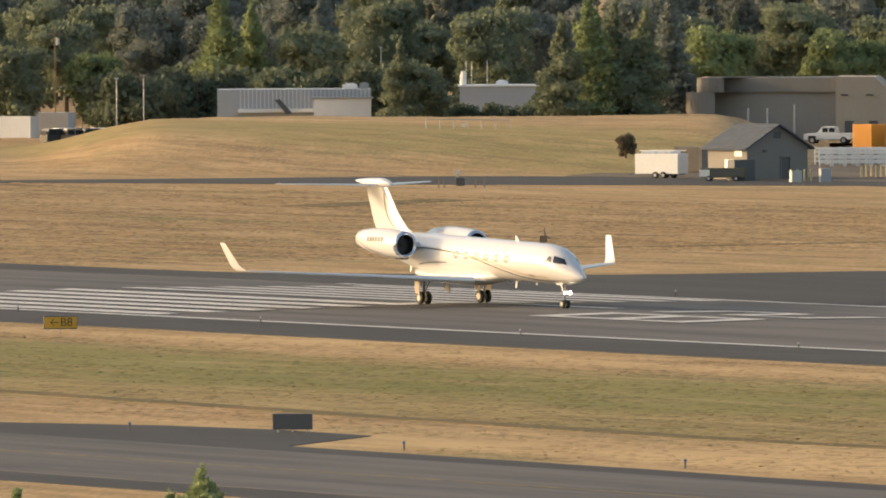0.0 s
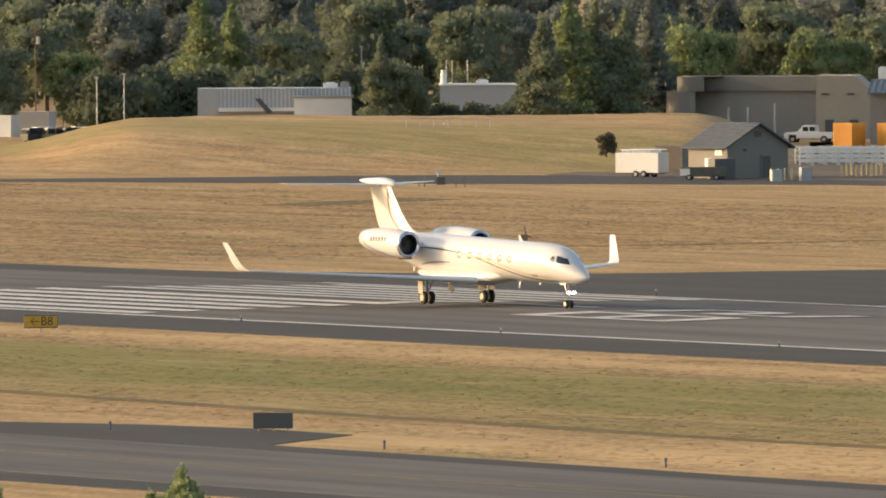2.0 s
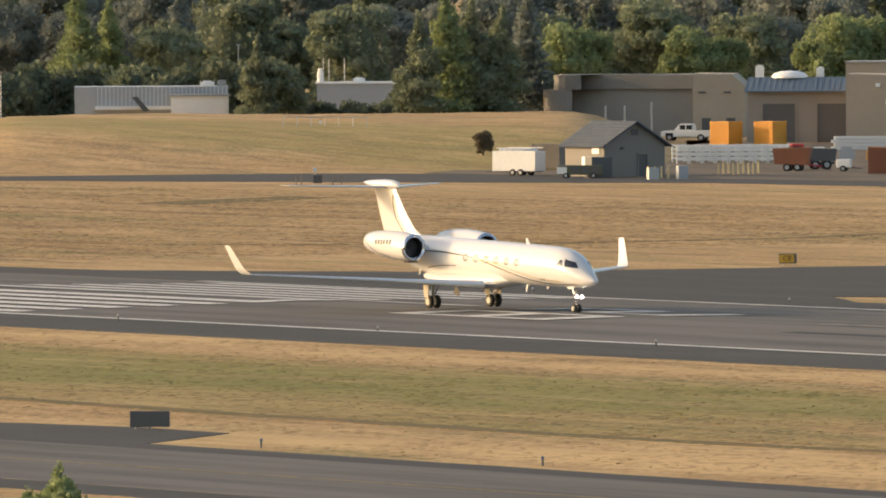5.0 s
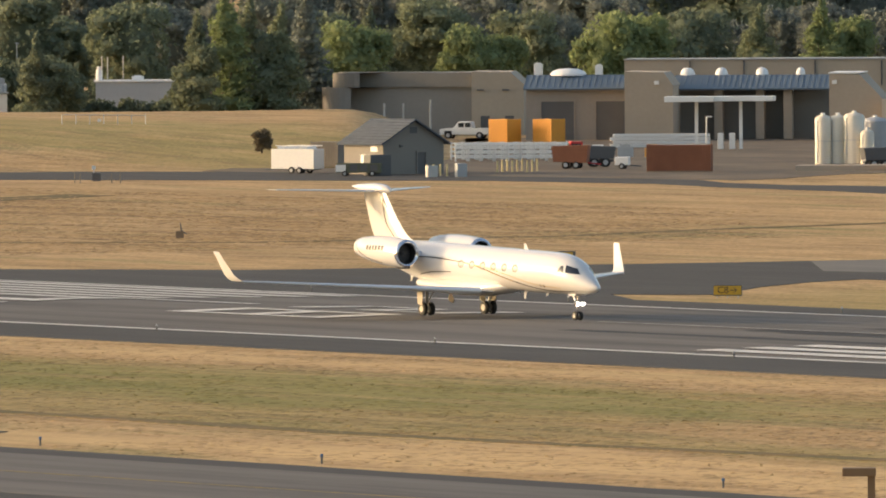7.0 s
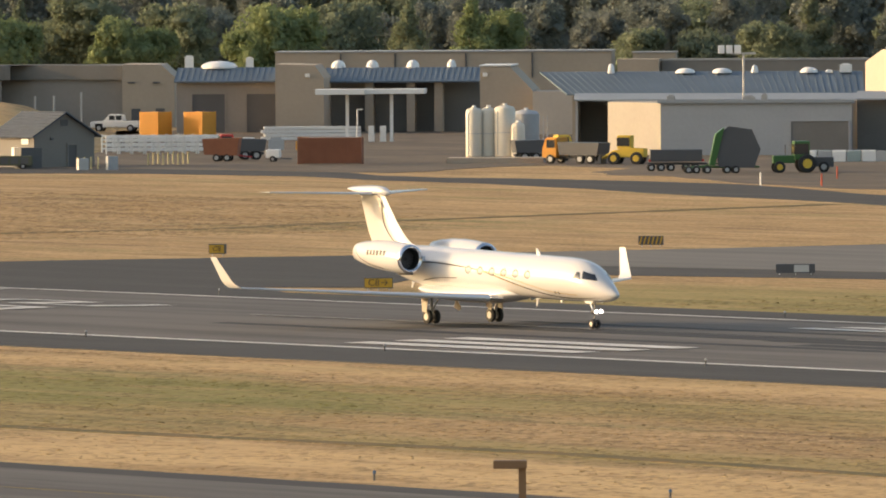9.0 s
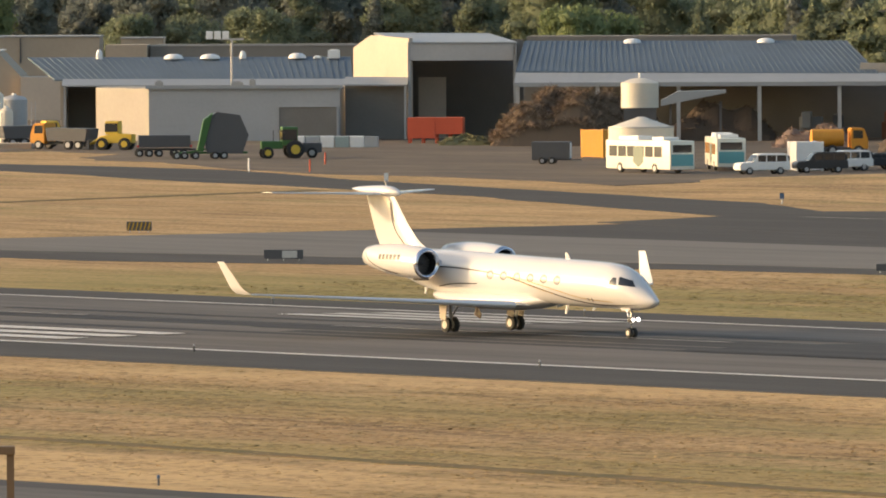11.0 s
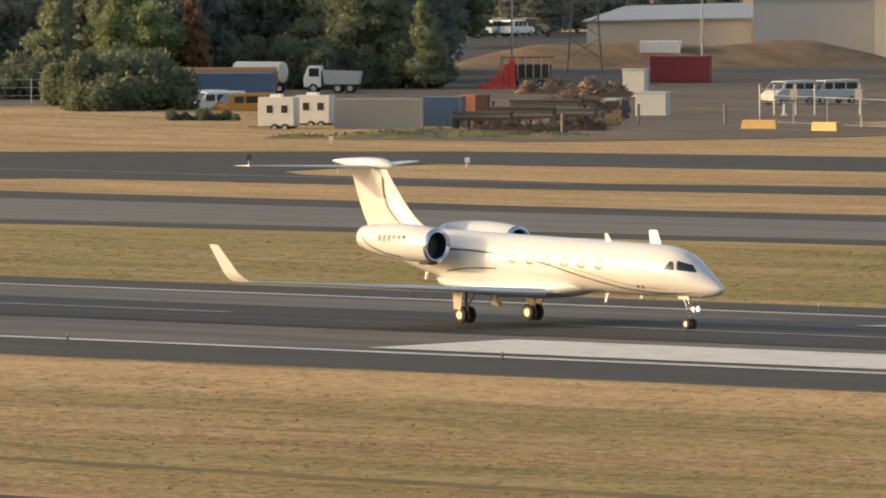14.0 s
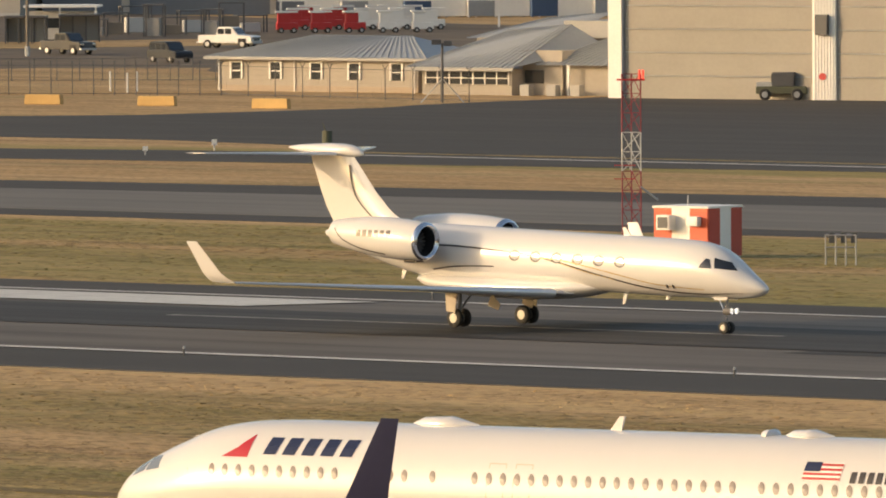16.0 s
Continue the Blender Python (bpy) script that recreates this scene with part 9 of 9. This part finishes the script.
def make_tree(name, label, kind, h, w, leaf, seed, n=1500, size=0.42):
    """A tree of height h and crown width w, about its own foot."""
    rng = random.Random(seed)
    t = thing(name, label, "tree" if name != "shrub" else "shrub", pose(0, -4000, -200))
    lobes = []
    if kind == "round":
        lobes.append(((0, 0, h * 0.58), (w * 0.36, w * 0.36, h * 0.34)))
        for k in range(20):
            a, z = rng.uniform(0, 6.3), rng.uniform(0.22, 0.9) * h
            f = math.sqrt(max(0.1, 1 - ((z / h - 0.55) / 0.46) ** 2))
            lobes.append(((math.cos(a) * w * 0.33 * f, math.sin(a) * w * 0.33 * f, z), (w * rng.uniform(0.1, 0.19), w * rng.uniform(0.1, 0.19), h * rng.uniform(0.06, 0.12))))
    elif kind == "tall":
        for k in range(17):
            z = h * (0.12 + 0.83 * k / 16); f = (1 - (k / 16) ** 1.8) * 0.9 + 0.12
            a = rng.uniform(0, 6.3)
            lobes.append(((math.cos(a) * w * 0.17 * f, math.sin(a) * w * 0.17 * f, z), (w * 0.32 * f * rng.uniform(0.7, 1.15), w * 0.32 * f, h * rng.uniform(0.06, 0.1))))
    elif kind == "conifer":
        for k in range(14):
            z = h * (0.1 + 0.88 * k / 13); f = 1 - k / 13.6
            lobes.append(((rng.gauss(0, 0.04) * w, rng.gauss(0, 0.04) * w, z), (w * 0.5 * f * rng.uniform(0.8, 1.1) + 0.15, w * 0.5 * f + 0.15, h * 0.05)))
    elif kind == "top":
        lobes = [((0, 0, h - 0.16), (0.08, 0.08, 0.15)), ((0.07, 0, h - 0.34), (0.17, 0.17, 0.14)), ((-0.13, 0.1, h - 0.38), (0.2, 0.2, 0.13)), ((0.22, 0, h - 0.46), (0.2, 0.2, 0.12)), ((-0.34, 0.1, h - 0.5), (0.22, 0.2, 0.12)), ((-0.6, 0, h - 0.6), (0.2, 0.2, 0.12)), ((0.45, 0, h - 0.62), (0.2, 0.2, 0.12)),
                 ((-0.1, -0.1, h - 0.95), (0.85, 0.6, 0.5)), ((0, 0, h * 0.7), (1.6, 1.6, h * 0.2))]
    else:
        for k in range(9):
            a = rng.uniform(0, 6.3)
            lobes.append(((math.cos(a) * w * 0.28, math.sin(a) * w * 0.28, h * rng.uniform(0.25, 0.7)), (w * rng.uniform(0.18, 0.28), w * 0.24, h * rng.uniform(0.2, 0.32))))
    bm = bmesh.new(); tube(bm, (0, 0, 0), (0.05 * w * 0.2, 0, h * 0.45), 0.02 * h + 0.05, 0.012 * h + 0.03, 8); tube(bm, (0.05 * w * 0.2, 0, h * 0.45), (0, 0, h * 0.8), 0.012 * h + 0.03, 0.03, 7)
    trunk = part("trunk", bm, BARK, t)
    for k in range(5):
        a = rng.uniform(0, 6.3); z = h * rng.uniform(0.25, 0.5)
        part("limb", T(((0, 0, z), (math.cos(a) * w * 0.26, math.sin(a) * w * 0.26, z + h * 0.2), 0.008 * h + 0.02, 0.02), n=6), BARK, trunk)
    bm = core_mesh(bmesh.new(), lobes, rng)
    part("inner_foliage", bm, leaf, t, smooth=True)
    bm = crown_mesh(bmesh.new(), rng, lobes, n, size)
    part("crown", bm, leaf, t)
    return t

def trees():
    rng = random.Random(11)
    kinds = {
        "round_light": [make_tree("broadleaf_tree", "light green rounded broadleaf tree", "round", 12, 9.0, LEAF_LIGHT, s, 4200, 0.27) for s in (1, 2)],
        "round_mid": [make_tree("broadleaf_tree", "mid green rounded broadleaf tree", "round", 13, 11.0, LEAF_MID_HAZY, s, 4200, 0.3) for s in (3, 4, 5)],
        "round_dark": [make_tree("broadleaf_tree", "large dark green spreading woodland tree", "round", 20, 15.0, LEAF_DARK_HAZY, s, 5000, 0.4) for s in (21, 22, 23)],
        "tall_light": [make_tree("poplar_tree", "tall light green poplar tree", "tall", 17, 8.5, LEAF_LIGHT, s, 4200, 0.28) for s in (6, 7)],
        "tall_mid": [make_tree("poplar_tree", "tall dull green poplar tree", "tall", 17, 9.5, LEAF_MID_HAZY, s, 4200, 0.3) for s in (8, 9)],
        "conifer": [make_tree("conifer_tree", "dark green conifer in a wood belt", "conifer", 19, 9.5, LEAF_DARK_HAZY, s, 3600, 0.32) for s in (10, 12, 13)],
        "russet": [make_tree("russet_tree", "russet-leaved tree among green ones", "tall", 10, 4.5, LEAF_RED, 14, 1500)],
        "shrub": [make_tree("shrub", "dense dark green leafy shrub", "shrub", 4.0, 4.5, LEAF_SHRUB, s, 1800, 0.2) for s in (15, 16)],
        "shrub_dark": [make_tree("shrub", "small dark brown-green shrub in dry grass", "round", 2.7, 2.1, LEAF_BROWN, 17, 3200, 0.07)],
    }
    used = set()
    def plant(kind, az, d, h=None, z=0.0, group=""):
        src = rng.choice(kinds[kind])
        base = {"round_light": 12, "round_mid": 13, "round_dark": 20, "tall_light": 17, "tall_mid": 17, "conifer": 19, "russet": 10, "shrub": 4, "shrub_dark": 2.7}[kind]
        s = (h or base) / base
        a = radians(az)
        m = pose(-d * math.sin(a), d * math.cos(a), z, 0, 0, rng.uniform(0, 360))
        if src not in used:
            used.add(src); ob = src
        else:
            ob = copy_thing(src, m)
        ob.matrix_basis = m @ Matrix.Diagonal((s * rng.uniform(0.92, 1.1), s * rng.uniform(0.92, 1.1), s, 1))
        if group: ob["group"] = group
        return ob
    # named trees seen against the woods
    for kind, az, d, h, z in (
        ("round_light", 61.04, 1480, 10.0, 0), ("round_mid", 61.40, 1480, 11.0, 0), ("round_mid", 61.62, 1490, 12, 0), ("tall_light", 60.50, 1560, 17, 0), ("tall_light", 60.36, 1570, 15, 0), ("round_mid", 60.1, 1560, 13, 0),
        ("tall_mid", 59.70, 1436, 11.2, 0), ("round_mid", 59.62, 1440, 9.5, 0), ("tall_mid", 58.98, 1432, 13.6, 0), ("tall_light", 58.86, 1436, 16.3, 0), ("tall_mid", 58.74, 1438, 15.5, 0), ("tall_mid", 58.62, 1440, 14.8, 0), ("conifer", 58.50, 1446, 16, 0),
        ("round_light", 58.36, 1500, 12.8, 0), ("round_light", 58.26, 1505, 11.8, 0), ("round_light", 57.78, 1510, 12.2, 0), ("round_light", 57.66, 1515, 10.8, 0), ("round_light", 57.16, 1520, 13.6, 0), ("round_light", 57.04, 1525, 13.0, 0),
        ("tall_light", 56.22, 1530, 14.6, 0), ("round_light", 56.12, 1535, 12.5, 0), ("tall_mid", 56.5, 1540, 13.5, 0), ("round_mid", 55.5, 1500, 10.5, 0), ("round_mid", 55.2, 1500, 10.8, 0), ("round_mid", 54.9, 1510, 11.2, 0),
        ("round_light", 53.52, 1420, 12.0, 0), ("round_light", 53.36, 1425, 11.6, 0), ("tall_mid", 52.95, 1420, 12, 0), ("tall_mid", 50.3, 1165, 11.5, 0), ("tall_light", 50.02, 1170, 12.0, 0), ("round_light", 49.86, 1182, 8.6, 0), ("russet", 49.68, 1184, 9.2, 0),
        ("round_mid", 49.92, 1078, 6.0, 0), ("round_mid", 50.12, 1085, 5.6, 0), ("round_mid", 50.28, 1090, 4.6, 0)):
        plant(kind, az, d, h, z)
    plant("shrub_dark", 58.70, 1281, 2.8, 0.75)
    for k in range(16): plant("shrub", 60.95 - 0.085 * k + rng.uniform(-0.02, 0.02), 1478 + rng.uniform(-6, 6), rng.uniform(6.8, 8.6), 0, "hedge by the bank")
    for k in range(9): plant("shrub", 59.46 - 0.05 * k, 1485, rng.uniform(3.2, 4.0), 0, "hedge by the bank")
    # the belt of woods
    for row, (d0, hs) in enumerate(((1600, (11, 16)), (1665, (16, 21)), (1760, (20, 26)))):
        az = 62.4
        while az > 52.2:
            kind = rng.choices(("conifer", "tall_mid", "round_mid", "round_dark"), ((0.8, 1.2, 1.8, 3), (1.2, 1, 0.8, 5), (1, 0.5, 0, 6))[row])[0]
            h = rng.uniform(*hs)
            plant(kind, az, d0 + rng.uniform(-25, 25), h, 0, "wood belt")
            az -= rng.uniform(0.12, 0.2) * {"conifer": 0.8, "tall_mid": 1.0, "round_mid": 1.3, "round_dark": 1.7}[kind] * h / 16
    for row, (d0, hs) in enumerate(((1198, (9, 12.5)), (1222, (12, 15)), (1260, (14, 18)))):
        az = 51.55 + 0.15 * row
        while az > 48.55:
            kind = rng.choices(("round_mid", "tall_mid", "round_dark", "round_light"), (4, 3, 3 + row, 0.7))[0]
            plant(kind, az, d0 + rng.uniform(-15, 15) + max(0, az - 51.5) * 40, rng.uniform(*hs), 0, "wood belt")
            az -= rng.uniform(0.12, 0.2)
    for k in range(12): plant(("round_mid", "conifer", "tall_mid")[k % 3], 52.6 - 0.08 * k, 1330 + rng.uniform(-20, 20), rng.uniform(12, 16), 0, "wood belt")
    for k in range(20): plant("shrub", 51.3 - 0.062 * k, 1158 - (51.3 - 0.062 * k < 50.2) * 60 + rng.uniform(-10, 10), rng.uniform(2.4, 4.6), 0, "undergrowth")
    for k in range(10): plant("conifer", 48.5 - 0.13 * k, 1480 + rng.uniform(-20, 20), rng.uniform(9, 13), 0, "wood belt")
    for k in range(5): plant("shrub", 49.75 - 0.06 * k, 1046, rng.uniform(1.0, 1.6), 0, "undergrowth")
    for k in range(9): plant("shrub", 50.12 - 0.042 * k, 1072 + rng.uniform(-6, 22), rng.uniform(3.6, 6.4), 0, "undergrowth")
    for k in range(19): plant("shrub", 49.75 - 0.064 * k, 1188 + rng.uniform(-3, 6), rng.uniform(3.0, 5.0), 0, "undergrowth")
    # tops of trees close below the camera
    for az, h, s in ((60.587, 17.28, 31), (60.72, 16.93, 32), (61.4, 16.97, 33)):
        t = make_tree("young_tree", "slender light green young tree top", "top", h, 3.0, LEAF_LIGHT, s, 30000, 0.04)
        a = radians(az); t.matrix_basis = pose(-178 * math.sin(a), 178 * math.cos(a), 0)
    for kind in kinds.values():
        for t in kind:
            if t not in used:
                for o in (*t.children_recursive, t): bpy.data.objects.remove(o)

trees()

# ---- movement
JET_X = [  # seconds, main wheels' place along the runway
    (0.0, -707.13), (0.5, -706.32), (1.0, -705.75), (1.5, -705.13), (2.0, -704.28), (2.5, -703.09), (3.0, -701.43), (3.5, -699.21), (4.0, -696.35), (4.5, -692.81),
    (5.0, -688.52), (5.5, -683.45), (6.0, -677.58), (6.5, -670.89), (7.0, -663.37), (7.5, -654.99), (8.0, -645.77), (8.5, -635.69), (9.0, -624.76), (9.5, -612.97),
    (10.0, -600.32), (10.5, -586.82), (11.0, -572.46), (11.5, -557.26), (12.0, -541.2), (12.5, -524.3), (13.0, -506.57), (13.5, -488.02), (14.0, -468.66), (14.5, -448.52),
    (15.0, -427.63), (15.5, -406.04), (16.0, -383.78)]

def motions():
    # a slight steering correction while it gathers speed
    swing = lambda t: float(np.interp(t, [0, 2.5, 5.5, 7.5, 10.5, 13, 16], [0, -0.25, -0.9, -0.55, -0.3, -0.15, 0]))
    walk(JETPLANE, [(t, pose(x, MID, CROWN + 0.085, 0, 0, swing(t))) for t, x in JET_X])
    ts, xs = [t for t, _ in JET_X], [x for _, x in JET_X]
    for hub, r, p in WHEELS:
        turn, rows, last = 0.0, [], xs[0]
        for k in range(161):
            x = float(np.interp(k / 10, ts, xs))
            turn += min(1.45, (x - last) / r); last = x
            rows.append((k / 10, Matrix.Translation(p) @ Matrix.Rotation(turn, 4, "Y")))
        walk(hub, rows)
    head = radians(187)
    step = Vector((math.cos(head), math.sin(head)))
    end = Vector((-271.0, 278.0))
    rows = []
    for t in (0.0, 8.0, 13.0, 14.0, 15.0, 15.5, 16.0):
        p = end - step * 7.95 * (16.0 - t)
        rows.append((t, pose(p.x, p.y, 0.035, 0, 0, 187)))
    walk(AIRLINER, rows)

motions()
